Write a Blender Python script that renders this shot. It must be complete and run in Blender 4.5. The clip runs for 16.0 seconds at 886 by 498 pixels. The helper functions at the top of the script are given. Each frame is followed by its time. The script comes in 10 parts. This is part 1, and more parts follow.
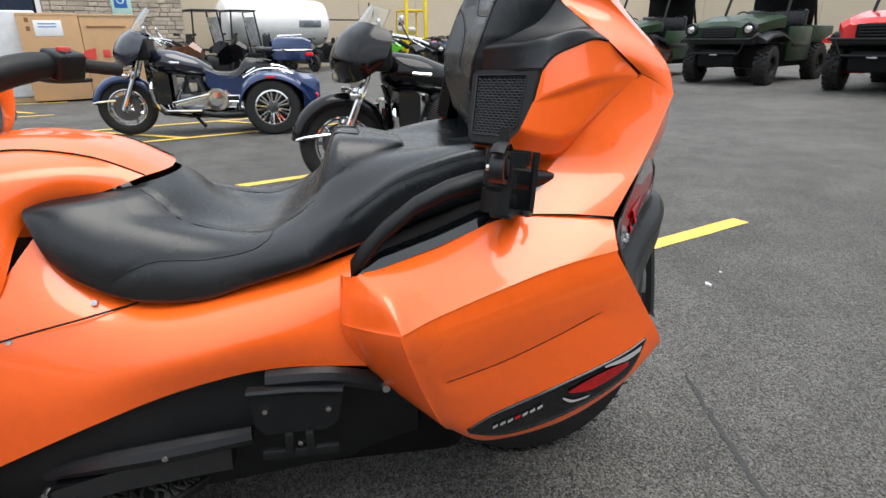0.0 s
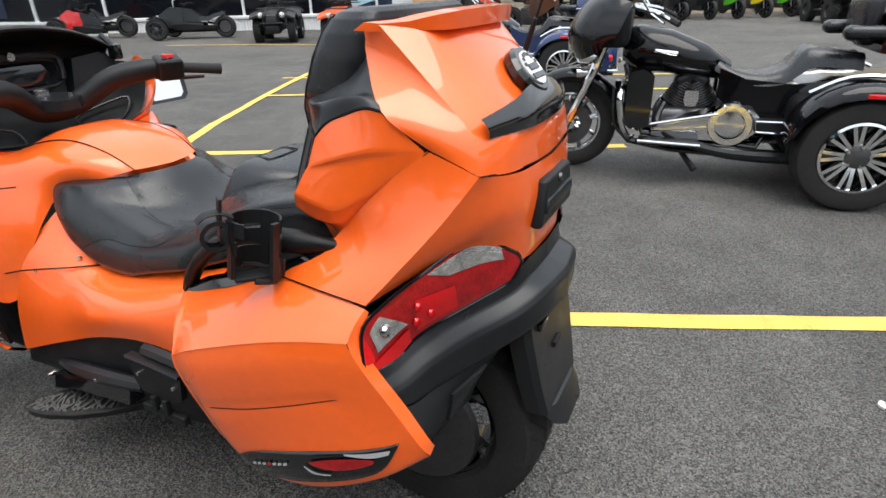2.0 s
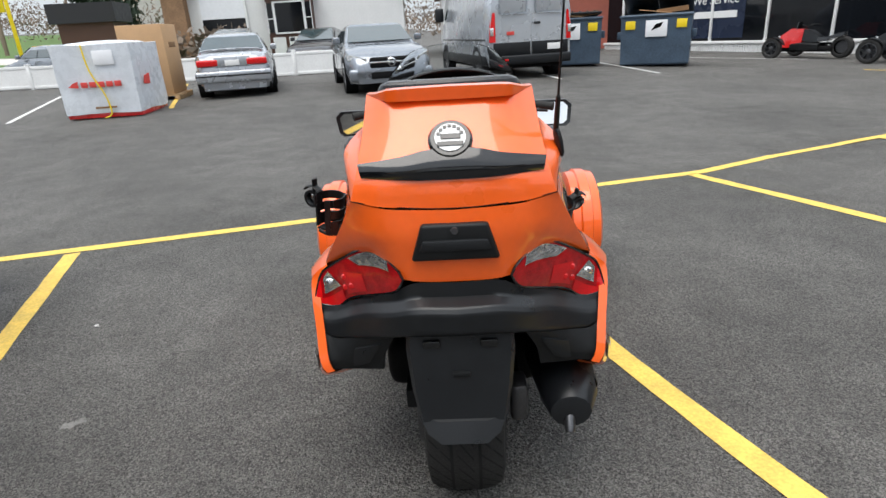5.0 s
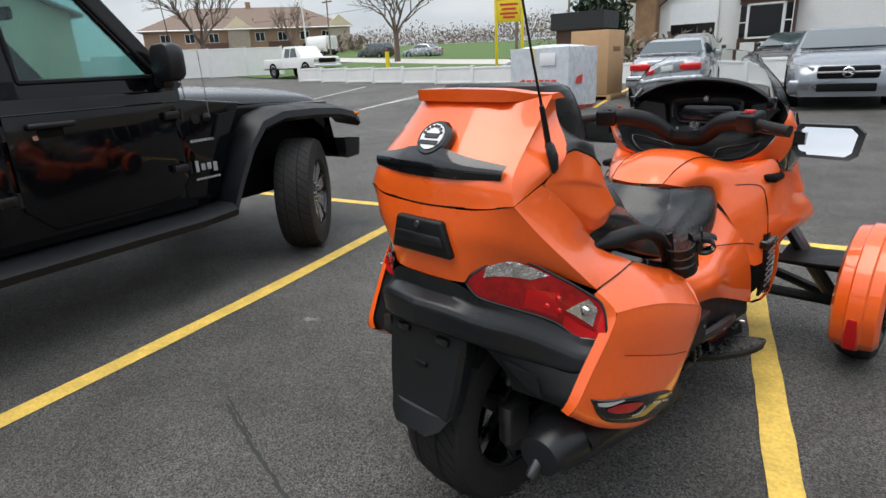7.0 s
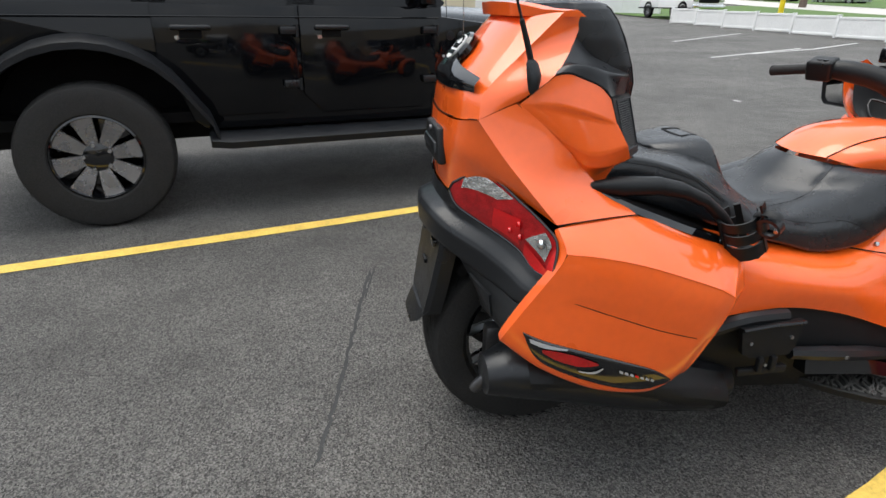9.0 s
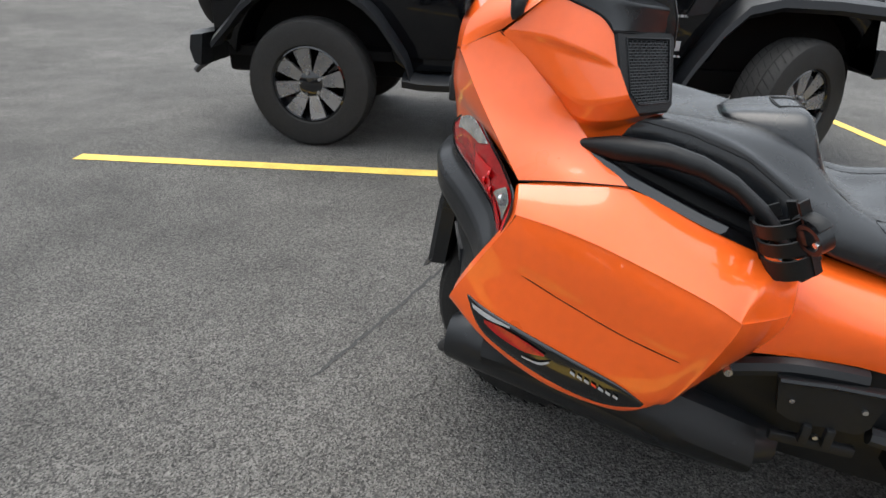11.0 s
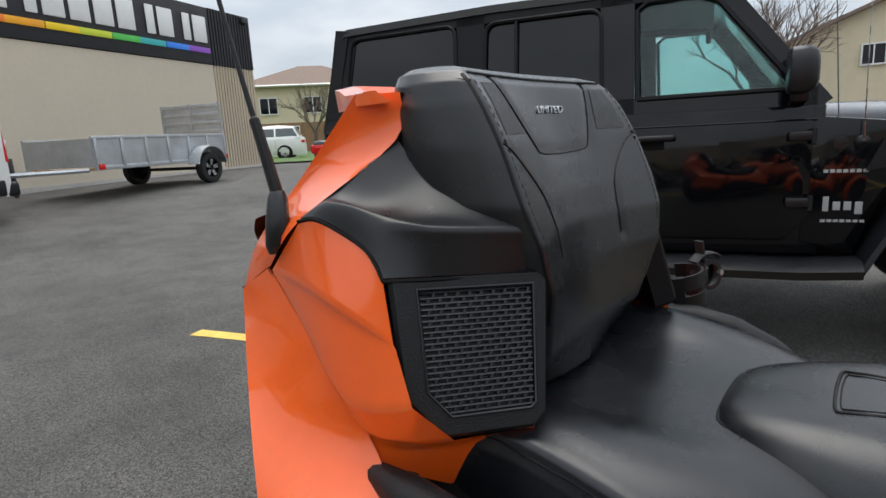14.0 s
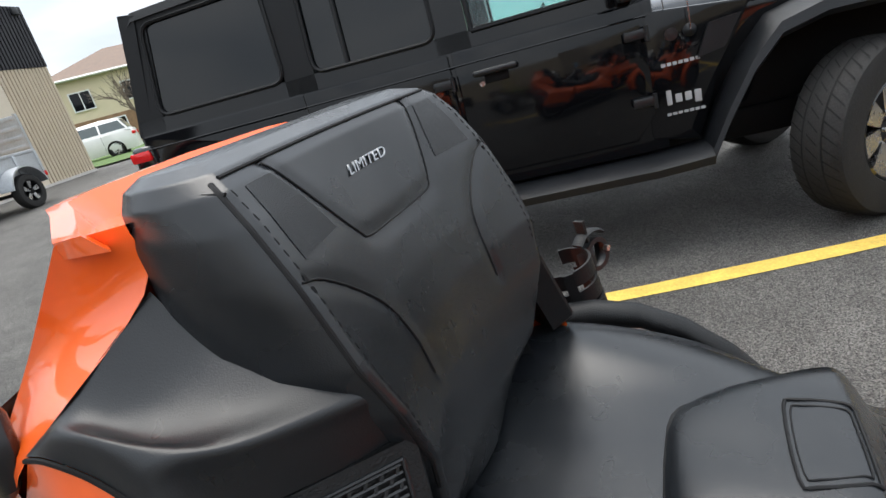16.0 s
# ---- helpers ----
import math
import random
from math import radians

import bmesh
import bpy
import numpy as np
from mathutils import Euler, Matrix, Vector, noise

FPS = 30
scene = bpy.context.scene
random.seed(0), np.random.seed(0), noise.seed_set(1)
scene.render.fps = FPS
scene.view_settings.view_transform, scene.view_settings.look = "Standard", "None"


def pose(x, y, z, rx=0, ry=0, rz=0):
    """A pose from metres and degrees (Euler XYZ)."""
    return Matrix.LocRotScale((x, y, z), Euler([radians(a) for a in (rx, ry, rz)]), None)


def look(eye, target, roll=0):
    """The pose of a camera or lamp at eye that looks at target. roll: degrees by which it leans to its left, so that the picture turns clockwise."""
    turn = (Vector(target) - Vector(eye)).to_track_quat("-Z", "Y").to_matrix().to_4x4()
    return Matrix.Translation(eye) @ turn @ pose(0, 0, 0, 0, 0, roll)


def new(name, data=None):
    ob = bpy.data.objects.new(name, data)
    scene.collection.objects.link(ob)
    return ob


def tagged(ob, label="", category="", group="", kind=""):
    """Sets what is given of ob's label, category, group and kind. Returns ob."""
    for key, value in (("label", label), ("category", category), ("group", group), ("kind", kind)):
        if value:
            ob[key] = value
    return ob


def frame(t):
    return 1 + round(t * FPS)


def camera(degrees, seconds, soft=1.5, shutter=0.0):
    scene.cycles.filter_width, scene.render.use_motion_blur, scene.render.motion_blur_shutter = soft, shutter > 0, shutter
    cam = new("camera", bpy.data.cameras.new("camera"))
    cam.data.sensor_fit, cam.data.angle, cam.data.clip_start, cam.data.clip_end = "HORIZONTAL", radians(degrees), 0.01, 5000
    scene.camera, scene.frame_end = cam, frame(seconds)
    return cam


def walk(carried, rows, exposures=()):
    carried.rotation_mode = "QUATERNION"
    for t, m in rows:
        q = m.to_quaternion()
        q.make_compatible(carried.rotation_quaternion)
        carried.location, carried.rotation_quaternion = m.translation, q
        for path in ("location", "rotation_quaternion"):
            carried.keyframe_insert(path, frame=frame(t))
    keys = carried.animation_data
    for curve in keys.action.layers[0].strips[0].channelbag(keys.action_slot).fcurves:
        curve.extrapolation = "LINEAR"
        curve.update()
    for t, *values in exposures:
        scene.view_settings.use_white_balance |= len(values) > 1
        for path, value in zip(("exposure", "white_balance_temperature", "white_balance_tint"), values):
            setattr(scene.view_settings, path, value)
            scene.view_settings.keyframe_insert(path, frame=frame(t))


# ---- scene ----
cam = camera(75.2, 16.0)
PATH = [
    (0, (-1.342, 0.226, 1.089), (0.512, -0.061, 0.397), -0.5),
    (0.5, (-1.358, -0.017, 1.161), (0.49, -0.055, 0.397), -0.1),
    (1, (-1.275, -0.272, 1.191), (0.511, 0.04, 0.347), -0.3),
    (1.5, (-1.141, -0.479, 1.225), (0.584, 0.074, 0.377), -0.8),
    (2, (-1.055, -0.773, 1.268), (0.56, 0.055, 0.427), -1.3),
    (2.5, (-0.947, -0.971, 1.315), (0.526, 0.085, 0.47), -1.8),
    (3, (-0.780, -1.174, 1.366), (0.479, 0.141, 0.538), -2.0),
    (3.2, (-0.7, -1.244, 1.351), (0.472, 0.156, 0.535), -1.4),
    (5.3, (0.179, -1.76, 1.35), (-0.132, 0.094, 0.669), -3.7),
    (5.5, (0.283, -1.751, 1.339), (-0.186, 0.08, 0.687), -3.7),
    (6, (0.545, -1.652, 1.34), (-0.302, 0.051, 0.721), -4.1),
    (6.5, (0.796, -1.566, 1.326), (-0.34, -0.038, 0.715), -4.0),
    (7, (1.026, -1.4, 1.293), (-0.327, -0.064, 0.673), -2.7),
    (7.5, (1.165, -1.235, 1.279), (-0.381, -0.138, 0.639), -2.1),
    (8, (1.359, -1.113, 1.263), (-0.332, -0.301, 0.57), -0.9),
    (8.5, (1.434, -0.929, 1.233), (-0.34, -0.349, 0.515), 0.6),
    (9, (1.524, -0.737, 1.215), (-0.286, -0.392, 0.436), 0.8),
    (9.2, (1.558, -0.684, 1.208), (-0.264, -0.483, 0.406), 1.7),
    (11.3, (1.386, 0.01, 1.081), (-0.332, -0.58, 0.245), 1.5),
    (11.5, (1.364, 0.07, 1.034), (-0.389, -0.533, 0.284), 1.7),
    (12, (1.313, 0.21, 0.937), (-0.414, -0.601, 0.335), -0.3),
    (12.5, (1.208, 0.276, 0.901), (-0.466, -0.714, 0.433), -2.1),
    (13, (1.001, 0.266, 0.982), (-0.683, -0.758, 0.644), -2.6),
    (13.5, (0.798, 0.232, 1.079), (-0.855, -0.838, 0.729), -1.7),
    (14, (0.678, 0.233, 1.161), (-0.875, -0.967, 0.773), -3.2),
    (14.5, (0.573, 0.231, 1.227), (-0.959, -0.979, 0.792), -4.2),
    (15, (0.504, 0.176, 1.267), (-1.066, -0.948, 0.745), -7.4),
    (15.5, (0.477, 0.173, 1.281), (-1.135, -0.865, 0.71), -10.7),
    (16, (0.458, 0.177, 1.263), (-1.224, -0.689, 0.613), -15.9),
]
walk(cam, [(t, look(eye, target, roll)) for t, eye, target, roll in PATH], [(0, 0.17), (3, 0.22), (5.5, 0.02), (6, 0.03), (6.5, -0.12), (7, -0.24), (8.5, -0.11), (9.2, 0.09), (11.5, 0.30), (12.5, 0.37), (13.5, -0.03), (14, -0.17), (14.5, -0.16), (15.2, -0.02), (16, 0.34)])

# ---- world and light ----
world = bpy.data.worlds.new("overcast_sky")
scene.world = world
world.use_nodes = True
wn, wl = world.node_tree.nodes, world.node_tree.links
wn.clear()
w_out = wn.new("ShaderNodeOutputWorld")
w_bg = wn.new("ShaderNodeBackground")
w_sky = wn.new("ShaderNodeTexSky")
w_sky.sky_type = "NISHITA"
w_sky.sun_disc = False
w_sky.sun_elevation, w_sky.sun_rotation = radians(72), radians(217)
w_map = wn.new("ShaderNodeTexCoord")
w_scale = wn.new("ShaderNodeMapping")
w_scale.inputs["Scale"].default_value = (1.6, 1.6, 4.0)
w_noise = wn.new("ShaderNodeTexNoise")
w_noise.inputs["Scale"].default_value = 2.2
w_noise.inputs["Detail"].default_value = 6
w_ramp = wn.new("ShaderNodeValToRGB")
w_ramp.color_ramp.elements[0].position, w_ramp.color_ramp.elements[0].color = 0.36, (6.1, 6.75, 7.5, 1)
w_ramp.color_ramp.elements[1].position, w_ramp.color_ramp.elements[1].color = 0.60, (8.6, 9.0, 9.4, 1)
w_mix = wn.new("ShaderNodeMixRGB")
w_mix.inputs[0].default_value = 0.88
wl.new(w_map.outputs["Generated"], w_scale.inputs["Vector"])
wl.new(w_scale.outputs[0], w_noise.inputs["Vector"])
wl.new(w_noise.outputs["Fac"], w_ramp.inputs[0])
wl.new(w_sky.outputs[0], w_mix.inputs[1])
wl.new(w_ramp.outputs[0], w_mix.inputs[2])
# an overcast sky is brighter overhead than at the horizon
w_sep = wn.new("ShaderNodeSeparateXYZ")
w_rise = wn.new("ShaderNodeMapRange")
w_rise.inputs["To Min"].default_value, w_rise.inputs["To Max"].default_value = 0.58, 1.42
w_mul = wn.new("ShaderNodeVectorMath")
w_mul.operation = "SCALE"
wl.new(w_map.outputs["Generated"], w_sep.inputs[0])
wl.new(w_sep.outputs["Z"], w_rise.inputs["Value"])
wl.new(w_mix.outputs[0], w_mul.inputs[0])
wl.new(w_rise.outputs[0], w_mul.inputs["Scale"])
wl.new(w_mul.outputs[0], w_bg.inputs["Color"])
w_bg.inputs["Strength"].default_value = 0.165
wl.new(w_bg.outputs[0], w_out.inputs[0])
sun = new("sun", bpy.data.lights.new("sun", "SUN"))
sun.data.energy, sun.data.angle, sun.data.color = 2.6, radians(50), (1.0, 0.95, 0.88)
sun.matrix_world = look((-1.8, -2.4, 9.5), (0, 0, 0))

# ---- materials ----
def mat(name, color, rough=0.5, metal=0.0, var=0.12, scale=8.0, bump=0.0, bscale=60.0, coat=0.0, spec=0.5, trans=0.0, emit=None, ior=1.45, coords="Object", isl=0.0, croug=0.04):
    """A procedural surface: base colour varied at two scales, roughness wear and fine relief."""
    m = bpy.data.materials.new(name)
    m.use_nodes = True
    n, l = m.node_tree.nodes, m.node_tree.links
    b = n["Principled BSDF"]
    b.inputs["Roughness"].default_value, b.inputs["Metallic"].default_value = rough, metal
    b.inputs["Specular IOR Level"].default_value = spec
    b.inputs["Coat Weight"].default_value = coat
    b.inputs["Coat Roughness"].default_value = croug
    b.inputs["Transmission Weight"].default_value = trans
    b.inputs["IOR"].default_value = ior
    col = (*color, 1)
    b.inputs["Base Color"].default_value = col
    tc = n.new("ShaderNodeTexCoord")
    if var > 0:
        t1 = n.new("ShaderNodeTexNoise")
        t1.inputs["Scale"].default_value, t1.inputs["Detail"].default_value = scale, 4
        t2 = n.new("ShaderNodeTexNoise")
        t2.inputs["Scale"].default_value, t2.inputs["Detail"].default_value = scale * 9, 3
        l.new(tc.outputs[coords], t1.inputs["Vector"])
        l.new(tc.outputs[coords], t2.inputs["Vector"])
        add = n.new("ShaderNodeMath")
        add.operation = "ADD"
        l.new(t1.outputs["Fac"], add.inputs[0])
        l.new(t2.outputs["Fac"], add.inputs[1])
        rg = n.new("ShaderNodeMapRange")
        rg.inputs["From Min"].default_value, rg.inputs["From Max"].default_value = 0.6, 1.4
        rg.inputs["To Min"].default_value, rg.inputs["To Max"].default_value = 1 - var, 1 + var
        l.new(add.outputs[0], rg.inputs["Value"])
        val = rg.outputs[0]
        if isl > 0:
            oi = n.new("ShaderNodeObjectInfo")
            r2 = n.new("ShaderNodeMapRange")
            r2.inputs["To Min"].default_value, r2.inputs["To Max"].default_value = 1 - isl, 1 + isl
            l.new(oi.outputs["Random"], r2.inputs["Value"])
            mm = n.new("ShaderNodeMath")
            mm.operation = "MULTIPLY"
            l.new(val, mm.inputs[0])
            l.new(r2.outputs[0], mm.inputs[1])
            val = mm.outputs[0]
        mx = n.new("ShaderNodeVectorMath")
        mx.operation = "SCALE"
        mx.inputs[0].default_value = color
        l.new(val, mx.inputs["Scale"])
        l.new(mx.outputs[0], b.inputs["Base Color"])
        rr = n.new("ShaderNodeMapRange")
        rr.inputs["From Min"].default_value, rr.inputs["From Max"].default_value = 0.3, 0.7
        rr.inputs["To Min"].default_value, rr.inputs["To Max"].default_value = max(0.02, rough - 0.06 - rough * 0.1), min(1, rough + 0.05)
        l.new(t1.outputs["Fac"], rr.inputs["Value"])
        l.new(rr.outputs[0], b.inputs["Roughness"])
    if bump > 0:
        t3 = n.new("ShaderNodeTexNoise")
        t3.inputs["Scale"].default_value, t3.inputs["Detail"].default_value = bscale, 3
        l.new(tc.outputs[coords], t3.inputs["Vector"])
        bp = n.new("ShaderNodeBump")
        bp.inputs["Strength"].default_value, bp.inputs["Distance"].default_value = bump, 0.004
        l.new(t3.outputs["Fac"], bp.inputs["Height"])
        l.new(bp.outputs[0], b.inputs["Normal"])
    if emit:
        b.inputs["Emission Color"].default_value = (*emit[0], 1)
        b.inputs["Emission Strength"].default_value = emit[1]
    return m


M_orange = mat("orange_pearl_paint", (0.95, 0.130, 0.012), 0.36, 0.05, 0.05, 5, coat=1.0, spec=0.5, croug=0.035)
M_satin = mat("satin_black_plastic", (0.0095, 0.0106, 0.0124), 0.36, 0, 0.15, 14, 0.08, 800, spec=0.5)
M_matte = mat("matte_black_plastic", (0.0085, 0.0092, 0.0100), 0.48, 0, 0.25, 12, 0.22, 500, spec=0.32)
M_gloss = mat("gloss_black_plastic", (0.005, 0.0055, 0.0065), 0.09, 0, 0.1, 8, coat=0.6, spec=0.5)
M_dark = mat("dark_underside", (0.005, 0.005, 0.0055), 0.8, 0, 0.3, 10, spec=0.2)
M_leather = mat("black_vinyl_leather", (0.0100, 0.0114, 0.0134), 0.27, 0, 0.14, 14, 0.10, 900, spec=0.60)
M_leather2 = mat("black_perforated_vinyl", (0.010, 0.0112, 0.013), 0.42, 0, 0.4, 260, 0.3, 900, spec=0.5)
M_thread = mat("black_stitching", (0.006, 0.006, 0.0065), 0.6, 0, 0.2, 60, spec=0.3)
M_rubber = mat("tyre_rubber", (0.022, 0.0215, 0.021), 0.72, 0, 0.35, 14, 0.5, 160, spec=0.3)
M_groove = mat("tyre_groove", (0.006, 0.006, 0.006), 0.9, 0, 0.2, 10)
M_chrome = mat("chrome", (0.78, 0.79, 0.80), 0.09, 1.0, 0.05, 10)
M_print = mat("silver_print", (0.42, 0.42, 0.43), 0.42, 0, 0.1, 30)
M_alu = mat("brushed_aluminium", (0.42, 0.43, 0.45), 0.32, 1.0, 0.15, 18, 0.1, 300)
M_steel = mat("dark_steel", (0.12, 0.12, 0.125), 0.42, 0.9, 0.25, 20)
M_bolt = mat("zinc_bolt", (0.55, 0.55, 0.55), 0.3, 1.0, 0.2, 40)
M_red = mat("red_lens", (0.62, 0.006, 0.008), 0.10, 0, 0.15, 26, 0.15, 110, coat=0.5)
M_reddark = mat("dark_red_lens", (0.36, 0.004, 0.006), 0.10, 0, 0.55, 40, 0.5, 120, coat=0.6)
M_clear = mat("clear_reflector_lens", (0.72, 0.72, 0.71), 0.10, 0.85, 0.6, 40, 1.0, 60, coat=0.5)
M_amber = mat("amber_lens", (0.85, 0.24, 0.02), 0.15, 0, 0.2, 40, coat=0.5)
M_white = mat("white_paint", (0.78, 0.78, 0.77), 0.4, 0, 0.06, 4, coat=0.3)
M_blackpaint = mat("black_car_paint", (0.003, 0.0033, 0.0042), 0.10, 0, 0.1, 3, coat=0.12, spec=0.36)
M_silver = mat("silver_car_paint", (0.40, 0.42, 0.45), 0.28, 0.55, 0.05, 3, coat=0.8)
M_grey = mat("grey_car_paint", (0.22, 0.24, 0.27), 0.25, 0.6, 0.05, 3, coat=0.9)
M_bluepaint = mat("deep_blue_paint", (0.010, 0.028, 0.105), 0.18, 0.2, 0.08, 4, coat=1.0)
M_navy = mat("navy_tank_paint", (0.008, 0.010, 0.022), 0.15, 0.1, 0.1, 4, coat=1.0)
M_green = mat("dark_green_paint", (0.012, 0.032, 0.013), 0.42, 0.0, 0.12, 5, coat=0.15, spec=0.35)
M_redpaint = mat("red_paint", (0.60, 0.02, 0.02), 0.28, 0, 0.1, 5, coat=0.6)
M_atvorange = mat("orange_plastic", (0.85, 0.10, 0.02), 0.4, 0, 0.1, 5, coat=0.3)
M_yellow = mat("worn_yellow_line_paint", (0.74, 0.50, 0.105), 0.75, 0, 0.30, 9, 0.7, 260)
M_whiteline = mat("faded_white_line_paint", (0.62, 0.62, 0.60), 0.75, 0, 0.22, 9, 0.7, 260)
M_yellowgloss = mat("yellow_plastic", (0.85, 0.62, 0.02), 0.35, 0, 0.1, 5)
M_card = mat("brown_cardboard", (0.50, 0.31, 0.165), 0.85, 0, 0.10, 5, 0.15, 60)
M_carddark = mat("cardboard_print_brown", (0.22, 0.12, 0.055), 0.85, 0, 0.12, 9)
M_redprint = mat("red_print", (0.62, 0.06, 0.05), 0.7, 0, 0.1, 12)
M_paper = mat("white_paper", (0.80, 0.81, 0.83), 0.7, 0, 0.06, 8)
M_wrap = mat("white_plastic_wrap", (0.62, 0.65, 0.69), 0.30, 0, 0.10, 6, 0.9, 9)
M_wood = mat("raw_pallet_wood", (0.46, 0.31, 0.17), 0.8, 0, 0.3, 12, 0.4, 40)
M_tan = mat("tan_stucco_wall", (0.53, 0.45, 0.34), 0.9, 0, 0.07, 1.2, 0.5, 60)
M_cream = mat("cream_siding", (0.66, 0.57, 0.40), 0.8, 0, 0.06, 2)
M_stonewall = mat("grey_tan_split_stone", (0.40, 0.34, 0.275), 0.9, 0, 0.30, 5, 1.0, 16, isl=0.22)
M_brick = mat("brown_brick", (0.34, 0.22, 0.145), 0.9, 0, 0.18, 3, 0.4, 30)
M_roof = mat("brown_shingle_roof", (0.20, 0.145, 0.115), 0.9, 0, 0.25, 3, 0.5, 40)
M_trimbrown = mat("dark_brown_trim", (0.085, 0.040, 0.028), 0.6, 0, 0.15, 5)
M_vinyl = mat("white_vinyl_fence", (0.80, 0.80, 0.79), 0.45, 0, 0.07, 2)
M_dumpster = mat("blue_grey_dumpster_paint", (0.055, 0.085, 0.125), 0.55, 0.1, 0.28, 3, 0.3, 40)
M_glass = mat("dark_tinted_glass", (0.004, 0.005, 0.006), 0.04, 0, 0.1, 3, spec=0.5)
M_carglass = mat("car_window_glass", (0.035, 0.055, 0.060), 0.05, 0, 0.2, 3, coat=0.8, spec=0.6)
M_shopglass = mat("shop_window_glass", (0.006, 0.007, 0.009), 0.05, 0, 0.3, 1, spec=0.4)
M_banner = mat("dark_blue_window_graphic", (0.012, 0.020, 0.045), 0.3, 0, 0.2, 2)
M_ltblue = mat("pale_blue_graphic", (0.35, 0.52, 0.62), 0.4, 0, 0.1, 4)
M_signblue = mat("blue_sign_paint", (0.03, 0.17, 0.50), 0.5, 0, 0.1, 4)
M_signback = mat("pale_green_sign_sheet", (0.50, 0.72, 0.66), 0.5, 0, 0.1, 4)
M_blackwall = mat("black_metal_cladding", (0.018, 0.018, 0.022), 0.6, 0, 0.2, 3)
M_galv = mat("galvanised_steel", (0.46, 0.48, 0.50), 0.45, 0.7, 0.2, 4, 0.1, 60)
M_concrete = mat("pale_concrete", (0.50, 0.48, 0.45), 0.9, 0, 0.15, 1.5, 0.3, 30)
M_bark = mat("grey_brown_bark", (0.14, 0.105, 0.085), 0.95, 0, 0.3, 6, 0.8, 20)
M_conifer = mat("dark_conifer", (0.022, 0.038, 0.022), 0.9, 0, 0.4, 1.5)
M_bush = mat("brown_twig_bush", (0.20, 0.155, 0.12), 0.95, 0, 0.4, 3)
M_mirror = mat("mirror_glass", (0.9, 0.9, 0.9), 0.02, 1.0, 0.0)
M_screen = mat("dash_screen", (0.012, 0.014, 0.018), 0.15, 0, 0.1, 4, coat=0.5)
M_litter = mat("pale_litter", (0.70, 0.68, 0.66), 0.8, 0, 0.1, 30)
M_pole = mat("weathered_timber_pole", (0.21, 0.165, 0.125), 0.9, 0, 0.2, 3)
M_stonebrown = mat("brown_rubble_stone", (0.27, 0.16, 0.09), 0.9, 0, 0.4, 2.5, 0.8, 8)


def clearglass(name, tint, rough=0.02):
    m = mat(name, tint, rough, 0, 0.0, trans=1.0, ior=1.45)
    return m


M_wind = clearglass("clear_windscreen", (0.93, 0.95, 0.95))
M_tealglass = clearglass("teal_tinted_glass", (0.50, 0.76, 0.74))


# ---- mesh tools ----
def V(*a):
    return Vector(a)


def bm_box(bm, lo, hi, bevel=0.0, seg=2, m=None):
    v = [bm.verts.new((x, y, z)) for x in (lo[0], hi[0]) for y in (lo[1], hi[1]) for z in (lo[2], hi[2])]
    fs = [bm.faces.new([v[i] for i in q]) for q in ((0, 1, 3, 2), (4, 6, 7, 5), (0, 4, 5, 1), (2, 3, 7, 6), (0, 2, 6, 4), (1, 5, 7, 3))]
    if m is not None:
        bmesh.ops.transform(bm, matrix=m, verts=v)
    if bevel > 0:
        es = list({e for f in fs for e in f.edges})
        bmesh.ops.bevel(bm, geom=es, offset=bevel, segments=seg, profile=0.5, affect="EDGES")
    return bm


def box(lo, hi, bevel=0.0, seg=2, m=None):
    return bm_box(bmesh.new(), lo, hi, bevel, seg, m)


def ring_faces(bm, rings, closed=True, caps=True):
    n = len(rings[0])
    for a, b in zip(rings, rings[1:]):
        for i in range(n if closed else n - 1):
            j = (i + 1) % n
            try:
                bm.faces.new((a[i], a[j], b[j], b[i]))
            except ValueError:
                pass
    if caps and closed:
        for r in (list(reversed(rings[0])), rings[-1]):
            try:
                bm.faces.new(r)
            except ValueError:
                pass


def loft(sections, closed=True, caps=True, bm=None):
    """Rings of points joined one after the other."""
    bm = bm or bmesh.new()
    ring_faces(bm, [[bm.verts.new(p) for p in s] for s in sections], closed, caps)
    return bm


def catmull(pts, n):
    """A smooth line through the points, n pieces a span."""
    pts = [Vector(p) for p in pts]
    out = []
    for i in range(len(pts) - 1):
        p0, p1, p2, p3 = pts[max(i - 1, 0)], pts[i], pts[i + 1], pts[min(i + 2, len(pts) - 1)]
        for k in range(n):
            t = k / n
            out.append(0.5 * ((2 * p1) + (p2 - p0) * t + (2 * p0 - 5 * p1 + 4 * p2 - p3) * t * t + (3 * p1 - p0 - 3 * p2 + p3) * t ** 3))
    out.append(pts[-1])
    return out


def grid(rows, nu=4, nv=4, thick=0.0, bm=None):
    """A smooth sheet through rows of points; thick gives it depth inwards."""
    lines = [catmull(r, nu) for r in rows]
    cols = [catmull([l[i] for l in lines], nv) for i in range(len(lines[0]))]
    g = [[c[j] for c in cols] for j in range(len(cols[0]))]
    bm = bm or bmesh.new()
    vs = [[bm.verts.new(p) for p in r] for r in g]
    ring_faces(bm, vs, False)
    if thick:
        bmesh.ops.recalc_face_normals(bm, faces=bm.faces[:])
        bmesh.ops.solidify(bm, geom=bm.faces[:], thickness=thick)
    return bm


def facets(pts, faces, bm=None):
    bm = bm or bmesh.new()
    v = [bm.verts.new(p) for p in pts]
    for f in faces:
        bm.faces.new([v[i] for i in f])
    return bm


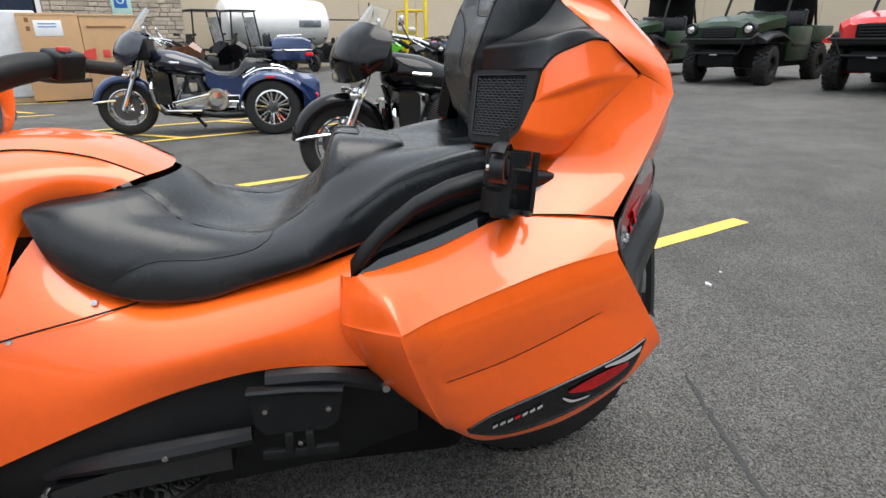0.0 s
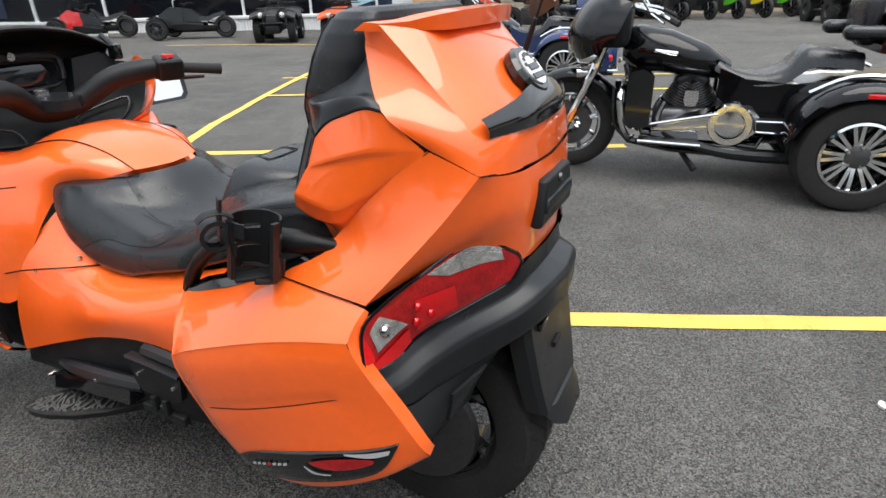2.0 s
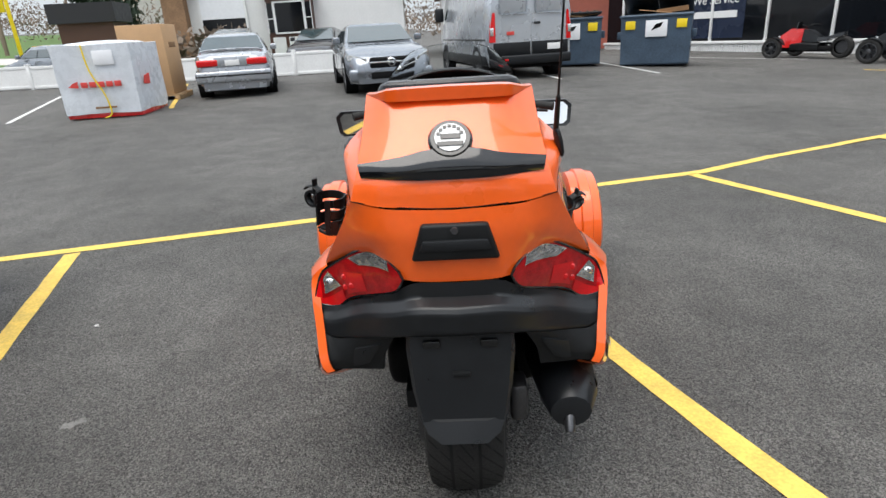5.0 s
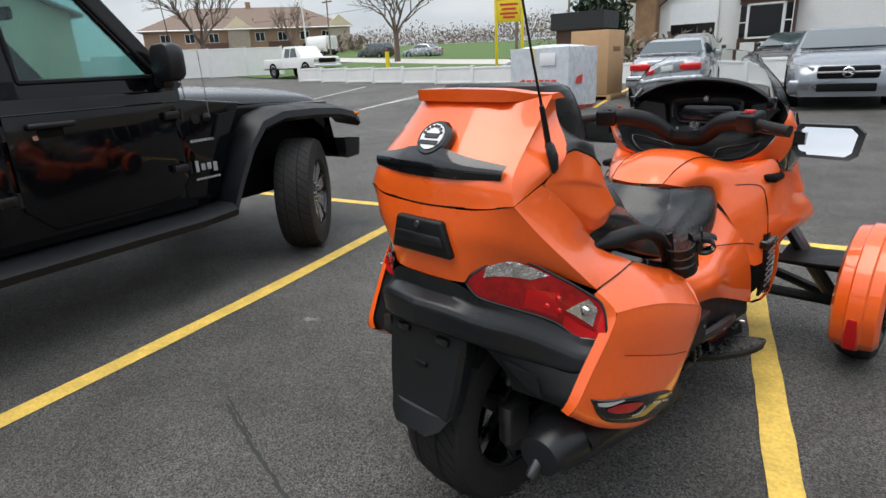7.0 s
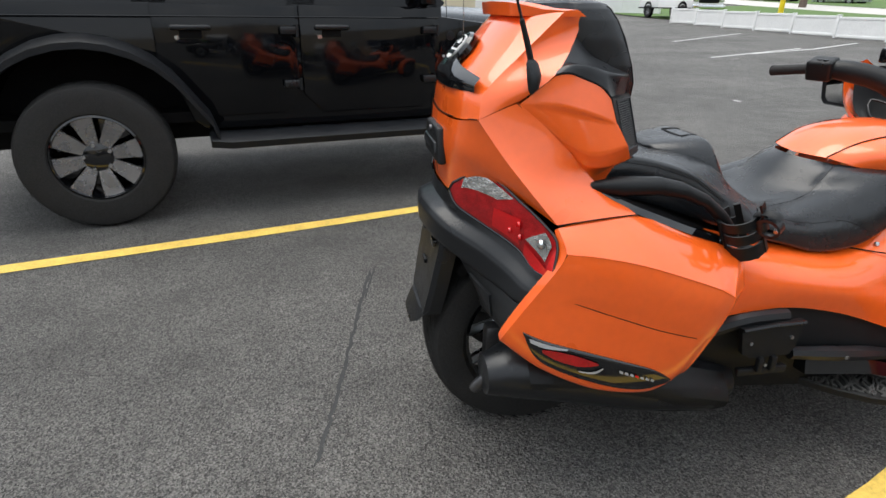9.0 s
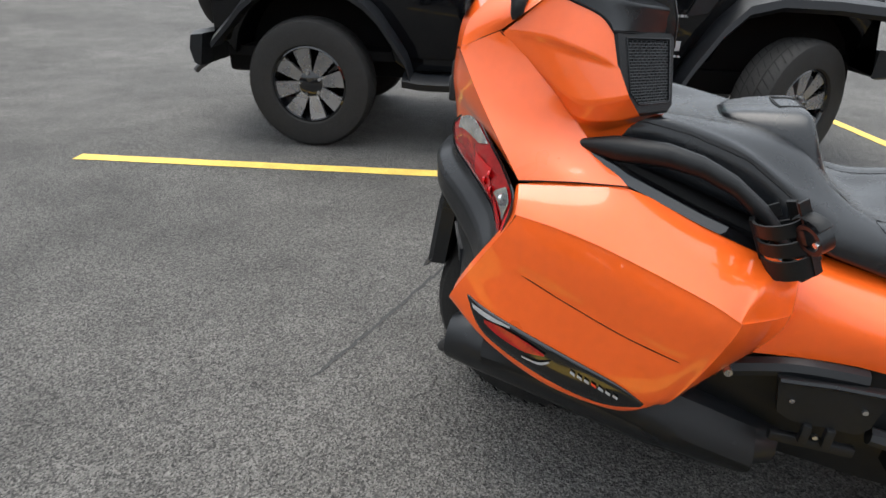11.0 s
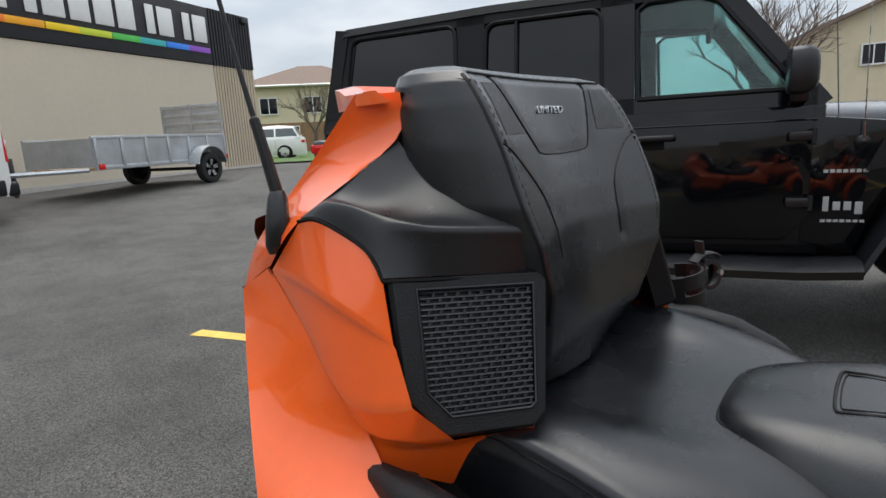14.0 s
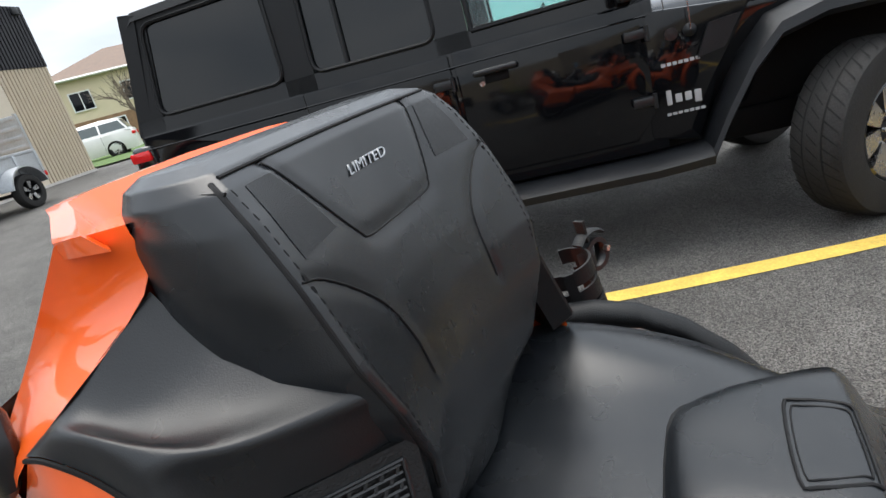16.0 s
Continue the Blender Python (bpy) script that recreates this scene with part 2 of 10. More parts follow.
def prism(poly, axis, lo, hi, bevel=0.0, seg=2, bm=None):
    """A flat outline pushed along an axis (0 x, 1 y, 2 z)."""
    bm = bm or bmesh.new()

    def put(p, d):
        q = list(p)
        q.insert(axis, d)
        return q

    a = [bm.verts.new(put(p, lo)) for p in poly]
    b = [bm.verts.new(put(p, hi)) for p in poly]
    ring_faces(bm, [a, b])
    bmesh.ops.recalc_face_normals(bm, faces=bm.faces[:])
    if bevel > 0:
        bmesh.ops.bevel(bm, geom=list({e for v in a + b for e in v.link_edges}), offset=bevel, segments=seg, profile=0.5, affect="EDGES")
    return bm


def frame_of(d):
    d = d.normalized()
    up = V(0, 0, 1) if abs(d.z) < 0.95 else V(1, 0, 0)
    a = d.cross(up).normalized()
    return a, d.cross(a).normalized()


def tube(pts, r, n=8, smooth=0, bm=None, flat=1.0):
    """A round bar along a line; r may be a number or one per point."""
    bm = bm or bmesh.new()
    pts = [Vector(p) for p in pts]
    rs = list(r) if isinstance(r, (list, tuple)) else [r] * len(pts)
    if smooth:
        rr = catmull([V(q, 0, 0) for q in rs], smooth)
        pts, rs = catmull(pts, smooth), [q.x for q in rr]
    rings = []
    a = None
    for i, p in enumerate(pts):
        d = (pts[min(i + 1, len(pts) - 1)] - pts[max(i - 1, 0)]).normalized()
        if a is None:
            a, b = frame_of(d)
        else:
            a = (a - d * a.dot(d)).normalized()
            b = d.cross(a)
        rings.append([bm.verts.new(p + (a * math.cos(k * math.tau / n) + b * math.sin(k * math.tau / n) * flat) * rs[i]) for k in range(n)])
    ring_faces(bm, rings)
    return bm


def lathe(profile, axis=0, n=24, center=(0, 0, 0), bm=None, caps=False):
    """Turns (radius, along) pairs round an axis through center."""
    bm = bm or bmesh.new()
    c = Vector(center)
    rings = []
    for r, h in profile:
        ring = []
        for k in range(n):
            u, w = r * math.cos(k * math.tau / n), r * math.sin(k * math.tau / n)
            ring.append(bm.verts.new(c + (V(h, u, w) if axis == 0 else V(u, h, w) if axis == 1 else V(u, w, h))))
        rings.append(ring)
    ring_faces(bm, rings, True, caps)
    return bm


def join(*bms):
    out = bmesh.new()
    for b in bms:
        me = bpy.data.meshes.new("join")
        b.to_mesh(me)
        out.from_mesh(me)
        bpy.data.meshes.remove(me)
        b.free()
    return out


def mirror(bm):
    """The same on the other side, x turned to -x."""
    c = bm.copy()
    bmesh.ops.scale(c, vec=(-1, 1, 1), verts=c.verts[:])
    bmesh.ops.reverse_faces(c, faces=c.faces[:])
    return c


def moved(bm, m):
    bmesh.ops.transform(bm, matrix=m, verts=bm.verts[:])
    return bm


def part(name, bm, material, parent=None, label="", smooth=35, fix=True, thick=0.0, subd=0):
    """Links a bmesh as one mesh object under its thing."""
    if fix:
        bmesh.ops.recalc_face_normals(bm, faces=bm.faces[:])
    me = bpy.data.meshes.new(name)
    bm.to_mesh(me)
    bm.free()
    for mt in material if isinstance(material, (list, tuple)) else (material,):
        me.materials.append(mt)
    if thick and len(me.polygons) < 4:
        smooth = 0
    if smooth:
        me.polygons.foreach_set("use_smooth", [True] * len(me.polygons))
        me.set_sharp_from_angle(angle=radians(smooth))
    ob = new(name, me)
    ob.parent = parent
    if label:
        ob["label"] = label
    if thick:
        so = ob.modifiers.new("thickness", "SOLIDIFY")
        so.thickness = thick
    if subd:
        sd = ob.modifiers.new("round", "SUBSURF")
        sd.levels = sd.render_levels = subd
    return ob


def groove(bm, lines, depth=0.0025, width=0.005, both_sides=False):
    """Sinks narrow channels into a sheet along lines that lie on it."""
    bm.normal_update()
    segs = [(a, b) for ln in lines for a, b in zip(ln, ln[1:])]
    a = np.array([q[0][:] for q in segs])
    d = np.array([q[1][:] for q in segs]) - a
    dd = np.maximum((d * d).sum(1), 1e-12)
    vs = bm.verts[:]
    nor = [v.normal.copy() for v in vs]
    for v, nv in zip(vs, nor):
        p = np.array(v.co[:])
        if both_sides:
            p[0] = abs(p[0])
        t = np.clip(((p - a) * d).sum(1) / dd, 0, 1)
        e = ((a + d * t[:, None] - p) ** 2).sum(1).min()
        if e < (3 * width) ** 2:
            v.co -= nv * depth * math.exp(-e / (width * width))


def outward(bm, way):
    """Turns a sheet's faces so that most look the given way."""
    bmesh.ops.recalc_face_normals(bm, faces=bm.faces[:])
    bm.normal_update()
    if sum(f.normal.dot(Vector(way)) * f.calc_area() for f in bm.faces) < 0:
        bmesh.ops.reverse_faces(bm, faces=bm.faces[:])
    return bm


def thing(name, m, label, category, group="", kind=""):
    ob = new(name)
    ob.empty_display_size = 0.2
    ob.matrix_world = m
    return tagged(ob, label, category, group, kind)


def mesh_thing(name, bm, material, label, category, m=None, group="", kind="", smooth=35, fix=True):
    ob = part(name, bm, material, None, "", smooth, fix)
    if m is not None:
        ob.matrix_world = m
    return tagged(ob, label, category, group, kind)


def text_bm(body, size, depth=0.002, shear=0.0, spacing=1.0):
    """Letters as a mesh lying in x and y, centred."""
    cu = bpy.data.curves.new("letters", "FONT")
    cu.body, cu.size, cu.extrude, cu.shear, cu.space_character = body, size, depth, shear, spacing
    cu.align_x = "CENTER"
    ob = bpy.data.objects.new("letters", cu)
    scene.collection.objects.link(ob)
    bpy.context.view_layer.update()
    me = bpy.data.meshes.new_from_object(ob.evaluated_get(bpy.context.evaluated_depsgraph_get()))
    bm = bmesh.new()
    bm.from_mesh(me)
    bpy.data.objects.remove(ob)
    bpy.data.meshes.remove(me)
    return bm



# ---- ground ----
LOT = radians(17)
F = V(-math.sin(LOT), math.cos(LOT), 0)
R = V(math.cos(LOT), math.sin(LOT), 0)


def asphalt():
    m = mat("worn_asphalt", (0.05, 0.05, 0.051), 0.72, 0, 0, spec=0.5)
    n, l = m.node_tree.nodes, m.node_tree.links
    b = n["Principled BSDF"]
    tc = n["Texture Coordinate"]
    vor = n.new("ShaderNodeTexVoronoi")
    vor.inputs["Scale"].default_value = 230
    fine = n.new("ShaderNodeTexNoise")
    fine.inputs["Scale"].default_value, fine.inputs["Detail"].default_value = 210, 3
    big = n.new("ShaderNodeTexNoise")
    big.inputs["Scale"].default_value, big.inputs["Detail"].default_value = 0.55, 6
    mid = n.new("ShaderNodeTexNoise")
    mid.inputs["Scale"].default_value, mid.inputs["Detail"].default_value = 3.2, 5
    for t in (vor, fine, big, mid):
        l.new(tc.outputs["Object"], t.inputs["Vector"])
    chip = n.new("ShaderNodeTexVoronoi")
    chip.inputs["Scale"].default_value = 95
    l.new(tc.outputs["Object"], chip.inputs["Vector"])
    cs = n.new("ShaderNodeSeparateColor")
    l.new(chip.outputs["Color"], cs.inputs[0])
    cr = n.new("ShaderNodeMapRange")
    cr.inputs["From Min"].default_value, cr.inputs["From Max"].default_value = 0.0, 1.0
    cr.inputs["To Min"].default_value, cr.inputs["To Max"].default_value = 0.80, 1.16
    l.new(cs.outputs[1], cr.inputs["Value"])
    bw = n.new("ShaderNodeSeparateColor")
    l.new(vor.outputs["Color"], bw.inputs[0])
    r1 = n.new("ShaderNodeValToRGB")
    r1.color_ramp.elements[0].position, r1.color_ramp.elements[0].color = 0.05, (0.030, 0.0287, 0.027, 1)
    r1.color_ramp.elements[1].position, r1.color_ramp.elements[1].color = 0.45, (0.102, 0.098, 0.091, 1)
    top = r1.color_ramp.elements.new(0.97)
    top.color = (0.200, 0.192, 0.178, 1)
    l.new(bw.outputs[0], r1.inputs[0])
    r2 = n.new("ShaderNodeMapRange")
    r2.inputs["From Min"].default_value, r2.inputs["From Max"].default_value = 0.3, 0.7
    r2.inputs["To Min"].default_value, r2.inputs["To Max"].default_value = 0.75, 1.25
    l.new(big.outputs["Fac"], r2.inputs["Value"])
    r3 = n.new("ShaderNodeMapRange")
    r3.inputs["From Min"].default_value, r3.inputs["From Max"].default_value = 0.3, 0.7
    r3.inputs["To Min"].default_value, r3.inputs["To Max"].default_value = 0.82, 1.18
    l.new(mid.outputs["Fac"], r3.inputs["Value"])
    mu = n.new("ShaderNodeMath")
    mu.operation = "MULTIPLY"
    l.new(r2.outputs[0], mu.inputs[0])
    l.new(r3.outputs[0], mu.inputs[1])
    mc = n.new("ShaderNodeMath")
    mc.operation = "MULTIPLY"
    l.new(mu.outputs[0], mc.inputs[0])
    l.new(cr.outputs[0], mc.inputs[1])
    sc = n.new("ShaderNodeVectorMath")
    sc.operation = "SCALE"
    l.new(r1.outputs[0], sc.inputs[0])
    l.new(mc.outputs[0], sc.inputs["Scale"])
    l.new(sc.outputs[0], b.inputs["Base Color"])
    bp = n.new("ShaderNodeBump")
    bp.inputs["Strength"].default_value, bp.inputs["Distance"].default_value = 1.0, 0.012
    ad = n.new("ShaderNodeMath")
    ad.operation = "ADD"
    l.new(chip.outputs["Distance"], ad.inputs[0])
    l.new(fine.outputs["Fac"], ad.inputs[1])
    l.new(ad.outputs[0], bp.inputs["Height"])
    l.new(bp.outputs[0], b.inputs["Normal"])
    return m


M_asphalt = asphalt()
M_grass = mat("spring_lawn", (0.075, 0.135, 0.030), 0.9, 0, 0.35, 1.2, 0.8, 30)
M_crack = mat("sealed_crack", (0.034, 0.034, 0.034), 0.7, 0, 0.3, 20)
M_scuff = mat("pale_scuffed_aggregate", (0.17, 0.165, 0.155), 0.9, 0, 0.5, 12, 0.8, 180)
M_scar = mat("rubber_scuff", (0.035, 0.035, 0.036), 0.7, 0, 0.3, 20)
RISE = [(-180, 0.05), (-150, 0.25), (-120, 0.45), (-80, 0.28), (-40, 0.12), (0, -0.10), (25, -0.18), (50, -0.06), (90, 0.20), (115, 0.15), (140, 0.08), (180, 0.05)]


def height(x, y):
    """The lot is level under the parked machines and tilts gently away from them."""
    r = math.hypot(x, y)
    far = (0.026 * max(0.0, min(r, 45) - 21) + 0.055 * max(0.0, min(r, 110) - 45)) * min(1, max(0, (math.degrees(math.atan2(y, x)) - 88) / 14)) * min(1, max(0, (172 - math.degrees(math.atan2(y, x))) / 10))
    k = min(1.0, max(0.0, (r - 6) / 8))
    a = math.degrees(math.atan2(y, x))
    for (a0, h0), (a1, h1) in zip(RISE, RISE[1:]):
        if a0 <= a <= a1:
            t = (a - a0) / (a1 - a0)
            t = t * t * (3 - 2 * t)
            return (h0 + (h1 - h0) * t) * k * k * (3 - 2 * k) + far
    return 0.0


gs = [-900, -500, -260, -180, -140, -120] + [-112 + 4 * k for k in range(20)] + [-32 + 0.5 * k for k in range(129)] + [36 + 4 * k for k in range(20)] + [120, 140, 180, 260, 500, 900]
gb = bmesh.new()
ring_faces(gb, [[gb.verts.new((x, y, height(x, y))) for x in gs] for y in gs], False)
mesh_thing("ground", gb, M_asphalt, "worn dark grey asphalt of a parking lot", "ground", kind="structure", smooth=60)


def line(a, b, w=0.105, material=None, label="worn yellow painted parking line on asphalt", z=0.004):
    """A painted stripe with ragged ends and edges."""
    a, b = V(*a, 0), V(*b, 0)
    d = (b - a).normalized()
    s = V(-d.y, d.x, 0) * w / 2
    n = max(4, int((b - a).length / 0.12))
    bm = bmesh.new()
    rows = []
    for i in range(n + 1):
        p = a.lerp(b, i / n)
        o = [random.uniform(-0.004, 0.004) for _ in range(2)]
        h = height(p.x, p.y) + z + (0.006 if p.length > 6 else 0)
        rows.append([bm.verts.new(p + s + s.normalized() * o[0] + V(0, 0, h)), bm.verts.new(p - s + s.normalized() * o[1] + V(0, 0, h))])
    ring_faces(bm, rows, False)
    mesh_thing("parking_line", bm, material or M_yellow, label, "painted line", group="parking lines", kind="structure")


def bent_line(pts, w=0.105, z=0.004):
    """A long painted stripe that is not quite straight."""
    c = catmull([V(*p, 0) for p in pts], 12)
    bm = bmesh.new()
    rows = []
    for i, p in enumerate(c):
        d = (c[min(i + 1, len(c) - 1)] - c[max(i - 1, 0)]).normalized()
        s = V(-d.y, d.x, 0)
        rows.append([bm.verts.new(p + s * (w / 2 + random.uniform(-0.004, 0.004)) + V(0, 0, z)), bm.verts.new(p - s * (w / 2 + random.uniform(-0.004, 0.004)) + V(0, 0, z))])
    ring_faces(bm, rows, False)
    mesh_thing("parking_line", bm, M_yellow, "worn yellow painted parking line on asphalt", "painted line", group="parking lines", kind="structure")

from mathutils.bvhtree import BVHTree


# ---- the orange three-wheeled touring motorcycle ----
BIKE = pose(0.015, 0, 0)
bike = thing("three_wheeled_motorcycle", BIKE, "bright orange three-wheeled touring motorcycle parked across a yellow line", "motorcycle")


def both(name, bm, material, label="", parent=None, smooth=35, **k):
    """The same part on the right and on the left side."""
    c = mirror(bm)
    a = part(name, bm, material, parent or bike, label, smooth, **k)
    b = part(name, c, material, parent or bike, label, smooth, **k)
    return a, b


def strip(pts, r, name, material, parent, smooth=4, n=6, two=True):
    bm = tube(pts, r, n, smooth)
    return both(name, bm, material, "", parent) if two else part(name, bm, material, parent)


def wheel_tyre(r, w, rim, n=56):
    """A round-shouldered tyre about the x axis."""
    h = w / 2
    prof = [(rim, -h * 0.82), (rim + 0.012, -h * 0.95), (r - 0.055, -h), (r - 0.022, -h * 0.93), (r - 0.006, -h * 0.72), (r, -h * 0.35), (r, 0),
            (r, h * 0.35), (r - 0.006, h * 0.72), (r - 0.022, h * 0.93), (r - 0.055, h), (rim + 0.012, h * 0.95), (rim, h * 0.82)]
    return lathe(prof, 0, n)


def tread(r, w, n=44, blocks=((-0.62, 0.16), (0.0, 0.12), (0.62, 0.16)), slant=0.35, proud=0.002):
    """Grooves that run round and across a tyre, laid just on its rubber."""
    bm = bmesh.new()
    h = w / 2
    for s in (-0.34, 0.34):
        lathe([(r + proud, h * s - 0.004), (r + proud + 0.0005, h * s + 0.004)], 0, 48, bm=bm)
    for k in range(n):
        a = k * math.tau / n
        for s, d in blocks:
            pts = []
            for x, da in ((h * (s - d * 1.6), -slant * 0.12), (h * (s + d * 1.6), slant * 0.12)):
                rr = r + proud - max(0, abs(x) / h - 0.45) ** 2 * 0.05
                for o in (-0.004, 0.004):
                    t = a + da + o / r
                    pts.append((x, rr * math.cos(t), rr * math.sin(t)))
            v = [bm.verts.new(p) for p in pts]
            bm.faces.new((v[0], v[1], v[3], v[2]))
    return bm


# rear wheel
RW = V(0, -0.20, 0.303)
rear_wheel = part("rear_wheel", moved(wheel_tyre(0.303, 0.225, 0.195), Matrix.Translation(RW)), M_rubber, bike)
part("tread_pattern", moved(tread(0.303, 0.225, 40, slant=0.9), Matrix.Translation(RW)), M_groove, rear_wheel)
part("rim", moved(lathe([(0.197, -0.09), (0.185, -0.088), (0.178, -0.05), (0.178, 0.05), (0.185, 0.088), (0.197, 0.09)], 0, 40), Matrix.Translation(RW)), M_gloss, rear_wheel)
for k in range(6):
    a = k * math.tau / 6 + 0.3
    for s in (-0.075, 0.075):
        sp = tube([RW + V(s * 0.6, 0.03 * math.cos(a), 0.03 * math.sin(a)), RW + V(s, 0.19 * math.cos(a + 0.12), 0.19 * math.sin(a + 0.12))], 0.016, 6)
        part("spoke", sp, M_alu if k % 2 else M_gloss, rear_wheel)
part("hub", moved(lathe([(0.0, -0.09), (0.05, -0.088), (0.055, 0), (0.05, 0.088), (0, 0.09)], 0, 20), Matrix.Translation(RW)), M_steel, rear_wheel)
part("brake_disc", moved(lathe([(0.06, 0.118), (0.13, 0.118), (0.13, 0.124), (0.06, 0.124)], 0, 32), Matrix.Translation(RW)), M_steel, rear_wheel)
part("belt_pulley", moved(lathe([(0.03, -0.135), (0.165, -0.135), (0.17, -0.12), (0.165, -0.112), (0.03, -0.112)], 0, 44), Matrix.Translation(RW)), M_steel, rear_wheel)
both("swing_arm", loft([[(0.145, y, z - h), (0.175, y, z - h), (0.175, y, z + h), (0.145, y, z + h)] for y, z, h in ((-0.26, 0.30, 0.03), (-0.1, 0.31, 0.045), (0.25, 0.33, 0.05))]), M_matte)

# trunk lid
lid_rear = grid([[(-0.212, -0.224, 1.207), (-0.165, -0.282, 1.200), (-0.1, -0.308, 1.196), (0, -0.316, 1.195), (0.1, -0.308, 1.196), (0.165, -0.282, 1.200), (0.212, -0.224, 1.207)],
                 [(-0.218, -0.312, 1.125), (-0.17, -0.346, 1.126), (-0.11, -0.366, 1.128), (0, -0.374, 1.13), (0.11, -0.366, 1.128), (0.17, -0.346, 1.126), (0.218, -0.312, 1.125)],
                 [(-0.230, -0.402, 1.04), (-0.18, -0.428, 1.043), (-0.12, -0.44, 1.045), (0, -0.447, 1.047), (0.12, -0.44, 1.045), (0.18, -0.428, 1.043), (0.230, -0.402, 1.04)],
                 [(-0.246, -0.418, 0.981), (-0.19, -0.444, 0.973), (-0.13, -0.455, 0.969), (0, -0.463, 0.965), (0.13, -0.455, 0.969), (0.19, -0.444, 0.973), (0.246, -0.418, 0.981)]], 5, 5)
trunk = part("trunk_lid", lid_rear, M_orange, bike, "orange trunk lid")
lid_side = grid([[(0.212, -0.224, 1.207), (0.218, -0.312, 1.125), (0.230, -0.402, 1.04), (0.246, -0.418, 0.981)],
                 [(0.202, -0.202, 1.208), (0.211, -0.248, 1.146), (0.257, -0.330, 1.062), (0.255, -0.377, 1.002)],
                 [(0.190, -0.178, 1.208), (0.196, -0.184, 1.158), (0.275, -0.258, 1.080), (0.262, -0.335, 1.021)]], 5, 5)
both("trunk_side", outward(lid_side, (1, 0, 0.3)), M_orange, "", trunk, smooth=80)
part("trunk_top", facets([(-0.190, -0.178, 1.208), (-0.212, -0.224, 1.207), (-0.1, -0.308, 1.2), (0.1, -0.308, 1.2), (0.212, -0.224, 1.207), (0.190, -0.178, 1.208)], [(0, 1, 2, 3, 4, 5)]), M_orange, trunk)
spo = [[(x, y0, 1.196), (x, y0 - 0.004, z1), (x, y0 + 0.028, z1 + 0.002), (x, y0 + 0.05, 1.197)] for x, y0, z1 in
       ((-0.211, -0.222, 1.2085), (-0.185, -0.262, 1.211), (-0.160, -0.296, 1.219), (-0.148, -0.318, 1.223), (-0.12, -0.326, 1.225), (0, -0.332, 1.227), (0.12, -0.326, 1.225), (0.148, -0.318, 1.223), (0.160, -0.296, 1.219), (0.185, -0.262, 1.211), (0.211, -0.222, 1.2085))]
part("spoiler_lip", loft(spo), M_orange, trunk, smooth=50)
# the gap under the lid
seam = [(x, -0.4635 + 0.72 * x * x - 0.003, 0.9655 + 0.25 * x * x) for x in (-0.246, -0.18, -0.09, 0, 0.09, 0.18, 0.246)]
part("lid_gap", tube(seam, 0.0012, 6, 3), M_dark, trunk)
# gloss black tail trim with round badge
trim = grid([[(-0.222, -0.412, 1.068), (-0.12, -0.431, 1.083), (-0.05, -0.434, 1.098), (0.05, -0.434, 1.098), (0.12, -0.431, 1.083), (0.222, -0.412, 1.068)],
             [(-0.218, -0.424, 1.052), (-0.12, -0.452, 1.058), (-0.05, -0.458, 1.064), (0.05, -0.458, 1.064), (0.12, -0.452, 1.058), (0.218, -0.424, 1.052)],
             [(-0.214, -0.424, 1.036), (-0.12, -0.452, 1.034), (-0.05, -0.459, 1.032), (0.05, -0.459, 1.032), (0.12, -0.452, 1.034), (0.214, -0.424, 1.036)]], 3, 3)
tail_trim = part("tail_trim", trim, M_gloss, trunk, "gloss black trim bar")
BT = Matrix.Translation((0, -0.403, 1.106)) @ Euler((radians(-41), 0, 0)).to_matrix().to_4x4()
part("badge_base", moved(lathe([(0.052, -0.0), (0.052, -0.014), (0.046, -0.022), (0.0, -0.022)], 1, 32), BT), M_gloss, trunk)
part("badge_face", moved(lathe([(0.036, -0.022), (0.036, -0.025), (0.0, -0.025)], 1, 32), BT), M_white, trunk, "round white and black badge")
bdg = [box((-0.022, -0.0275, -0.006), (0.024, -0.0245, 0.008), 0.001, 1), box((-0.03, -0.0275, -0.024), (0.03, -0.0245, -0.012), 0.001, 1)]
for k in range(7):
    a = radians(20 + k * 24)
    bdg.append(moved(box((-0.004, -0.0275, -0.003), (0.004, -0.0245, 0.004)), Matrix.Translation((0.028 * math.cos(a), 0, 0.028 * math.sin(a)))))
part("badge_mark", moved(join(*bdg), BT), M_gloss, trunk)

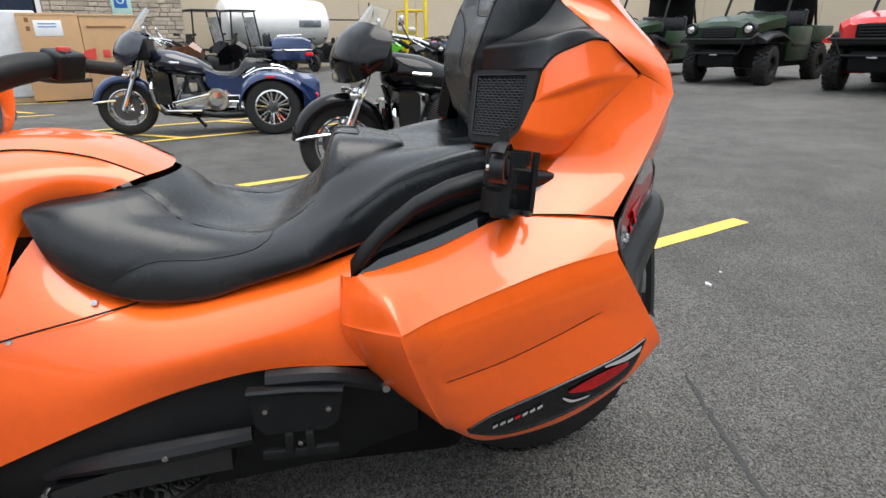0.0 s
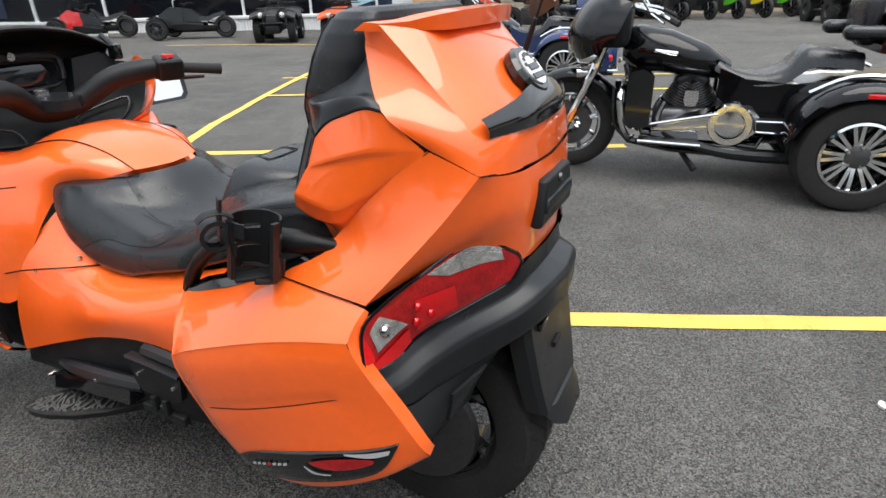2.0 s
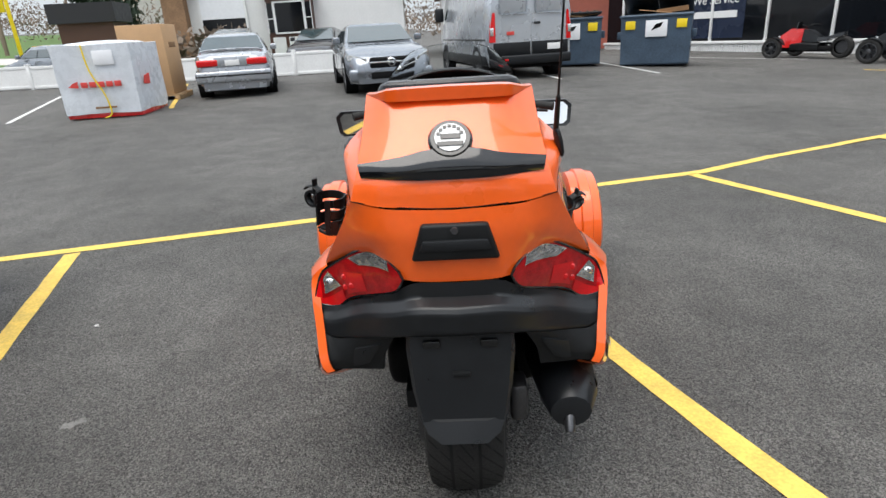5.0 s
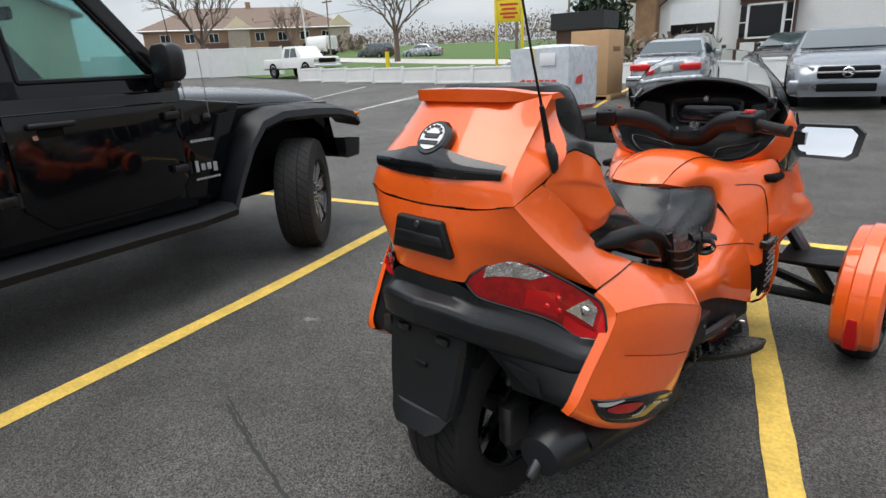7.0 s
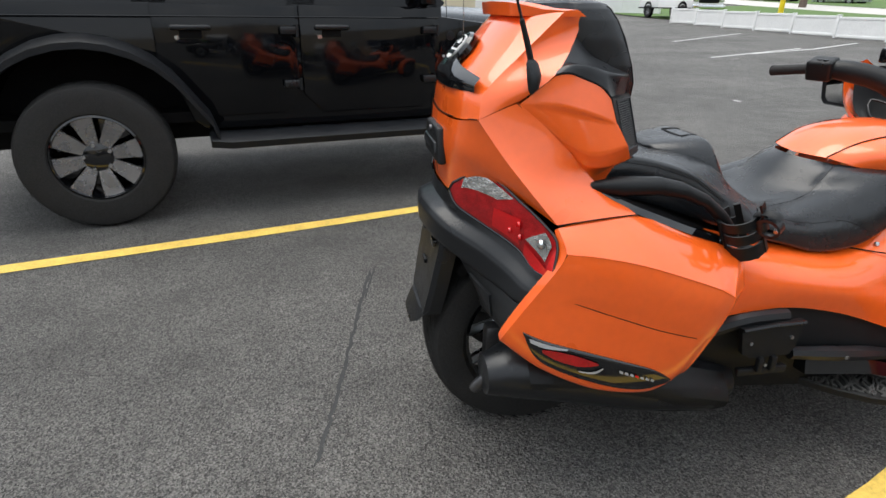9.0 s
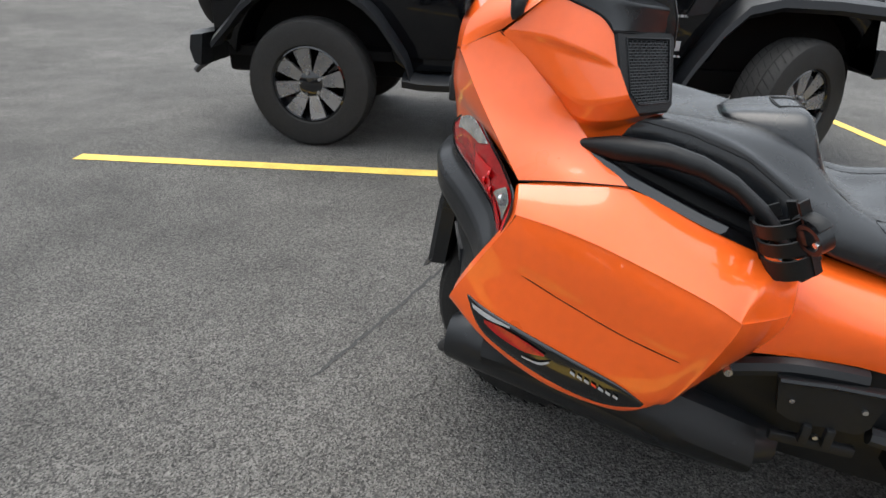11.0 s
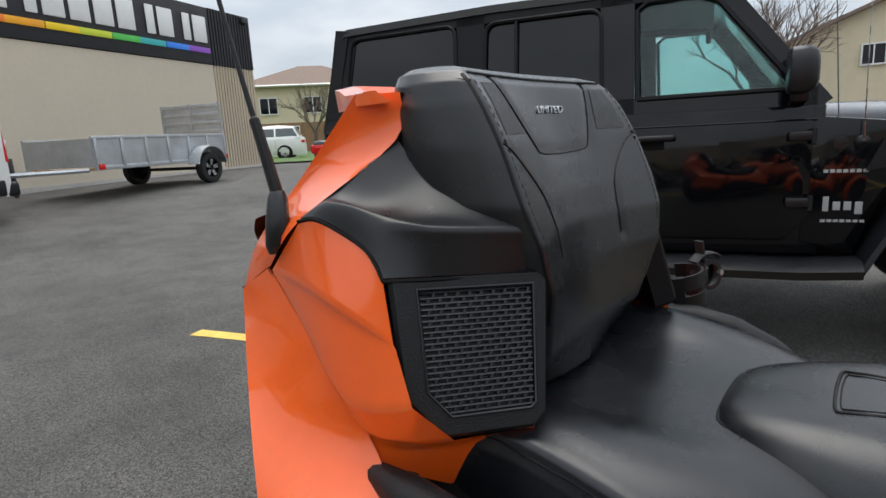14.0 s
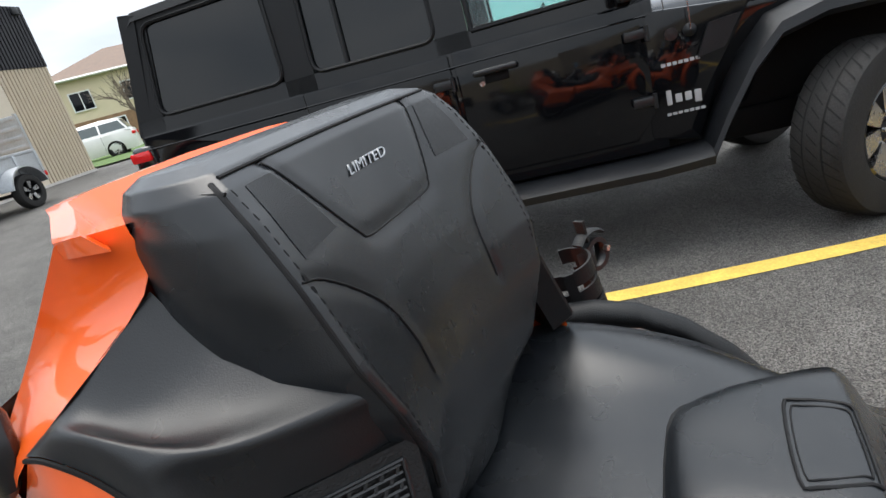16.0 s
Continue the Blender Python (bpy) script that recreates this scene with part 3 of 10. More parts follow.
# side pods beside the backrest, with speakers
EDGE = [(0.275, -0.258, 1.082), (0.278, -0.228, 1.086), (0.277, -0.190, 1.074), (0.281, -0.152, 1.058), (0.288, -0.128, 1.034)]
POD = [[(x + 0.001, y, z - 0.005) for x, y, z in EDGE],
       [(0.264, -0.330, 1.017), (0.286, -0.250, 1.014), (0.296, -0.200, 1.004), (0.299, -0.155, 0.990), (0.299, -0.112, 0.976)],
       [(0.265, -0.327, 1.011), (0.284, -0.246, 1.004), (0.293, -0.196, 0.994), (0.297, -0.150, 0.983), (0.300, -0.108, 0.972)],
       [(0.277, -0.262, 0.956), (0.296, -0.215, 0.928), (0.307, -0.170, 0.906), (0.311, -0.125, 0.912), (0.311, -0.083, 0.926)],
       [(0.283, -0.205, 0.900), (0.294, -0.178, 0.880), (0.298, -0.145, 0.874), (0.294, -0.100, 0.878), (0.284, -0.059, 0.889)],
       [(0.287, -0.166, 0.846), (0.276, -0.148, 0.844), (0.260, -0.125, 0.847), (0.240, -0.085, 0.858), (0.214, -0.014, 0.884)],
       [(0.288, -0.158, 0.834), (0.270, -0.142, 0.822), (0.250, -0.122, 0.810), (0.236, -0.108, 0.802), (0.222, -0.094, 0.797)]]
pod = join(*[grid([a, b], 6, 6) for a, b in zip(POD, POD[1:])])
bmesh.ops.remove_doubles(pod, verts=pod.verts[:], dist=0.0004)
both("side_pod", outward(pod, (1, 0, 0)), M_orange, "orange faceted side pod", smooth=75)
strip([(0.264, -0.337, 1.018), (0.272, -0.265, 0.956), (0.28, -0.205, 0.897), (0.286, -0.165, 0.846)], 0.0011, "pod_gap", M_dark, bike)
DECK = [EDGE,
        [(0.259, -0.242, 1.097), (0.269, -0.216, 1.101), (0.271, -0.180, 1.097), (0.271, -0.136, 1.082), (0.274, -0.116, 1.033)],
        [(0.239, -0.223, 1.116), (0.250, -0.192, 1.096), (0.256, -0.150, 1.086), (0.246, -0.093, 1.078), (0.247, -0.092, 1.031)],
        [(0.217, -0.202, 1.137), (0.222, -0.165, 1.106), (0.224, -0.120, 1.088), (0.213, -0.060, 1.074), (0.211, -0.060, 1.028)],
        [(0.190, -0.185, 1.158), (0.194, -0.150, 1.122), (0.194, -0.105, 1.100), (0.180, -0.031, 1.070), (0.170, -0.032, 1.025)]]
DECK = [list(r) for r in DECK]
for r in DECK[1:]:
    a, b, c = V(*r[2]), V(*r[3]), V(*r[4])
    r[3:] = [a.lerp(b, 0.80), b.lerp(c, 0.08), b.lerp(c, 0.36), c]
DECK[0][3:] = [V(0.280, -0.160, 1.062), V(0.282, -0.148, 1.055), V(0.285, -0.137, 1.046), V(0.288, -0.128, 1.034)]
both("pod_shoulder", grid(DECK, 6, 7), M_satin, "satin black plastic shoulder", smooth=70)
strip([(x + 0.0012, y, z - 0.0025) for x, y, z in EDGE], 0.0020, "shoulder_gap", M_dark, bike, 6)
strip([(0.289, -0.129, 1.031), (0.247, -0.090, 1.028), (0.170, -0.031, 1.022)], 0.0022, "shoulder_gap", M_dark, bike, 6)
both("pod_inner", loft([[(0.150, y0, z), (0.21, y0 + 0.02, z), (0.21, -0.085, z), (0.160, y1, z)] for y0, y1, z in ((-0.14, -0.055, 0.83), (-0.15, -0.050, 0.95), (-0.155, -0.050, 1.02))]), M_matte)
# the four corners of the grille: inner and outer above, inner and outer below
SPK = V(0.184, -0.029, 1.016), V(0.269, -0.105, 1.021), V(0.219, -0.010, 0.907), V(0.293, -0.078, 0.908)
SN = (SPK[1] - SPK[0]).cross(SPK[2] - SPK[0]).normalized()
SN = SN if SN.y > 0 else -SN


def spk(u, w, d=0.0):
    """A place on the speaker's face: u from the inner to the outer edge, w downwards."""
    return SPK[0].lerp(SPK[1], u).lerp(SPK[2].lerp(SPK[3], u), w) + SN * d


OUT = [(-0.13, -0.10), (1.23, -0.10), (1.22, 0.84), (0.90, 1.16), (0.02, 1.16), (-0.10, 1.06)]
BEV = [(-0.11, -0.09), (1.19, -0.09), (1.18, 0.825), (0.885, 1.13), (0.03, 1.13), (-0.08, 1.04)]
INN = [(0.0, 0.0), (1.0, 0.0), (1.0, 0.80), (0.80, 1.0), (0.05, 1.0), (0.0, 0.96)]
frame_bm = loft([[spk(u, w, -0.035) for u, w in OUT], [spk(u, w, -0.004) for u, w in OUT], [spk(u, w, 0.0) for u, w in BEV],
                 [spk(u, w, 0.0) for u, w in INN], [spk(u, w, -0.006) for u, w in INN]])
spk_r, spk_l = both("speaker", frame_bm, M_matte, "black speaker with slotted grille", smooth=25)
gr = bmesh.new()
NR, NC = 22, 9
for r in range(NR):
    w = 0.03 + 0.94 * r / (NR - 1)
    far = 0.98 - max(0, w - 0.80)
    tube([spk(0.02, w, -0.0015), spk(far, w, -0.0015)], 0.0012, 4, bm=gr)
    if r < NR - 1:
        for c in range(NC):
            u = 0.04 + 0.92 * (c + 0.5 * (r % 2)) / NC
            if u < far - 0.02:
                tube([spk(u, w, -0.002), spk(u + 0.015, w + 0.94 / (NR - 1), -0.002)], 0.0017, 4, bm=gr)
ring = [spk(u, w, 0.0005) for u, w in INN]
tube([*ring, ring[0]], 0.0016, 6, bm=gr)
gl = mirror(gr)
part("speaker_grille", gr, M_satin, spk_r)
part("speaker_grille", gl, M_satin, spk_l)

# tail fairing below the lid
FOLD = [(0.2475, -0.420, 0.9800), (0.286, -0.371, 0.906), (0.326, -0.317, 0.836), (0.366, -0.257, 0.762)]
tail_rear = grid([[(0.0, -0.468, 0.962), (0.13, -0.459, 0.965), (0.19, -0.444, 0.970), FOLD[0]],
                  [(0.0, -0.474, 0.905), (0.13, -0.464, 0.903), (0.205, -0.436, 0.905), FOLD[1]],
                  [(0.0, -0.472, 0.845), (0.13, -0.458, 0.848), (0.218, -0.410, 0.862), FOLD[2]],
                  [(0.0, -0.462, 0.778), (0.13, -0.450, 0.784), (0.234, -0.364, 0.818), FOLD[3]]], 6, 6)
tail_flank = grid([FOLD,
                   [(0.2565, -0.3775, 1.0005), (0.290, -0.296, 0.908), (0.316, -0.232, 0.832), (0.368, -0.160, 0.774)],
                   [(0.2645, -0.335, 1.019), (0.286, -0.215, 0.920), (0.291, -0.148, 0.842), (0.352, -0.056, 0.772)]], 6, 6)
tail = join(outward(tail_rear, (0.3, -1, 0)), outward(tail_flank, (1, 0, 0.3)))
both("tail_fairing", tail, M_orange, "orange tail fairing", fix=False)
strip([(0.366, -0.258, 0.7625), (0.368, -0.16, 0.774), (0.354, -0.056, 0.775)], 0.0014, "bag_gap", M_dark, bike)
# latch recess in the tail
lk = prism([(-0.078, 0.932), (0.078, 0.932), (0.106, 0.842), (-0.106, 0.842)], 1, -0.486, -0.462, 0.008, 3)
latch = part("trunk_latch", lk, M_matte, bike, "black trunk latch handle")
part("latch_bar", prism([(-0.076, 0.895), (0.076, 0.895), (0.086, 0.868), (-0.086, 0.868)], 1, -0.492, -0.48, 0.004, 2), M_satin, latch)
part("lock_cylinder", lathe([(0.0, -0.491), (0.008, -0.491), (0.0095, -0.484)], 1, 16, (0, 0, 0.917)), M_steel, latch)

# tail lights
TU = [(0.140, -0.450, 0.806), (0.200, -0.400, 0.848), (0.246, -0.364, 0.836), (0.300, -0.322, 0.800), (0.340, -0.287, 0.768), (0.382, -0.259, 0.730), (0.402, -0.268, 0.672)]
TD = [(0.130, -0.457, 0.786), (0.152, -0.442, 0.750), (0.206, -0.394, 0.722), (0.270, -0.340, 0.694), (0.302, -0.312, 0.672), (0.338, -0.294, 0.645), (0.403, -0.276, 0.650)]
TU, TD = catmull(TU, 8), catmull(TD, 8)


def lamp_at(u, v, d=0.0):
    """A place on the lamp's face: u from its inner to its outer end, v from its upper to its lower edge."""
    k = min(int(u * 8), 47)
    f = u * 8 - k
    a, b = TU[k].lerp(TU[k + 1], f), TD[k].lerp(TD[k + 1], f)
    return a.lerp(b, v) + V(0.45, -0.85, 0.15).normalized() * (d + 0.003 + 0.007 * math.sin(math.pi * min(max(v, 0), 1)) * math.sin(math.pi * (0.06 + 0.88 * u / 6)))


def lamp_patch(c, d, n=8):
    """A piece of the lens between four (u, v) corners, standing d proud."""
    (a, b, e, g) = [V(*q, 0) for q in c]
    rows = []
    for i in range(n + 1):
        row = []
        for j in range(n + 1):
            q = a.lerp(b, j / n).lerp(g.lerp(e, j / n), i / n)
            row.append(lamp_at(q.x, q.y, d))
        rows.append(row)
    bm = bmesh.new()
    ring_faces(bm, [[bm.verts.new(p) for p in r] for r in rows], False)
    return bm


tlr, tll = both("tail_light", lamp_patch(((0, 0), (6, 0), (6, 1), (0, 1)), 0.0, 28), M_reddark, "red and clear tail light", smooth=50)
rim_l = [lamp_at(u / 4, 0, 0.001) for u in range(25)] + [lamp_at(6 - u / 4, 1, 0.001) for u in range(25)]
both("tail_light_rim", tube([*rim_l, rim_l[0]], 0.0034, 6), M_gloss)
for side, tl in ((1, tlr), (-1, tll)):
    def tx(bm, side=side):
        return bm if side > 0 else mirror(bm)
    part("clear_lamp", tx(lamp_patch(((0.55, 0.08), (2.75, 0.06), (2.3, 0.30), (0.75, 0.50)), 0.002)), M_clear, tl, "clear reversing lamp")
    part("brake_lens", tx(lamp_patch(((2.3, 0.50), (3.3, 0.30), (3.7, 0.88), (2.4, 0.90)), 0.0015)), M_red, tl)
    part("turn_lamp", tx(lamp_patch(((4.45, 0.10), (5.0, 0.16), (5.25, 0.54), (3.90, 0.60)), 0.003)), M_clear, tl, "clear turn lamp")
    part("turn_bulb", tx(lathe([(0.0, -0.010), (0.010, -0.006), (0.013, 0.0)], 1, 12, lamp_at(4.6, 0.36, 0.004))), M_chrome, tl)
    part("red_reflector", tx(lamp_patch(((3.95, 0.70), (5.9, 0.66), (5.9, 0.97), (4.1, 0.97)), 0.003)), M_red, tl)
    part("red_edge", tx(lamp_patch(((5.2, 0.06), (5.9, 0.06), (5.9, 0.68), (5.5, 0.66)), 0.002)), M_red, tl)
    for u, v in ((3.3, 0.45), (3.55, 0.70), (3.0, 0.72)):
        part("lamp_bulb", tx(lathe([(0.0, -0.004), (0.007, -0.003), (0.010, 0.002)], 1, 12, lamp_at(u, v, 0.002))), M_red, tl)

# black bumper, plate holder and wheel guard
BUMP = [[(0.0, -0.468, 0.778), (0.10, -0.462, 0.778), (0.158, -0.442, 0.750), (0.235, -0.370, 0.710), (0.295, -0.318, 0.672), (0.350, -0.296, 0.648), (0.398, -0.284, 0.654)],
        [(0.0, -0.472, 0.742), (0.10, -0.466, 0.740), (0.158, -0.447, 0.724), (0.238, -0.378, 0.690), (0.298, -0.328, 0.655), (0.354, -0.304, 0.632), (0.399, -0.289, 0.634)],
        [(0.0, -0.512, 0.728), (0.10, -0.500, 0.726), (0.168, -0.470, 0.704), (0.244, -0.398, 0.668), (0.304, -0.348, 0.635), (0.358, -0.320, 0.614), (0.401, -0.300, 0.618)],
        [(0.0, -0.520, 0.716), (0.10, -0.508, 0.714), (0.172, -0.475, 0.692), (0.246, -0.403, 0.657), (0.306, -0.353, 0.625), (0.360, -0.325, 0.605), (0.401, -0.304, 0.610)],
        [(0.0, -0.518, 0.664), (0.10, -0.506, 0.660), (0.165, -0.474, 0.640), (0.243, -0.408, 0.606), (0.304, -0.362, 0.582), (0.360, -0.335, 0.572), (0.400, -0.312, 0.592)],
        [(0.0, -0.508, 0.652), (0.10, -0.497, 0.648), (0.160, -0.462, 0.630), (0.238, -0.404, 0.596), (0.300, -0.358, 0.574), (0.358, -0.330, 0.566), (0.398, -0.308, 0.588)],
        [(0.0, -0.470, 0.644), (0.10, -0.465, 0.640), (0.150, -0.430, 0.625), (0.225, -0.365, 0.590), (0.290, -0.320, 0.570), (0.350, -0.300, 0.560), (0.385, -0.285, 0.580)]]
bump = join(*[grid([a, b], 6, 4) for a, b in zip(BUMP, BUMP[1:])])
bmesh.ops.remove_doubles(bump, verts=bump.verts[:], dist=0.0004)
both("rear_bumper", outward(bump, (0.3, -1, 0)), M_satin, "satin black bumper shelf", smooth=60)
both("wheel_guard", grid([[(0.155, -0.452, 0.640), (0.238, -0.404, 0.602), (0.300, -0.360, 0.578), (0.360, -0.334, 0.568), (0.390, -0.306, 0.596)],
                          [(0.180, -0.432, 0.600), (0.245, -0.402, 0.572), (0.302, -0.373, 0.550), (0.360, -0.350, 0.543), (0.390, -0.326, 0.578)],
                          [(0.204, -0.404, 0.545), (0.255, -0.387, 0.525), (0.305, -0.378, 0.514), (0.360, -0.367, 0.509), (0.382, -0.360, 0.518)],
                          [(0.214, -0.388, 0.492), (0.262, -0.378, 0.488), (0.310, -0.368, 0.485), (0.350, -0.364, 0.482), (0.366, -0.366, 0.482)]], 5, 5, 0.012), M_matte, "black guard beside the wheel", smooth=40)
both("guard_panel", grid([[(0.212, -0.424, 0.588), (0.245, -0.410, 0.575), (0.288, -0.388, 0.558)], [(0.230, -0.408, 0.552), (0.258, -0.400, 0.542), (0.294, -0.386, 0.530)], [(0.250, -0.390, 0.515), (0.270, -0.388, 0.508), (0.297, -0.382, 0.502)]], 4, 4, 0.008), M_satin, smooth=40)
both("inner_guard", grid([[(0.15, -0.43, 0.66), (0.15, -0.34, 0.67), (0.15, -0.18, 0.64), (0.15, 0.02, 0.56)], [(0.22, -0.35, 0.58), (0.24, -0.30, 0.54), (0.24, -0.18, 0.5), (0.24, 0.02, 0.48)], [(0.33, -0.32, 0.50), (0.36, -0.25, 0.43), (0.37, -0.1, 0.37), (0.37, 0.05, 0.36)]], 4, 4), M_matte)
plate = loft([[(-w, y, z), (-w * 0.92, y - 0.014, z), (w * 0.92, y - 0.014, z), (w, y, z), (w, y + 0.035, z), (-w, y + 0.035, z)] for w, y, z in
              ((0.135, -0.464, 0.66), (0.138, -0.476, 0.60), (0.128, -0.494, 0.50), (0.112, -0.510, 0.415))])
holder = part("plate_holder", plate, M_satin, bike, "black plate holder without a plate")
part("mud_flap", loft([[(-0.114, -0.512, 0.425), (-0.06, -0.530, 0.418), (0.06, -0.530, 0.418), (0.114, -0.512, 0.425), (0.10, -0.49, 0.43), (-0.10, -0.49, 0.43)],
                       [(-0.092, -0.538, 0.388), (-0.058, -0.556, 0.368), (0.058, -0.556, 0.368), (0.092, -0.538, 0.388), (0.07, -0.530, 0.386), (-0.07, -0.530, 0.386)]]), M_satin, bike, smooth=20)
part("plate_panel", loft([[(-0.100, -0.484, 0.628), (0.100, -0.484, 0.628), (0.100, -0.470, 0.628), (-0.100, -0.470, 0.628)], [(-0.088, -0.5155, 0.455), (0.088, -0.5155, 0.455), (0.088, -0.50, 0.455), (-0.088, -0.50, 0.455)]]), M_matte, holder)
part("plate_hook", box((-0.022, -0.508, 0.534), (0.022, -0.498, 0.548), 0.003), M_matte, holder)
for s in (-0.072, 0.072):
    part("plate_lamp", box((s - 0.022, -0.496, 0.612), (s + 0.022, -0.475, 0.632), 0.004), M_gloss, holder)
part("rear_fender", loft([[(s * 0.13, RW.y + r * math.cos(a), RW.z + r * math.sin(a)) for s, r in ((-1, 0.32), (-0.9, 0.345), (0, 0.352), (0.9, 0.345), (1, 0.32))] for a in [radians(x) for x in range(50, 146, 12)]], closed=False), M_dark, bike, thick=0.006)

# saddlebags
BAG = [[(0.31, 0.262, 0.655), (0.345, 0.235, 0.668), (0.342, 0.10, 0.715), (0.352, -0.056, 0.770), (0.362, -0.16, 0.772), (0.366, -0.257, 0.757)],
            [(0.34, 0.262, 0.630), (0.412, 0.196, 0.640), (0.40, 0.10, 0.685), (0.402, -0.056, 0.735), (0.398, -0.16, 0.745), (0.392, -0.252, 0.738)],
            [(0.36, 0.262, 0.580), (0.437, 0.205, 0.592), (0.458, 0.10, 0.634), (0.449, -0.056, 0.688), (0.434, -0.16, 0.710), (0.413, -0.25, 0.716)],
            [(0.36, 0.262, 0.572), (0.441, 0.205, 0.581), (0.464, 0.10, 0.622), (0.454, -0.056, 0.676), (0.438, -0.16, 0.699), (0.416, -0.25, 0.707)],
            [(0.355, 0.255, 0.53), (0.44, 0.185, 0.545), (0.47, 0.08, 0.575), (0.46, -0.07, 0.625), (0.44, -0.18, 0.655), (0.415, -0.275, 0.665)],
            [(0.34, 0.22, 0.46), (0.425, 0.15, 0.455), (0.46, 0.05, 0.465), (0.452, -0.10, 0.52), (0.432, -0.22, 0.558), (0.402, -0.325, 0.585)],
            [(0.32, 0.17, 0.39), (0.40, 0.10, 0.372), (0.445, 0.015, 0.36), (0.448, -0.14, 0.398), (0.427, -0.265, 0.452), (0.391, -0.370, 0.512)],
            [(0.28, 0.13, 0.345), (0.36, 0.06, 0.330), (0.418, -0.01, 0.322), (0.428, -0.15, 0.352), (0.407, -0.285, 0.412), (0.374, -0.380, 0.480)],
            [(0.22, 0.12, 0.36), (0.28, 0.05, 0.345), (0.34, -0.01, 0.335), (0.35, -0.15, 0.362), (0.33, -0.27, 0.42), (0.33, -0.35, 0.475)]]
# the front corner, from which a face runs inwards to the body
CORNER = {2: V(0.455, 0.165, 0.600), 3: V(0.459, 0.165, 0.588), 4: V(0.460, 0.155, 0.552), 5: V(0.448, 0.125, 0.462), 6: V(0.428, 0.085, 0.370)}
for k, r in enumerate(BAG):
    a, b, c = V(*r[0]), V(*r[1]), V(*r[2])
    if k in CORNER:
        b = CORNER[k]
        r[:2] = [a + V(-0.05, 0.006, 0), a, b.lerp(a, 0.10), b.lerp(c, 0.14)]
    else:
        r[:2] = [a + V(-0.03, 0.004, 0), a, b, b.lerp(c, 0.25)]
bag = grid(BAG, 12, 7)
outward(bag, (1, 0, 0))
CREASE = catmull([V(0, 0.085, 0.490), V(0, -0.01, 0.519), V(0, -0.11, 0.555), V(0, -0.225, 0.594)], 6)
first_tree = BVHTree.FromBMesh(bag)
groove(bag, [[first_tree.ray_cast(V(0.8, q.y, q.z), V(-1, 0, 0))[0] for q in CREASE]], 0.0045, 0.0055)
bag_tree = BVHTree.FromBMesh(bag)
bag_r, bag_l = both("saddlebag", bag, M_orange, "orange hard saddlebag", smooth=50)
both("bag_rear_rim", grid([[(0.366, -0.257, 0.757), (0.392, -0.252, 0.738), (0.415, -0.25, 0.712), (0.415, -0.275, 0.665), (0.402, -0.325, 0.585), (0.391, -0.370, 0.512), (0.374, -0.380, 0.480)],
                            [(0.362, -0.262, 0.75), (0.378, -0.262, 0.73), (0.392, -0.262, 0.70), (0.388, -0.288, 0.655), (0.376, -0.336, 0.58), (0.366, -0.372, 0.515), (0.352, -0.378, 0.485)]], 3, 2), M_orange)


both("bag_front_gap", tube([BAG[k][1] + V(-0.003, 0.0005, 0) for k in range(7)], 0.0011, 6, 4), M_dark)


def on_bag(y, z, d=0.003):
    """A place on the outer face of the saddlebag."""
    hit = bag_tree.ray_cast(V(0.8, y, z), V(-1, 0, 0))[0]
    return V((hit.x if hit else 0.40) + d, y, z)


def bag_patch(up, lo, d, n=6):
    """A patch laid on the bag between an upper and a lower edge in y and z."""
    u, w = catmull([V(*p, 0) for p in up], n), catmull([V(*p, 0) for p in lo], n)
    bm = bmesh.new()
    ring_faces(bm, [[bm.verts.new(on_bag(*a.lerp(b, k / 6).xy, d)) for a, b in zip(u, w)] for k in range(7)], False)
    return bm


for side, bg in ((1, bag_r), (-1, bag_l)):
    def sx(bm, side=side):
        return bm if side > 0 else mirror(bm)
    # thin dark strip that draws the shade line in the sunk crease
    part("bag_crease_shade", sx(tube([on_bag(q.y, q.z, -0.0002) for q in CREASE], [0.0003] + [0.0012] * (len(CREASE) - 2) + [0.0003], 5)), M_dark, bg)
    sticker = part("bag_insert", sx(bag_patch([(-0.335, 0.517), (-0.286, 0.498), (-0.15, 0.460), (-0.018, 0.412), (0.042, 0.372)], [(-0.332, 0.508), (-0.289, 0.440), (-0.147, 0.380), (-0.035, 0.350), (0.036, 0.362)], 0.004)), M_gloss, bg, "gloss black insert with lettering bars", thick=0.006)
    part("bag_reflector", sx(bag_patch([(-0.292, 0.478), (-0.252, 0.474), (-0.200, 0.460), (-0.158, 0.442)], [(-0.290, 0.470), (-0.258, 0.452), (-0.205, 0.436), (-0.160, 0.438)], 0.008)), M_reddark, sticker, "dark red reflector")
    part("silver_chevron", sx(bag_patch([(-0.322, 0.505), (-0.28, 0.492), (-0.234, 0.482)], [(-0.318, 0.494), (-0.285, 0.482), (-0.236, 0.478)], 0.008)), M_print, sticker)
    part("silver_chevron", sx(bag_patch([(-0.205, 0.424), (-0.172, 0.4205), (-0.148, 0.430)], [(-0.202, 0.420), (-0.167, 0.415), (-0.146, 0.427)], 0.008)), M_print, sticker)
    for k in range(7):
        y = -0.008 - k * 0.0145
        part("letter_bar", sx(bag_patch([(y - 0.010, 0.387 + k * 0.0058), (y, 0.381 + k * 0.0058)], [(y - 0.010, 0.380 + k * 0.0058), (y, 0.374 + k * 0.0058)], 0.0075, 2)), M_red if k == 3 else M_print, sticker)

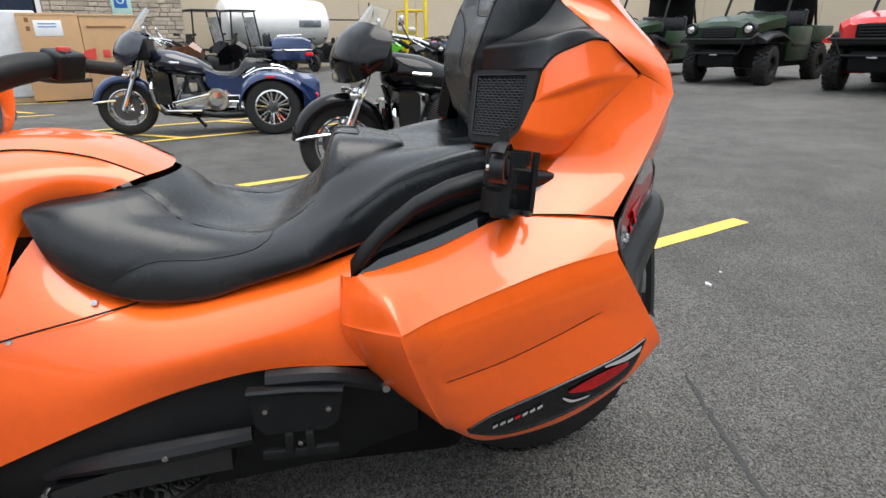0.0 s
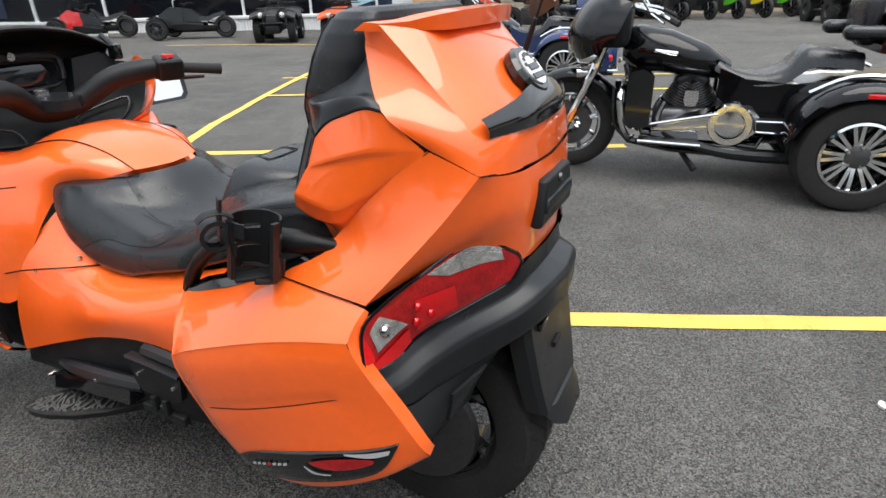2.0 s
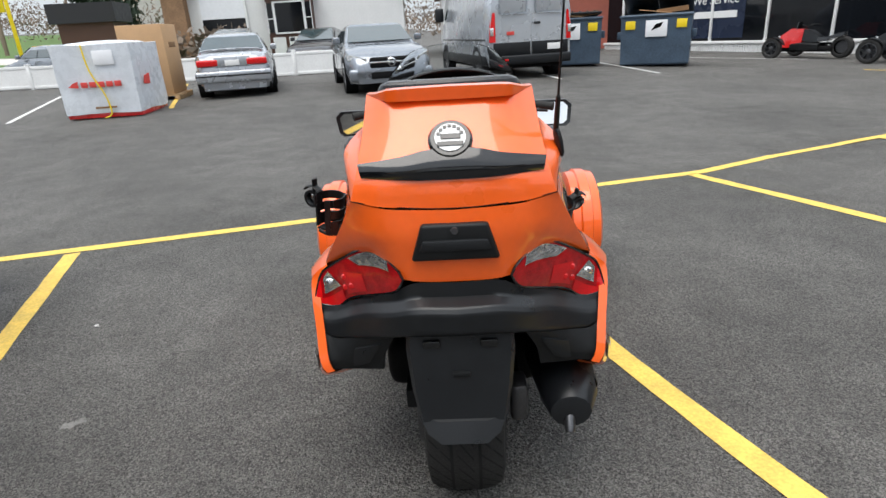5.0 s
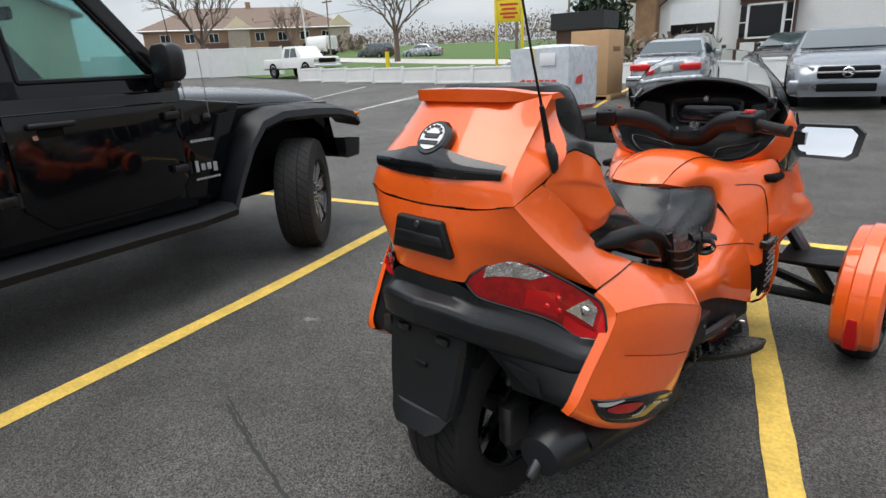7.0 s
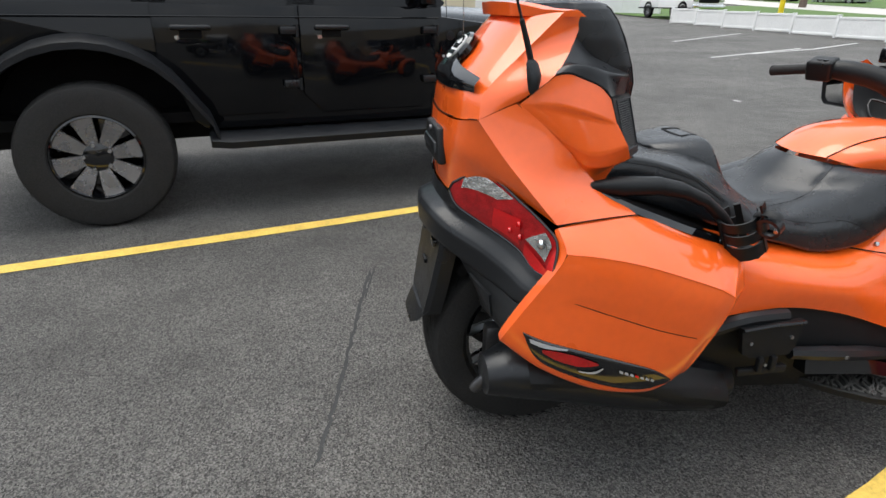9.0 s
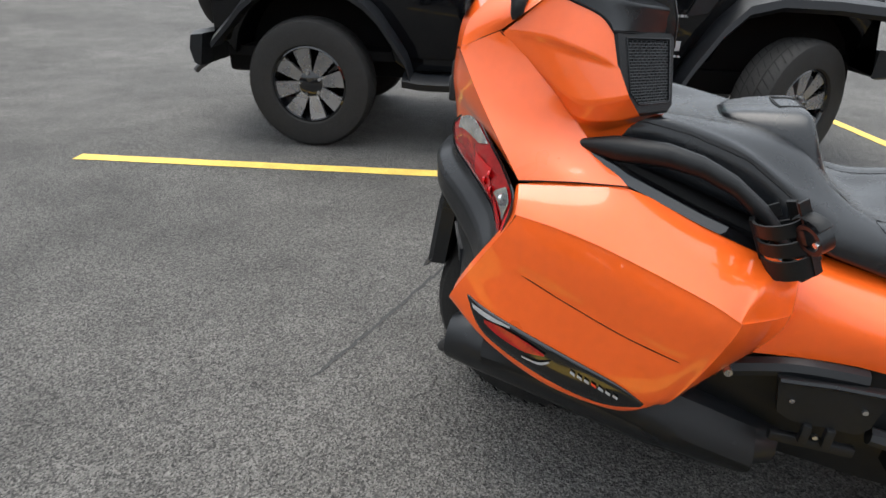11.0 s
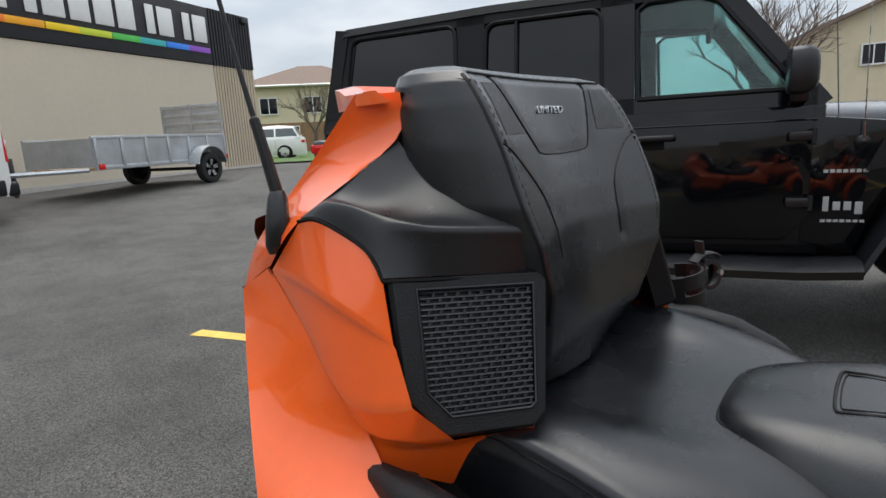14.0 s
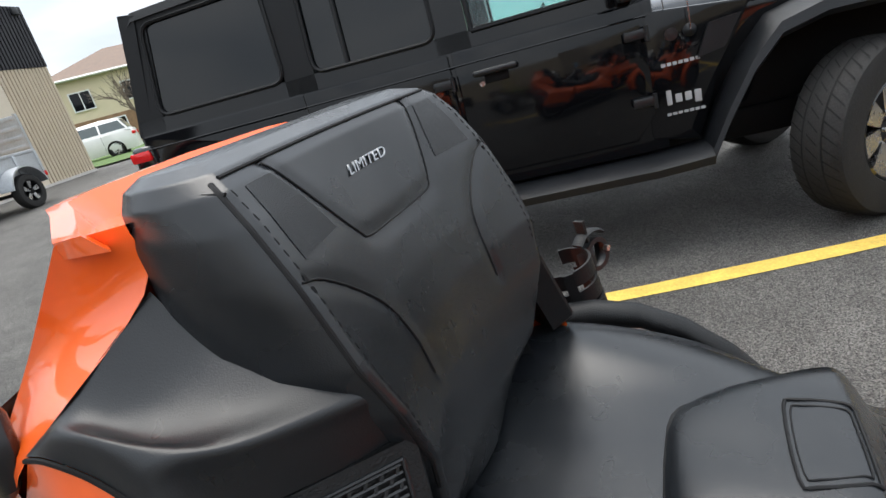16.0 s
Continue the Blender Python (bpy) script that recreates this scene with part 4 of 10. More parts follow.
# grab handles and folded cup holders
grab = loft([[(x + w * math.cos(k * math.pi / 5), y, z + h * math.sin(k * math.pi / 5)) for k in range(10)] for x, y, z, w, h in
             ((0.29, -0.16, 0.828, 0.012, 0.010), (0.313, -0.09, 0.832, 0.024, 0.024), (0.328, 0.0, 0.834, 0.022, 0.022), (0.336, 0.06, 0.823, 0.021, 0.019), (0.337, 0.12, 0.796, 0.021, 0.018), (0.334, 0.18, 0.748, 0.022, 0.02), (0.328, 0.22, 0.70, 0.022, 0.025), (0.322, 0.245, 0.67, 0.018, 0.02))])
both("grab_handle", grab, M_matte, "black passenger grab handle", smooth=60)
both("handle_base", loft([[(x - 0.05, y, z + 0.012), (x, y, z + 0.016), (x + 0.012, y, z), (x - 0.05, y, z - 0.04)] for x, y, z in ((0.30, -0.15, 0.815), (0.335, -0.06, 0.775), (0.342, 0.08, 0.72), (0.336, 0.225, 0.668))]), M_gloss, "", smooth=50)
both("handle_well", grid([[(0.225, y, z + 0.03), (0.255, y, z), (0.300, y + 0.004, z - 0.006)] for y, z in ((-0.14, 0.79), (-0.05, 0.765), (0.06, 0.725), (0.16, 0.685), (0.245, 0.650))], 4, 4), M_dark)


def cup_holder(x, y, z, tilt, turn):
    """A folding drink holder clamped on the grab handle."""
    m = BIKE @ pose(x, y, z, *tilt) @ Matrix.Rotation(radians(turn), 4, "Z")
    h = thing("cup_holder", m, "black folding plastic cup holder clamped on the grab handle", "cup holder", "cup holders")

    def band(z0, z1, a0, a1, r=0.041, t=0.004):
        sec = []
        n = 18
        for k in range(n + 1):
            a = radians(a0 + (a1 - a0) * k / n)
            c, s = math.cos(a), math.sin(a)
            sec.append([(r * c, r * s, z0), ((r + t) * c, (r + t) * s, z0), ((r + t) * c, (r + t) * s, z1), (r * c, r * s, z1)])
        return loft(sec)
    part("lower_band", band(-0.062, -0.024, -150, 105, 0.043), M_matte, h)
    part("middle_band", band(-0.016, 0.010, -140, 120, 0.042), M_matte, h)
    part("upper_band", band(0.020, 0.046, -125, 140, 0.042), M_matte, h)
    for a in (-150, -40, 100):
        c, q = math.cos(radians(a)), math.sin(radians(a))
        part("spine", loft([[(r * c - w * q, r * q + w * c, z) for r, w in ((0.041, -0.008), (0.049, -0.008), (0.049, 0.008), (0.041, 0.008))] for z in (-0.062, 0.0, 0.046)]), M_matte, h)
    part("bottom_arm", tube([(0.040, 0.012, -0.060), (0.036, -0.024, -0.066), (0.0, -0.044, -0.067), (-0.036, -0.024, -0.066), (-0.040, 0.012, -0.060)], 0.0055, 8, 4), M_matte, h)
    part("bottom_plate", box((-0.020, -0.044, -0.070), (0.020, 0.040, -0.062), 0.003), M_matte, h)
    part("bottom_hook", box((-0.016, -0.052, -0.070), (0.016, -0.042, -0.034), 0.004), M_satin, h)
    part("clamp", join(lathe([(0.020, -0.012), (0.028, -0.012), (0.028, 0.012), (0.020, 0.012)], 0, 18, (0, 0.068, 0.02)), box((-0.012, 0.040, 0.005), (0.012, 0.062, 0.036), 0.004)), M_satin, h)
    part("strap", tube([(0.0, 0.040, 0.050), (0.0, 0.060, 0.060), (0.0, 0.085, 0.056), (0.0, 0.098, 0.045)], 0.012, 8, 3, flat=0.3), M_matte, h)
    part("strap_tail", loft([[(-0.009, 0.058, z), (0.009, 0.058, z), (0.009, 0.063, z), (-0.009, 0.063, z)] for z in (0.045, 0.085)]), M_matte, h)
    part("clamp_screw", lathe([(0.0, 0.018), (0.005, 0.018), (0.005, 0.010)], 0, 10, (0, 0.088, 0.02)), M_bolt, h)
    return h


cup_holder(0.365, 0.214, 0.727, (26, 4, 0), -60)
cup_holder(-0.385, -0.045, 0.855, (6, 6, 0), 60)

# seats
rider = [[(0, 0.615, 0.815), (0.09, 0.645, 0.812), (0.15, 0.72, 0.806), (0.205, 0.838, 0.796), (0.240, 0.826, 0.755), (0.252, 0.802, 0.70), (0.236, 0.80, 0.685)],
         [(0, 0.59, 0.792), (0.10, 0.61, 0.790), (0.155, 0.66, 0.790), (0.217, 0.765, 0.790), (0.254, 0.765, 0.735), (0.264, 0.757, 0.665), (0.245, 0.755, 0.655)],
         [(0, 0.53, 0.735), (0.09, 0.545, 0.735), (0.15, 0.585, 0.742), (0.215, 0.66, 0.750), (0.258, 0.665, 0.692), (0.270, 0.665, 0.622), (0.250, 0.665, 0.612)],
         [(0, 0.46, 0.705), (0.09, 0.465, 0.703), (0.15, 0.48, 0.713), (0.217, 0.53, 0.718), (0.262, 0.54, 0.672), (0.273, 0.545, 0.612), (0.252, 0.545, 0.602)],
         [(0, 0.39, 0.710), (0.09, 0.395, 0.710), (0.155, 0.40, 0.716), (0.222, 0.43, 0.714), (0.266, 0.44, 0.688), (0.277, 0.44, 0.640), (0.255, 0.44, 0.630)],
         [(0, 0.315, 0.780), (0.09, 0.31, 0.778), (0.16, 0.31, 0.778), (0.227, 0.32, 0.745), (0.268, 0.325, 0.715), (0.280, 0.325, 0.672), (0.258, 0.325, 0.660)]]
rear = [rider[5],
        [(0, 0.275, 0.835), (0.09, 0.272, 0.832), (0.16, 0.262, 0.820), (0.222, 0.23, 0.792), (0.250, 0.23, 0.768), (0.256, 0.23, 0.702), (0.236, 0.23, 0.690)],
        [(0, 0.20, 0.858), (0.10, 0.19, 0.856), (0.17, 0.17, 0.852), (0.220, 0.14, 0.842), (0.247, 0.14, 0.822), (0.249, 0.14, 0.735), (0.230, 0.14, 0.725)],
        [(0, 0.10, 0.858), (0.10, 0.09, 0.860), (0.165, 0.075, 0.870), (0.215, 0.05, 0.870), (0.243, 0.04, 0.854), (0.244, 0.04, 0.768), (0.225, 0.04, 0.755)],
        [(0, 0.0, 0.858), (0.10, 0.0, 0.862), (0.165, -0.01, 0.878), (0.208, -0.03, 0.882), (0.236, -0.04, 0.868), (0.238, -0.04, 0.785), (0.22, -0.04, 0.77)],
        [(0, -0.10, 0.856), (0.10, -0.10, 0.860), (0.165, -0.10, 0.874), (0.200, -0.10, 0.874), (0.225, -0.11, 0.858), (0.230, -0.11, 0.79), (0.21, -0.11, 0.775)]]


def cushion(rows):
    """One padded cushion over both sides, from half rows that start on the middle line."""
    full = [[(-x, y, z) for x, y, z in reversed(r[1:])] + list(r) for r in rows]
    return outward(grid(full, 7, 9), (0, 0, 1))


def on_seat(tree, pts):
    return [tree.find_nearest(q)[0] for q in catmull(pts, 8)]


def sewn(name, rows, lines, label):
    """A cushion with seams sunk into it and thread lying in them."""
    bm = cushion(rows)
    tree = BVHTree.FromBMesh(bm)
    runs = [on_seat(tree, ln) for ln in lines]
    groove(bm, runs, 0.0032, 0.0055, True)
    tree = BVHTree.FromBMesh(bm)
    seat = part(name, bm, M_leather, bike, label, smooth=80, fix=False)
    for ln in runs:
        th = tube([tree.find_nearest(q)[0] for q in ln], 0.0009, 5)
        tw = mirror(th)
        part("seam_thread", th, M_thread, seat)
        part("seam_thread", tw, M_thread, seat)
    return seat, tree


rider_seat, seat_tree = sewn("rider_seat", rider, [
    [V(0.118, 0.675, 0.81), V(0.135, 0.645, 0.79), V(0.155, 0.57, 0.742), V(0.162, 0.48, 0.714), V(0.170, 0.42, 0.716), V(0.176, 0.36, 0.74), V(0.170, 0.315, 0.778)],
    [V(0.266, 0.70, 0.655), V(0.262, 0.62, 0.69), V(0.258, 0.52, 0.69), V(0.250, 0.43, 0.70), V(0.215, 0.395, 0.715), V(0.170, 0.42, 0.716)]], "black vinyl rider seat")
passenger_seat, rear_tree = sewn("passenger_seat", rear, [
    [V(0.252, 0.24, 0.755), V(0.250, 0.20, 0.785), V(0.247, 0.14, 0.822), V(0.243, 0.04, 0.854), V(0.236, -0.04, 0.868), V(0.228, -0.09, 0.862)]], "black vinyl passenger seat")
# the raised bolster between rider and passenger
HUMP = [(0.112, 0.045, 0.862, 0.856), (0.122, 0.075, 0.870, 0.857), (0.145, 0.097, 0.877, 0.853), (0.18, 0.120, 0.883, 0.845), (0.225, 0.142, 0.888, 0.828), (0.25, 0.152, 0.890, 0.812), (0.264, 0.157, 0.887, 0.800), (0.275, 0.161, 0.872, 0.790), (0.29, 0.165, 0.838, 0.778), (0.308, 0.168, 0.795, 0.764), (0.325, 0.166, 0.765, 0.752)]
hsec = []
for q in catmull([V(*h[:3]) for h in HUMP], 4):
    e = np.interp(q.x, [h[0] for h in HUMP], [h[3] for h in HUMP])
    prof = [(1.0, e - 0.03), (1.0, e), (0.965, e + (q.z - e) * 0.30), (0.86, e + (q.z - e) * 0.66), (0.74, e + (q.z - e) * 0.90), (0.60, q.z - 0.001), (0.40, q.z + 0.0005), (0.20, q.z)]
    hsec.append([(-f * q.y, q.x, z) for f, z in prof] + [(0, q.x, q.z)] + [(f * q.y, q.x, z) for f, z in reversed(prof)])
hump_bm = loft(hsec)
hump_tree = BVHTree.FromBMesh(hump_bm)
hump = part("seat_bolster", hump_bm, M_leather, passenger_seat, "raised black vinyl bolster", smooth=70)
edge = [V(s * h[1] * 1.005, h[0], h[3] + 0.001) for s, hs in ((-1, reversed(HUMP[:-1])), (1, HUMP[:-1])) for h in hs]
part("bolster_piping", tube(edge, 0.0022, 6, 2), M_thread, hump)
for f, r in ((1.0, 0.0016), (0.84, 0.0008)):
    hb = [V(x * f * 0.85, 0.240 + y * f * 0.85, 0) for x, y in ((-0.048, 0.030), (0.048, 0.030), (0.055, 0.022), (0.062, -0.018), (0.052, -0.032), (-0.052, -0.032), (-0.062, -0.018), (-0.055, 0.022), (-0.048, 0.030))]
    hp = []
    for q in hb:
        hit = hump_tree.ray_cast(V(q.x, q.y, 1.2), V(0, 0, -1))[0]
        hp.append(V(q.x, q.y, (hit.z if hit else 0.905) + 0.0006))
    part("seat_patch", tube(hp, r, 6, 3), M_thread, hump)


# backrest
REST = [(0.865, 0.110, -0.055, -0.075, -0.150), (0.92, 0.140, -0.045, -0.035, -0.160), (1.0, 0.166, -0.050, -0.014, -0.170), (1.05, 0.180, -0.058, -0.018, -0.172), (1.088, 0.187, -0.068, -0.031, -0.175), (1.149, 0.185, -0.090, -0.055, -0.192),
        (1.19, 0.181, -0.106, -0.078, -0.198), (1.213, 0.176, -0.114, -0.096, -0.200), (1.225, 0.168, -0.126, -0.112, -0.200), (1.232, 0.152, -0.146, -0.136, -0.196)]


def rest_at(z):
    z = min(max(z, REST[0][0]), REST[-1][0] - 1e-5)
    for a, b in zip(REST, REST[1:]):
        if a[0] <= z < b[0]:
            f = (z - a[0]) / (b[0] - a[0])
            return [p + (q - p) * f for p, q in zip(a, b)]
    return REST[-1]


def rest_y(x, z):
    """The backrest's front face, hollow in the middle and leaning back."""
    _, w, yc, ys, _ = rest_at(z)
    return yc + (ys - yc) * min(abs(x) / w, 1) ** 1.7


def rest_ring(z, w, yc, ys, yb):
    side = [(0.985, yb), (1.045, yb + (ys - yb) * 0.14), (1.075, yb + (ys - yb) * 0.34), (1.075, yb + (ys - yb) * 0.58), (1.05, yb + (ys - yb) * 0.80), (1.015, ys - 0.006)]
    pts = [(-w * f, y, z) for f, y in side]
    for k in range(-36, 37):
        x = w * 0.985 * k / 36
        pts.append((x, rest_y(x, z), z))
    return pts + [(w * f, y, z) for f, y in reversed(side)]


zs = [q.x for q in catmull([V(r[0], 0, 0) for r in REST], 9)]


def on_rest(pts, n=8):
    return [V(q.x, rest_y(q.x, q.z), q.z) for q in catmull([V(x, 0, z) for x, z in pts], n)]


PANEL = [(0.0, 1.131), (0.058, 1.134), (0.073, 1.144), (0.096, 1.18), (0.118, 1.219)]
SEAMS = [PANEL, [(0.182, 1.150), (0.160, 1.142), (0.13, 1.120), (0.104, 1.092), (0.093, 1.06), (0.090, 1.02)]]
rest_bm = outward(loft([rest_ring(*rest_at(z)) for z in zs]), (0, 1, 0.2))
bmesh.ops.recalc_face_normals(rest_bm, faces=rest_bm.faces[:])
side_edge = [V(rest_at(z)[1] * 1.005, rest_at(z)[3] - 0.006, z) for z in zs[14:-14]]
groove(rest_bm, [on_rest(ln) for ln in SEAMS], 0.0024, 0.0062, True)
brest = part("backrest", rest_bm, M_leather, bike, "black vinyl backrest with stitched panels", smooth=80)


def seam_on_rest(pts, r=0.0010, name="stitch_line", d=0.0001):
    p = catmull([V(x, 0, z) for x, z in pts], 6)
    part(name, tube([(q.x, rest_y(q.x, q.z) + d, q.z) for q in p], r, 5), M_thread, brest)


def panel_on_rest(name, left, right, material, d, puff=0.0):
    """A padded panel on the front face between two edges given in x and z."""
    a, b = catmull([V(x, 0, z) for x, z in left], 5), catmull([V(x, 0, z) for x, z in right], 5)
    n = 10
    bm = bmesh.new()
    rows = []
    for i, (p, q) in enumerate(zip(a, b)):
        row = []
        for k in range(n + 1):
            c = p.lerp(q, k / n)
            e = math.sin(math.pi * k / n) ** 0.4 * math.sin(math.pi * i / (len(a) - 1)) ** 0.4 if puff else 0
            row.append(bm.verts.new((c.x, rest_y(c.x, c.z) + d + puff * e, c.z)))
        rows.append(row)
    ring_faces(bm, rows, False)
    return part(name, bm, material, brest, smooth=60)


for s in (1, -1):
    panel_on_rest("perforated_panel", [(s * 0.100, 1.158), (s * 0.110, 1.185), (s * 0.124, 1.212)], [(s * 0.162, 1.158), (s * 0.160, 1.185), (s * 0.156, 1.212)], M_leather2, 0.0006)
    for ln in SEAMS:
        seam_on_rest([(s * x, z) for x, z in ln], 0.0009, "seam_thread", -0.0018)
    part("corner_piping", tube([V(s * q.x, q.y + 0.001, q.z) for q in side_edge], 0.0022, 6), M_thread, brest)
    part("top_piping", tube([(s * 0.176, -0.097, 1.212), (s * 0.180, -0.125, 1.216), (s * 0.176, -0.160, 1.219), (s * 0.166, -0.190, 1.221)], 0.0018, 6, 3), M_thread, brest)
    for k in range(22):
        z = 1.03 + k * 0.0085
        x = np.interp(z, [1.02, 1.07, 1.12, 1.16, 1.20, 1.228], [0.165, 0.175, 0.178, 0.176, 0.172, 0.166])
        part("stitch", tube([(s * x, rest_y(x, z) - 0.0004, z), (s * x, rest_y(x, z + 0.0045) - 0.0004, z + 0.0045)], 0.0011, 4), M_thread, brest)
part("front_piping", tube([(x, rest_y(x, 1.222) + 0.0004, 1.222) for x in [0.166 * k / 14 for k in range(-14, 15)]], 0.0016, 6), M_thread, brest)
lt = text_bm("LIMITED", 0.0155, 0.0006, 0.42, 1.05)
for v in lt.verts:
    z = 1.181 + v.co.y * 0.80
    x = -v.co.x * 1.18
    v.co = (x, rest_y(x, z) + 0.0012 + v.co.z, z)
part("lettering", lt, M_alu, brest, "silver word on the backrest", smooth=0)

# antenna
ab = part("antenna", loft([[(x + w * math.cos(a) * 1.0, y + d * math.sin(a), z) for a in [k * math.pi / 6 for k in range(12)]] for x, y, z, w, d in ((0.276, -0.310, 1.040, 0.003, 0.004), (0.275, -0.306, 1.050, 0.008, 0.012), (0.268, -0.304, 1.078, 0.011, 0.017), (0.262, -0.308, 1.102, 0.010, 0.014), (0.260, -0.310, 1.110, 0.007, 0.009))]), M_satin, bike, "black whip antenna")
part("antenna_whip", tube([(0.260, -0.310, 1.105), (0.260, -0.322, 1.145), (0.260, -0.337, 1.190), (0.260, -0.338, 1.193), (0.259, -0.366, 1.28), (0.255, -0.505, 1.75)], [0.0072, 0.0068, 0.0058, 0.0032, 0.0028, 0.0020], 8), M_matte, ab)

# middle body and tank
side = grid([[(0.240, 0.20, 0.685), (0.248, 0.40, 0.635), (0.248, 0.60, 0.597), (0.236, 0.72, 0.63), (0.212, 0.835, 0.74)],
             [(0.315, 0.22, 0.645), (0.322, 0.40, 0.603), (0.318, 0.60, 0.575), (0.305, 0.74, 0.585), (0.300, 0.90, 0.63)],
             [(0.340, 0.22, 0.56), (0.356, 0.40, 0.555), (0.358, 0.60, 0.52), (0.345, 0.76, 0.485), (0.345, 0.96, 0.48)],
             [(0.345, 0.20, 0.47), (0.35, 0.40, 0.488), (0.352, 0.58, 0.458), (0.352, 0.76, 0.395), (0.355, 1.0, 0.30)]], 6, 6)
both("side_panel", side, M_orange, "orange side panel", smooth=60)
both("panel_edge", grid([[(0.345, 0.20, 0.47), (0.35, 0.40, 0.488), (0.352, 0.58, 0.458), (0.352, 0.76, 0.395), (0.355, 1.0, 0.30)], [(0.32, 0.20, 0.468), (0.325, 0.40, 0.484), (0.327, 0.58, 0.452), (0.327, 0.76, 0.389), (0.33, 1.0, 0.295)]], 4, 2), M_orange)
front = grid([[(0.105, 0.655, 0.825), (0.115, 0.75, 0.868), (0.125, 0.88, 0.888), (0.15, 1.0, 0.872), (0.19, 1.08, 0.838)],
              [(0.150, 0.715, 0.808), (0.180, 0.785, 0.848), (0.205, 0.89, 0.860), (0.25, 1.0, 0.846), (0.285, 1.09, 0.862)],
              [(0.200, 0.842, 0.770), (0.232, 0.866, 0.783), (0.268, 0.93, 0.788), (0.325, 1.04, 0.795), (0.352, 1.13, 0.85)],
              [(0.285, 0.875, 0.66), (0.298, 0.895, 0.66), (0.325, 0.945, 0.66), (0.362, 1.03, 0.66), (0.386, 1.15, 0.67)],
              [(0.345, 0.95, 0.48), (0.348, 0.97, 0.47), (0.358, 1.0, 0.46), (0.375, 1.05, 0.47), (0.386, 1.15, 0.48)]], 6, 6)
both("front_cowl", front, M_orange, "orange front cowl", smooth=60)
strip([(0.252, 0.66, 0.605), (0.303, 0.74, 0.602), (0.3245, 0.80, 0.596), (0.335, 0.90, 0.575), (0.347, 0.99, 0.55)], 0.0019, "panel_gap", M_dark, bike, 4)
strip([(0.268, 0.93, 0.790), (0.330, 1.03, 0.775), (0.360, 1.035, 0.70), (0.372, 1.035, 0.62), (0.378, 1.04, 0.52)], 0.0016, "panel_gap", M_dark, bike, 4)
for q in (V(0.268, 0.731, 0.617), V(0.315, 0.867, 0.572)):
    strip([q, q + V(0.006, 0, 0.003)], 0.006, "panel_screw", M_bolt, bike, 0, 10)
tank = grid([[(0, 0.630, 0.822), (0.055, 0.636, 0.824), (0.105, 0.655, 0.825)], [(0, 0.74, 0.883), (0.06, 0.742, 0.881), (0.115, 0.75, 0.870)], [(0, 0.88, 0.908), (0.065, 0.88, 0.905), (0.125, 0.88, 0.890)], [(0, 1.0, 0.898), (0.08, 1.0, 0.894), (0.15, 1.0, 0.874)], [(0, 1.10, 0.840), (0.10, 1.095, 0.838), (0.19, 1.08, 0.838)]], 6, 6)
both("tank_cover", tank, M_orange, "orange tank cover", smooth=60)
strip([(0.105, 0.655, 0.826), (0.115, 0.75, 0.870), (0.125, 0.88, 0.890), (0.15, 1.0, 0.874), (0.19, 1.08, 0.840)], 0.0017, "panel_gap", M_dark, bike, 4)
# cowl rim round the dash and the dash itself
rimc = [(0, 1.105, 0.826), (0.10, 1.10, 0.830), (0.20, 1.09, 0.842), (0.285, 1.09, 0.876), (0.342, 1.10, 0.940), (0.366, 1.12, 1.010), (0.358, 1.18, 1.045)]
both("cowl_rim", loft([[Vector(p) + V(0, -0.01, 0.012), Vector(p) + V(0.01, 0.0, -0.004), Vector(p) + V(0.02, 0.07, -0.07), Vector(p) + V(-0.015, 0.05, -0.03)] for p in catmull(rimc, 5)]), M_orange, "", smooth=60)
dash = part("dashboard", grid([[(-0.355, 1.135, 1.005), (-0.285, 1.105, 0.885), (-0.15, 1.11, 0.838), (0, 1.12, 0.826), (0.15, 1.11, 0.838), (0.285, 1.105, 0.885), (0.355, 1.135, 1.005)],
                                [(-0.335, 1.24, 1.03), (-0.27, 1.27, 0.955), (-0.15, 1.29, 0.915), (0, 1.30, 0.905), (0.15, 1.29, 0.915), (0.27, 1.27, 0.955), (0.335, 1.24, 1.03)],
                                [(-0.295, 1.26, 1.085), (-0.22, 1.31, 1.09), (-0.12, 1.335, 1.098), (0, 1.34, 1.10), (0.12, 1.335, 1.098), (0.22, 1.31, 1.09), (0.295, 1.26, 1.085)],
                                [(-0.275, 1.18, 1.090), (-0.20, 1.195, 1.132), (-0.1, 1.205, 1.155), (0, 1.208, 1.162), (0.1, 1.205, 1.155), (0.20, 1.195, 1.132), (0.275, 1.18, 1.090)],
                                [(-0.285, 1.20, 1.096), (-0.20, 1.245, 1.142), (-0.1, 1.262, 1.165), (0, 1.268, 1.172), (0.1, 1.262, 1.165), (0.20, 1.245, 1.142), (0.285, 1.20, 1.096)],
                                [(-0.345, 1.34, 1.03), (-0.24, 1.41, 1.055), (-0.1, 1.44, 1.075), (0, 1.45, 1.08), (0.1, 1.44, 1.075), (0.24, 1.41, 1.055), (0.345, 1.34, 1.03)]], 4, 5), M_matte, bike, "black dashboard with display")
part("display", prism([(-0.11, 0.985), (0.11, 0.985), (0.125, 1.02), (0.10, 1.055), (-0.10, 1.055), (-0.125, 1.02)], 1, 1.292, 1.34, 0.006, 2), M_screen, dash)
part("display_hood", tube([(-0.145, 1.275, 1.0), (-0.15, 1.28, 1.045), (-0.12, 1.285, 1.078), (0.12, 1.285, 1.078), (0.15, 1.28, 1.045), (0.145, 1.275, 1.0)], 0.011, 8, 4), M_satin, dash)
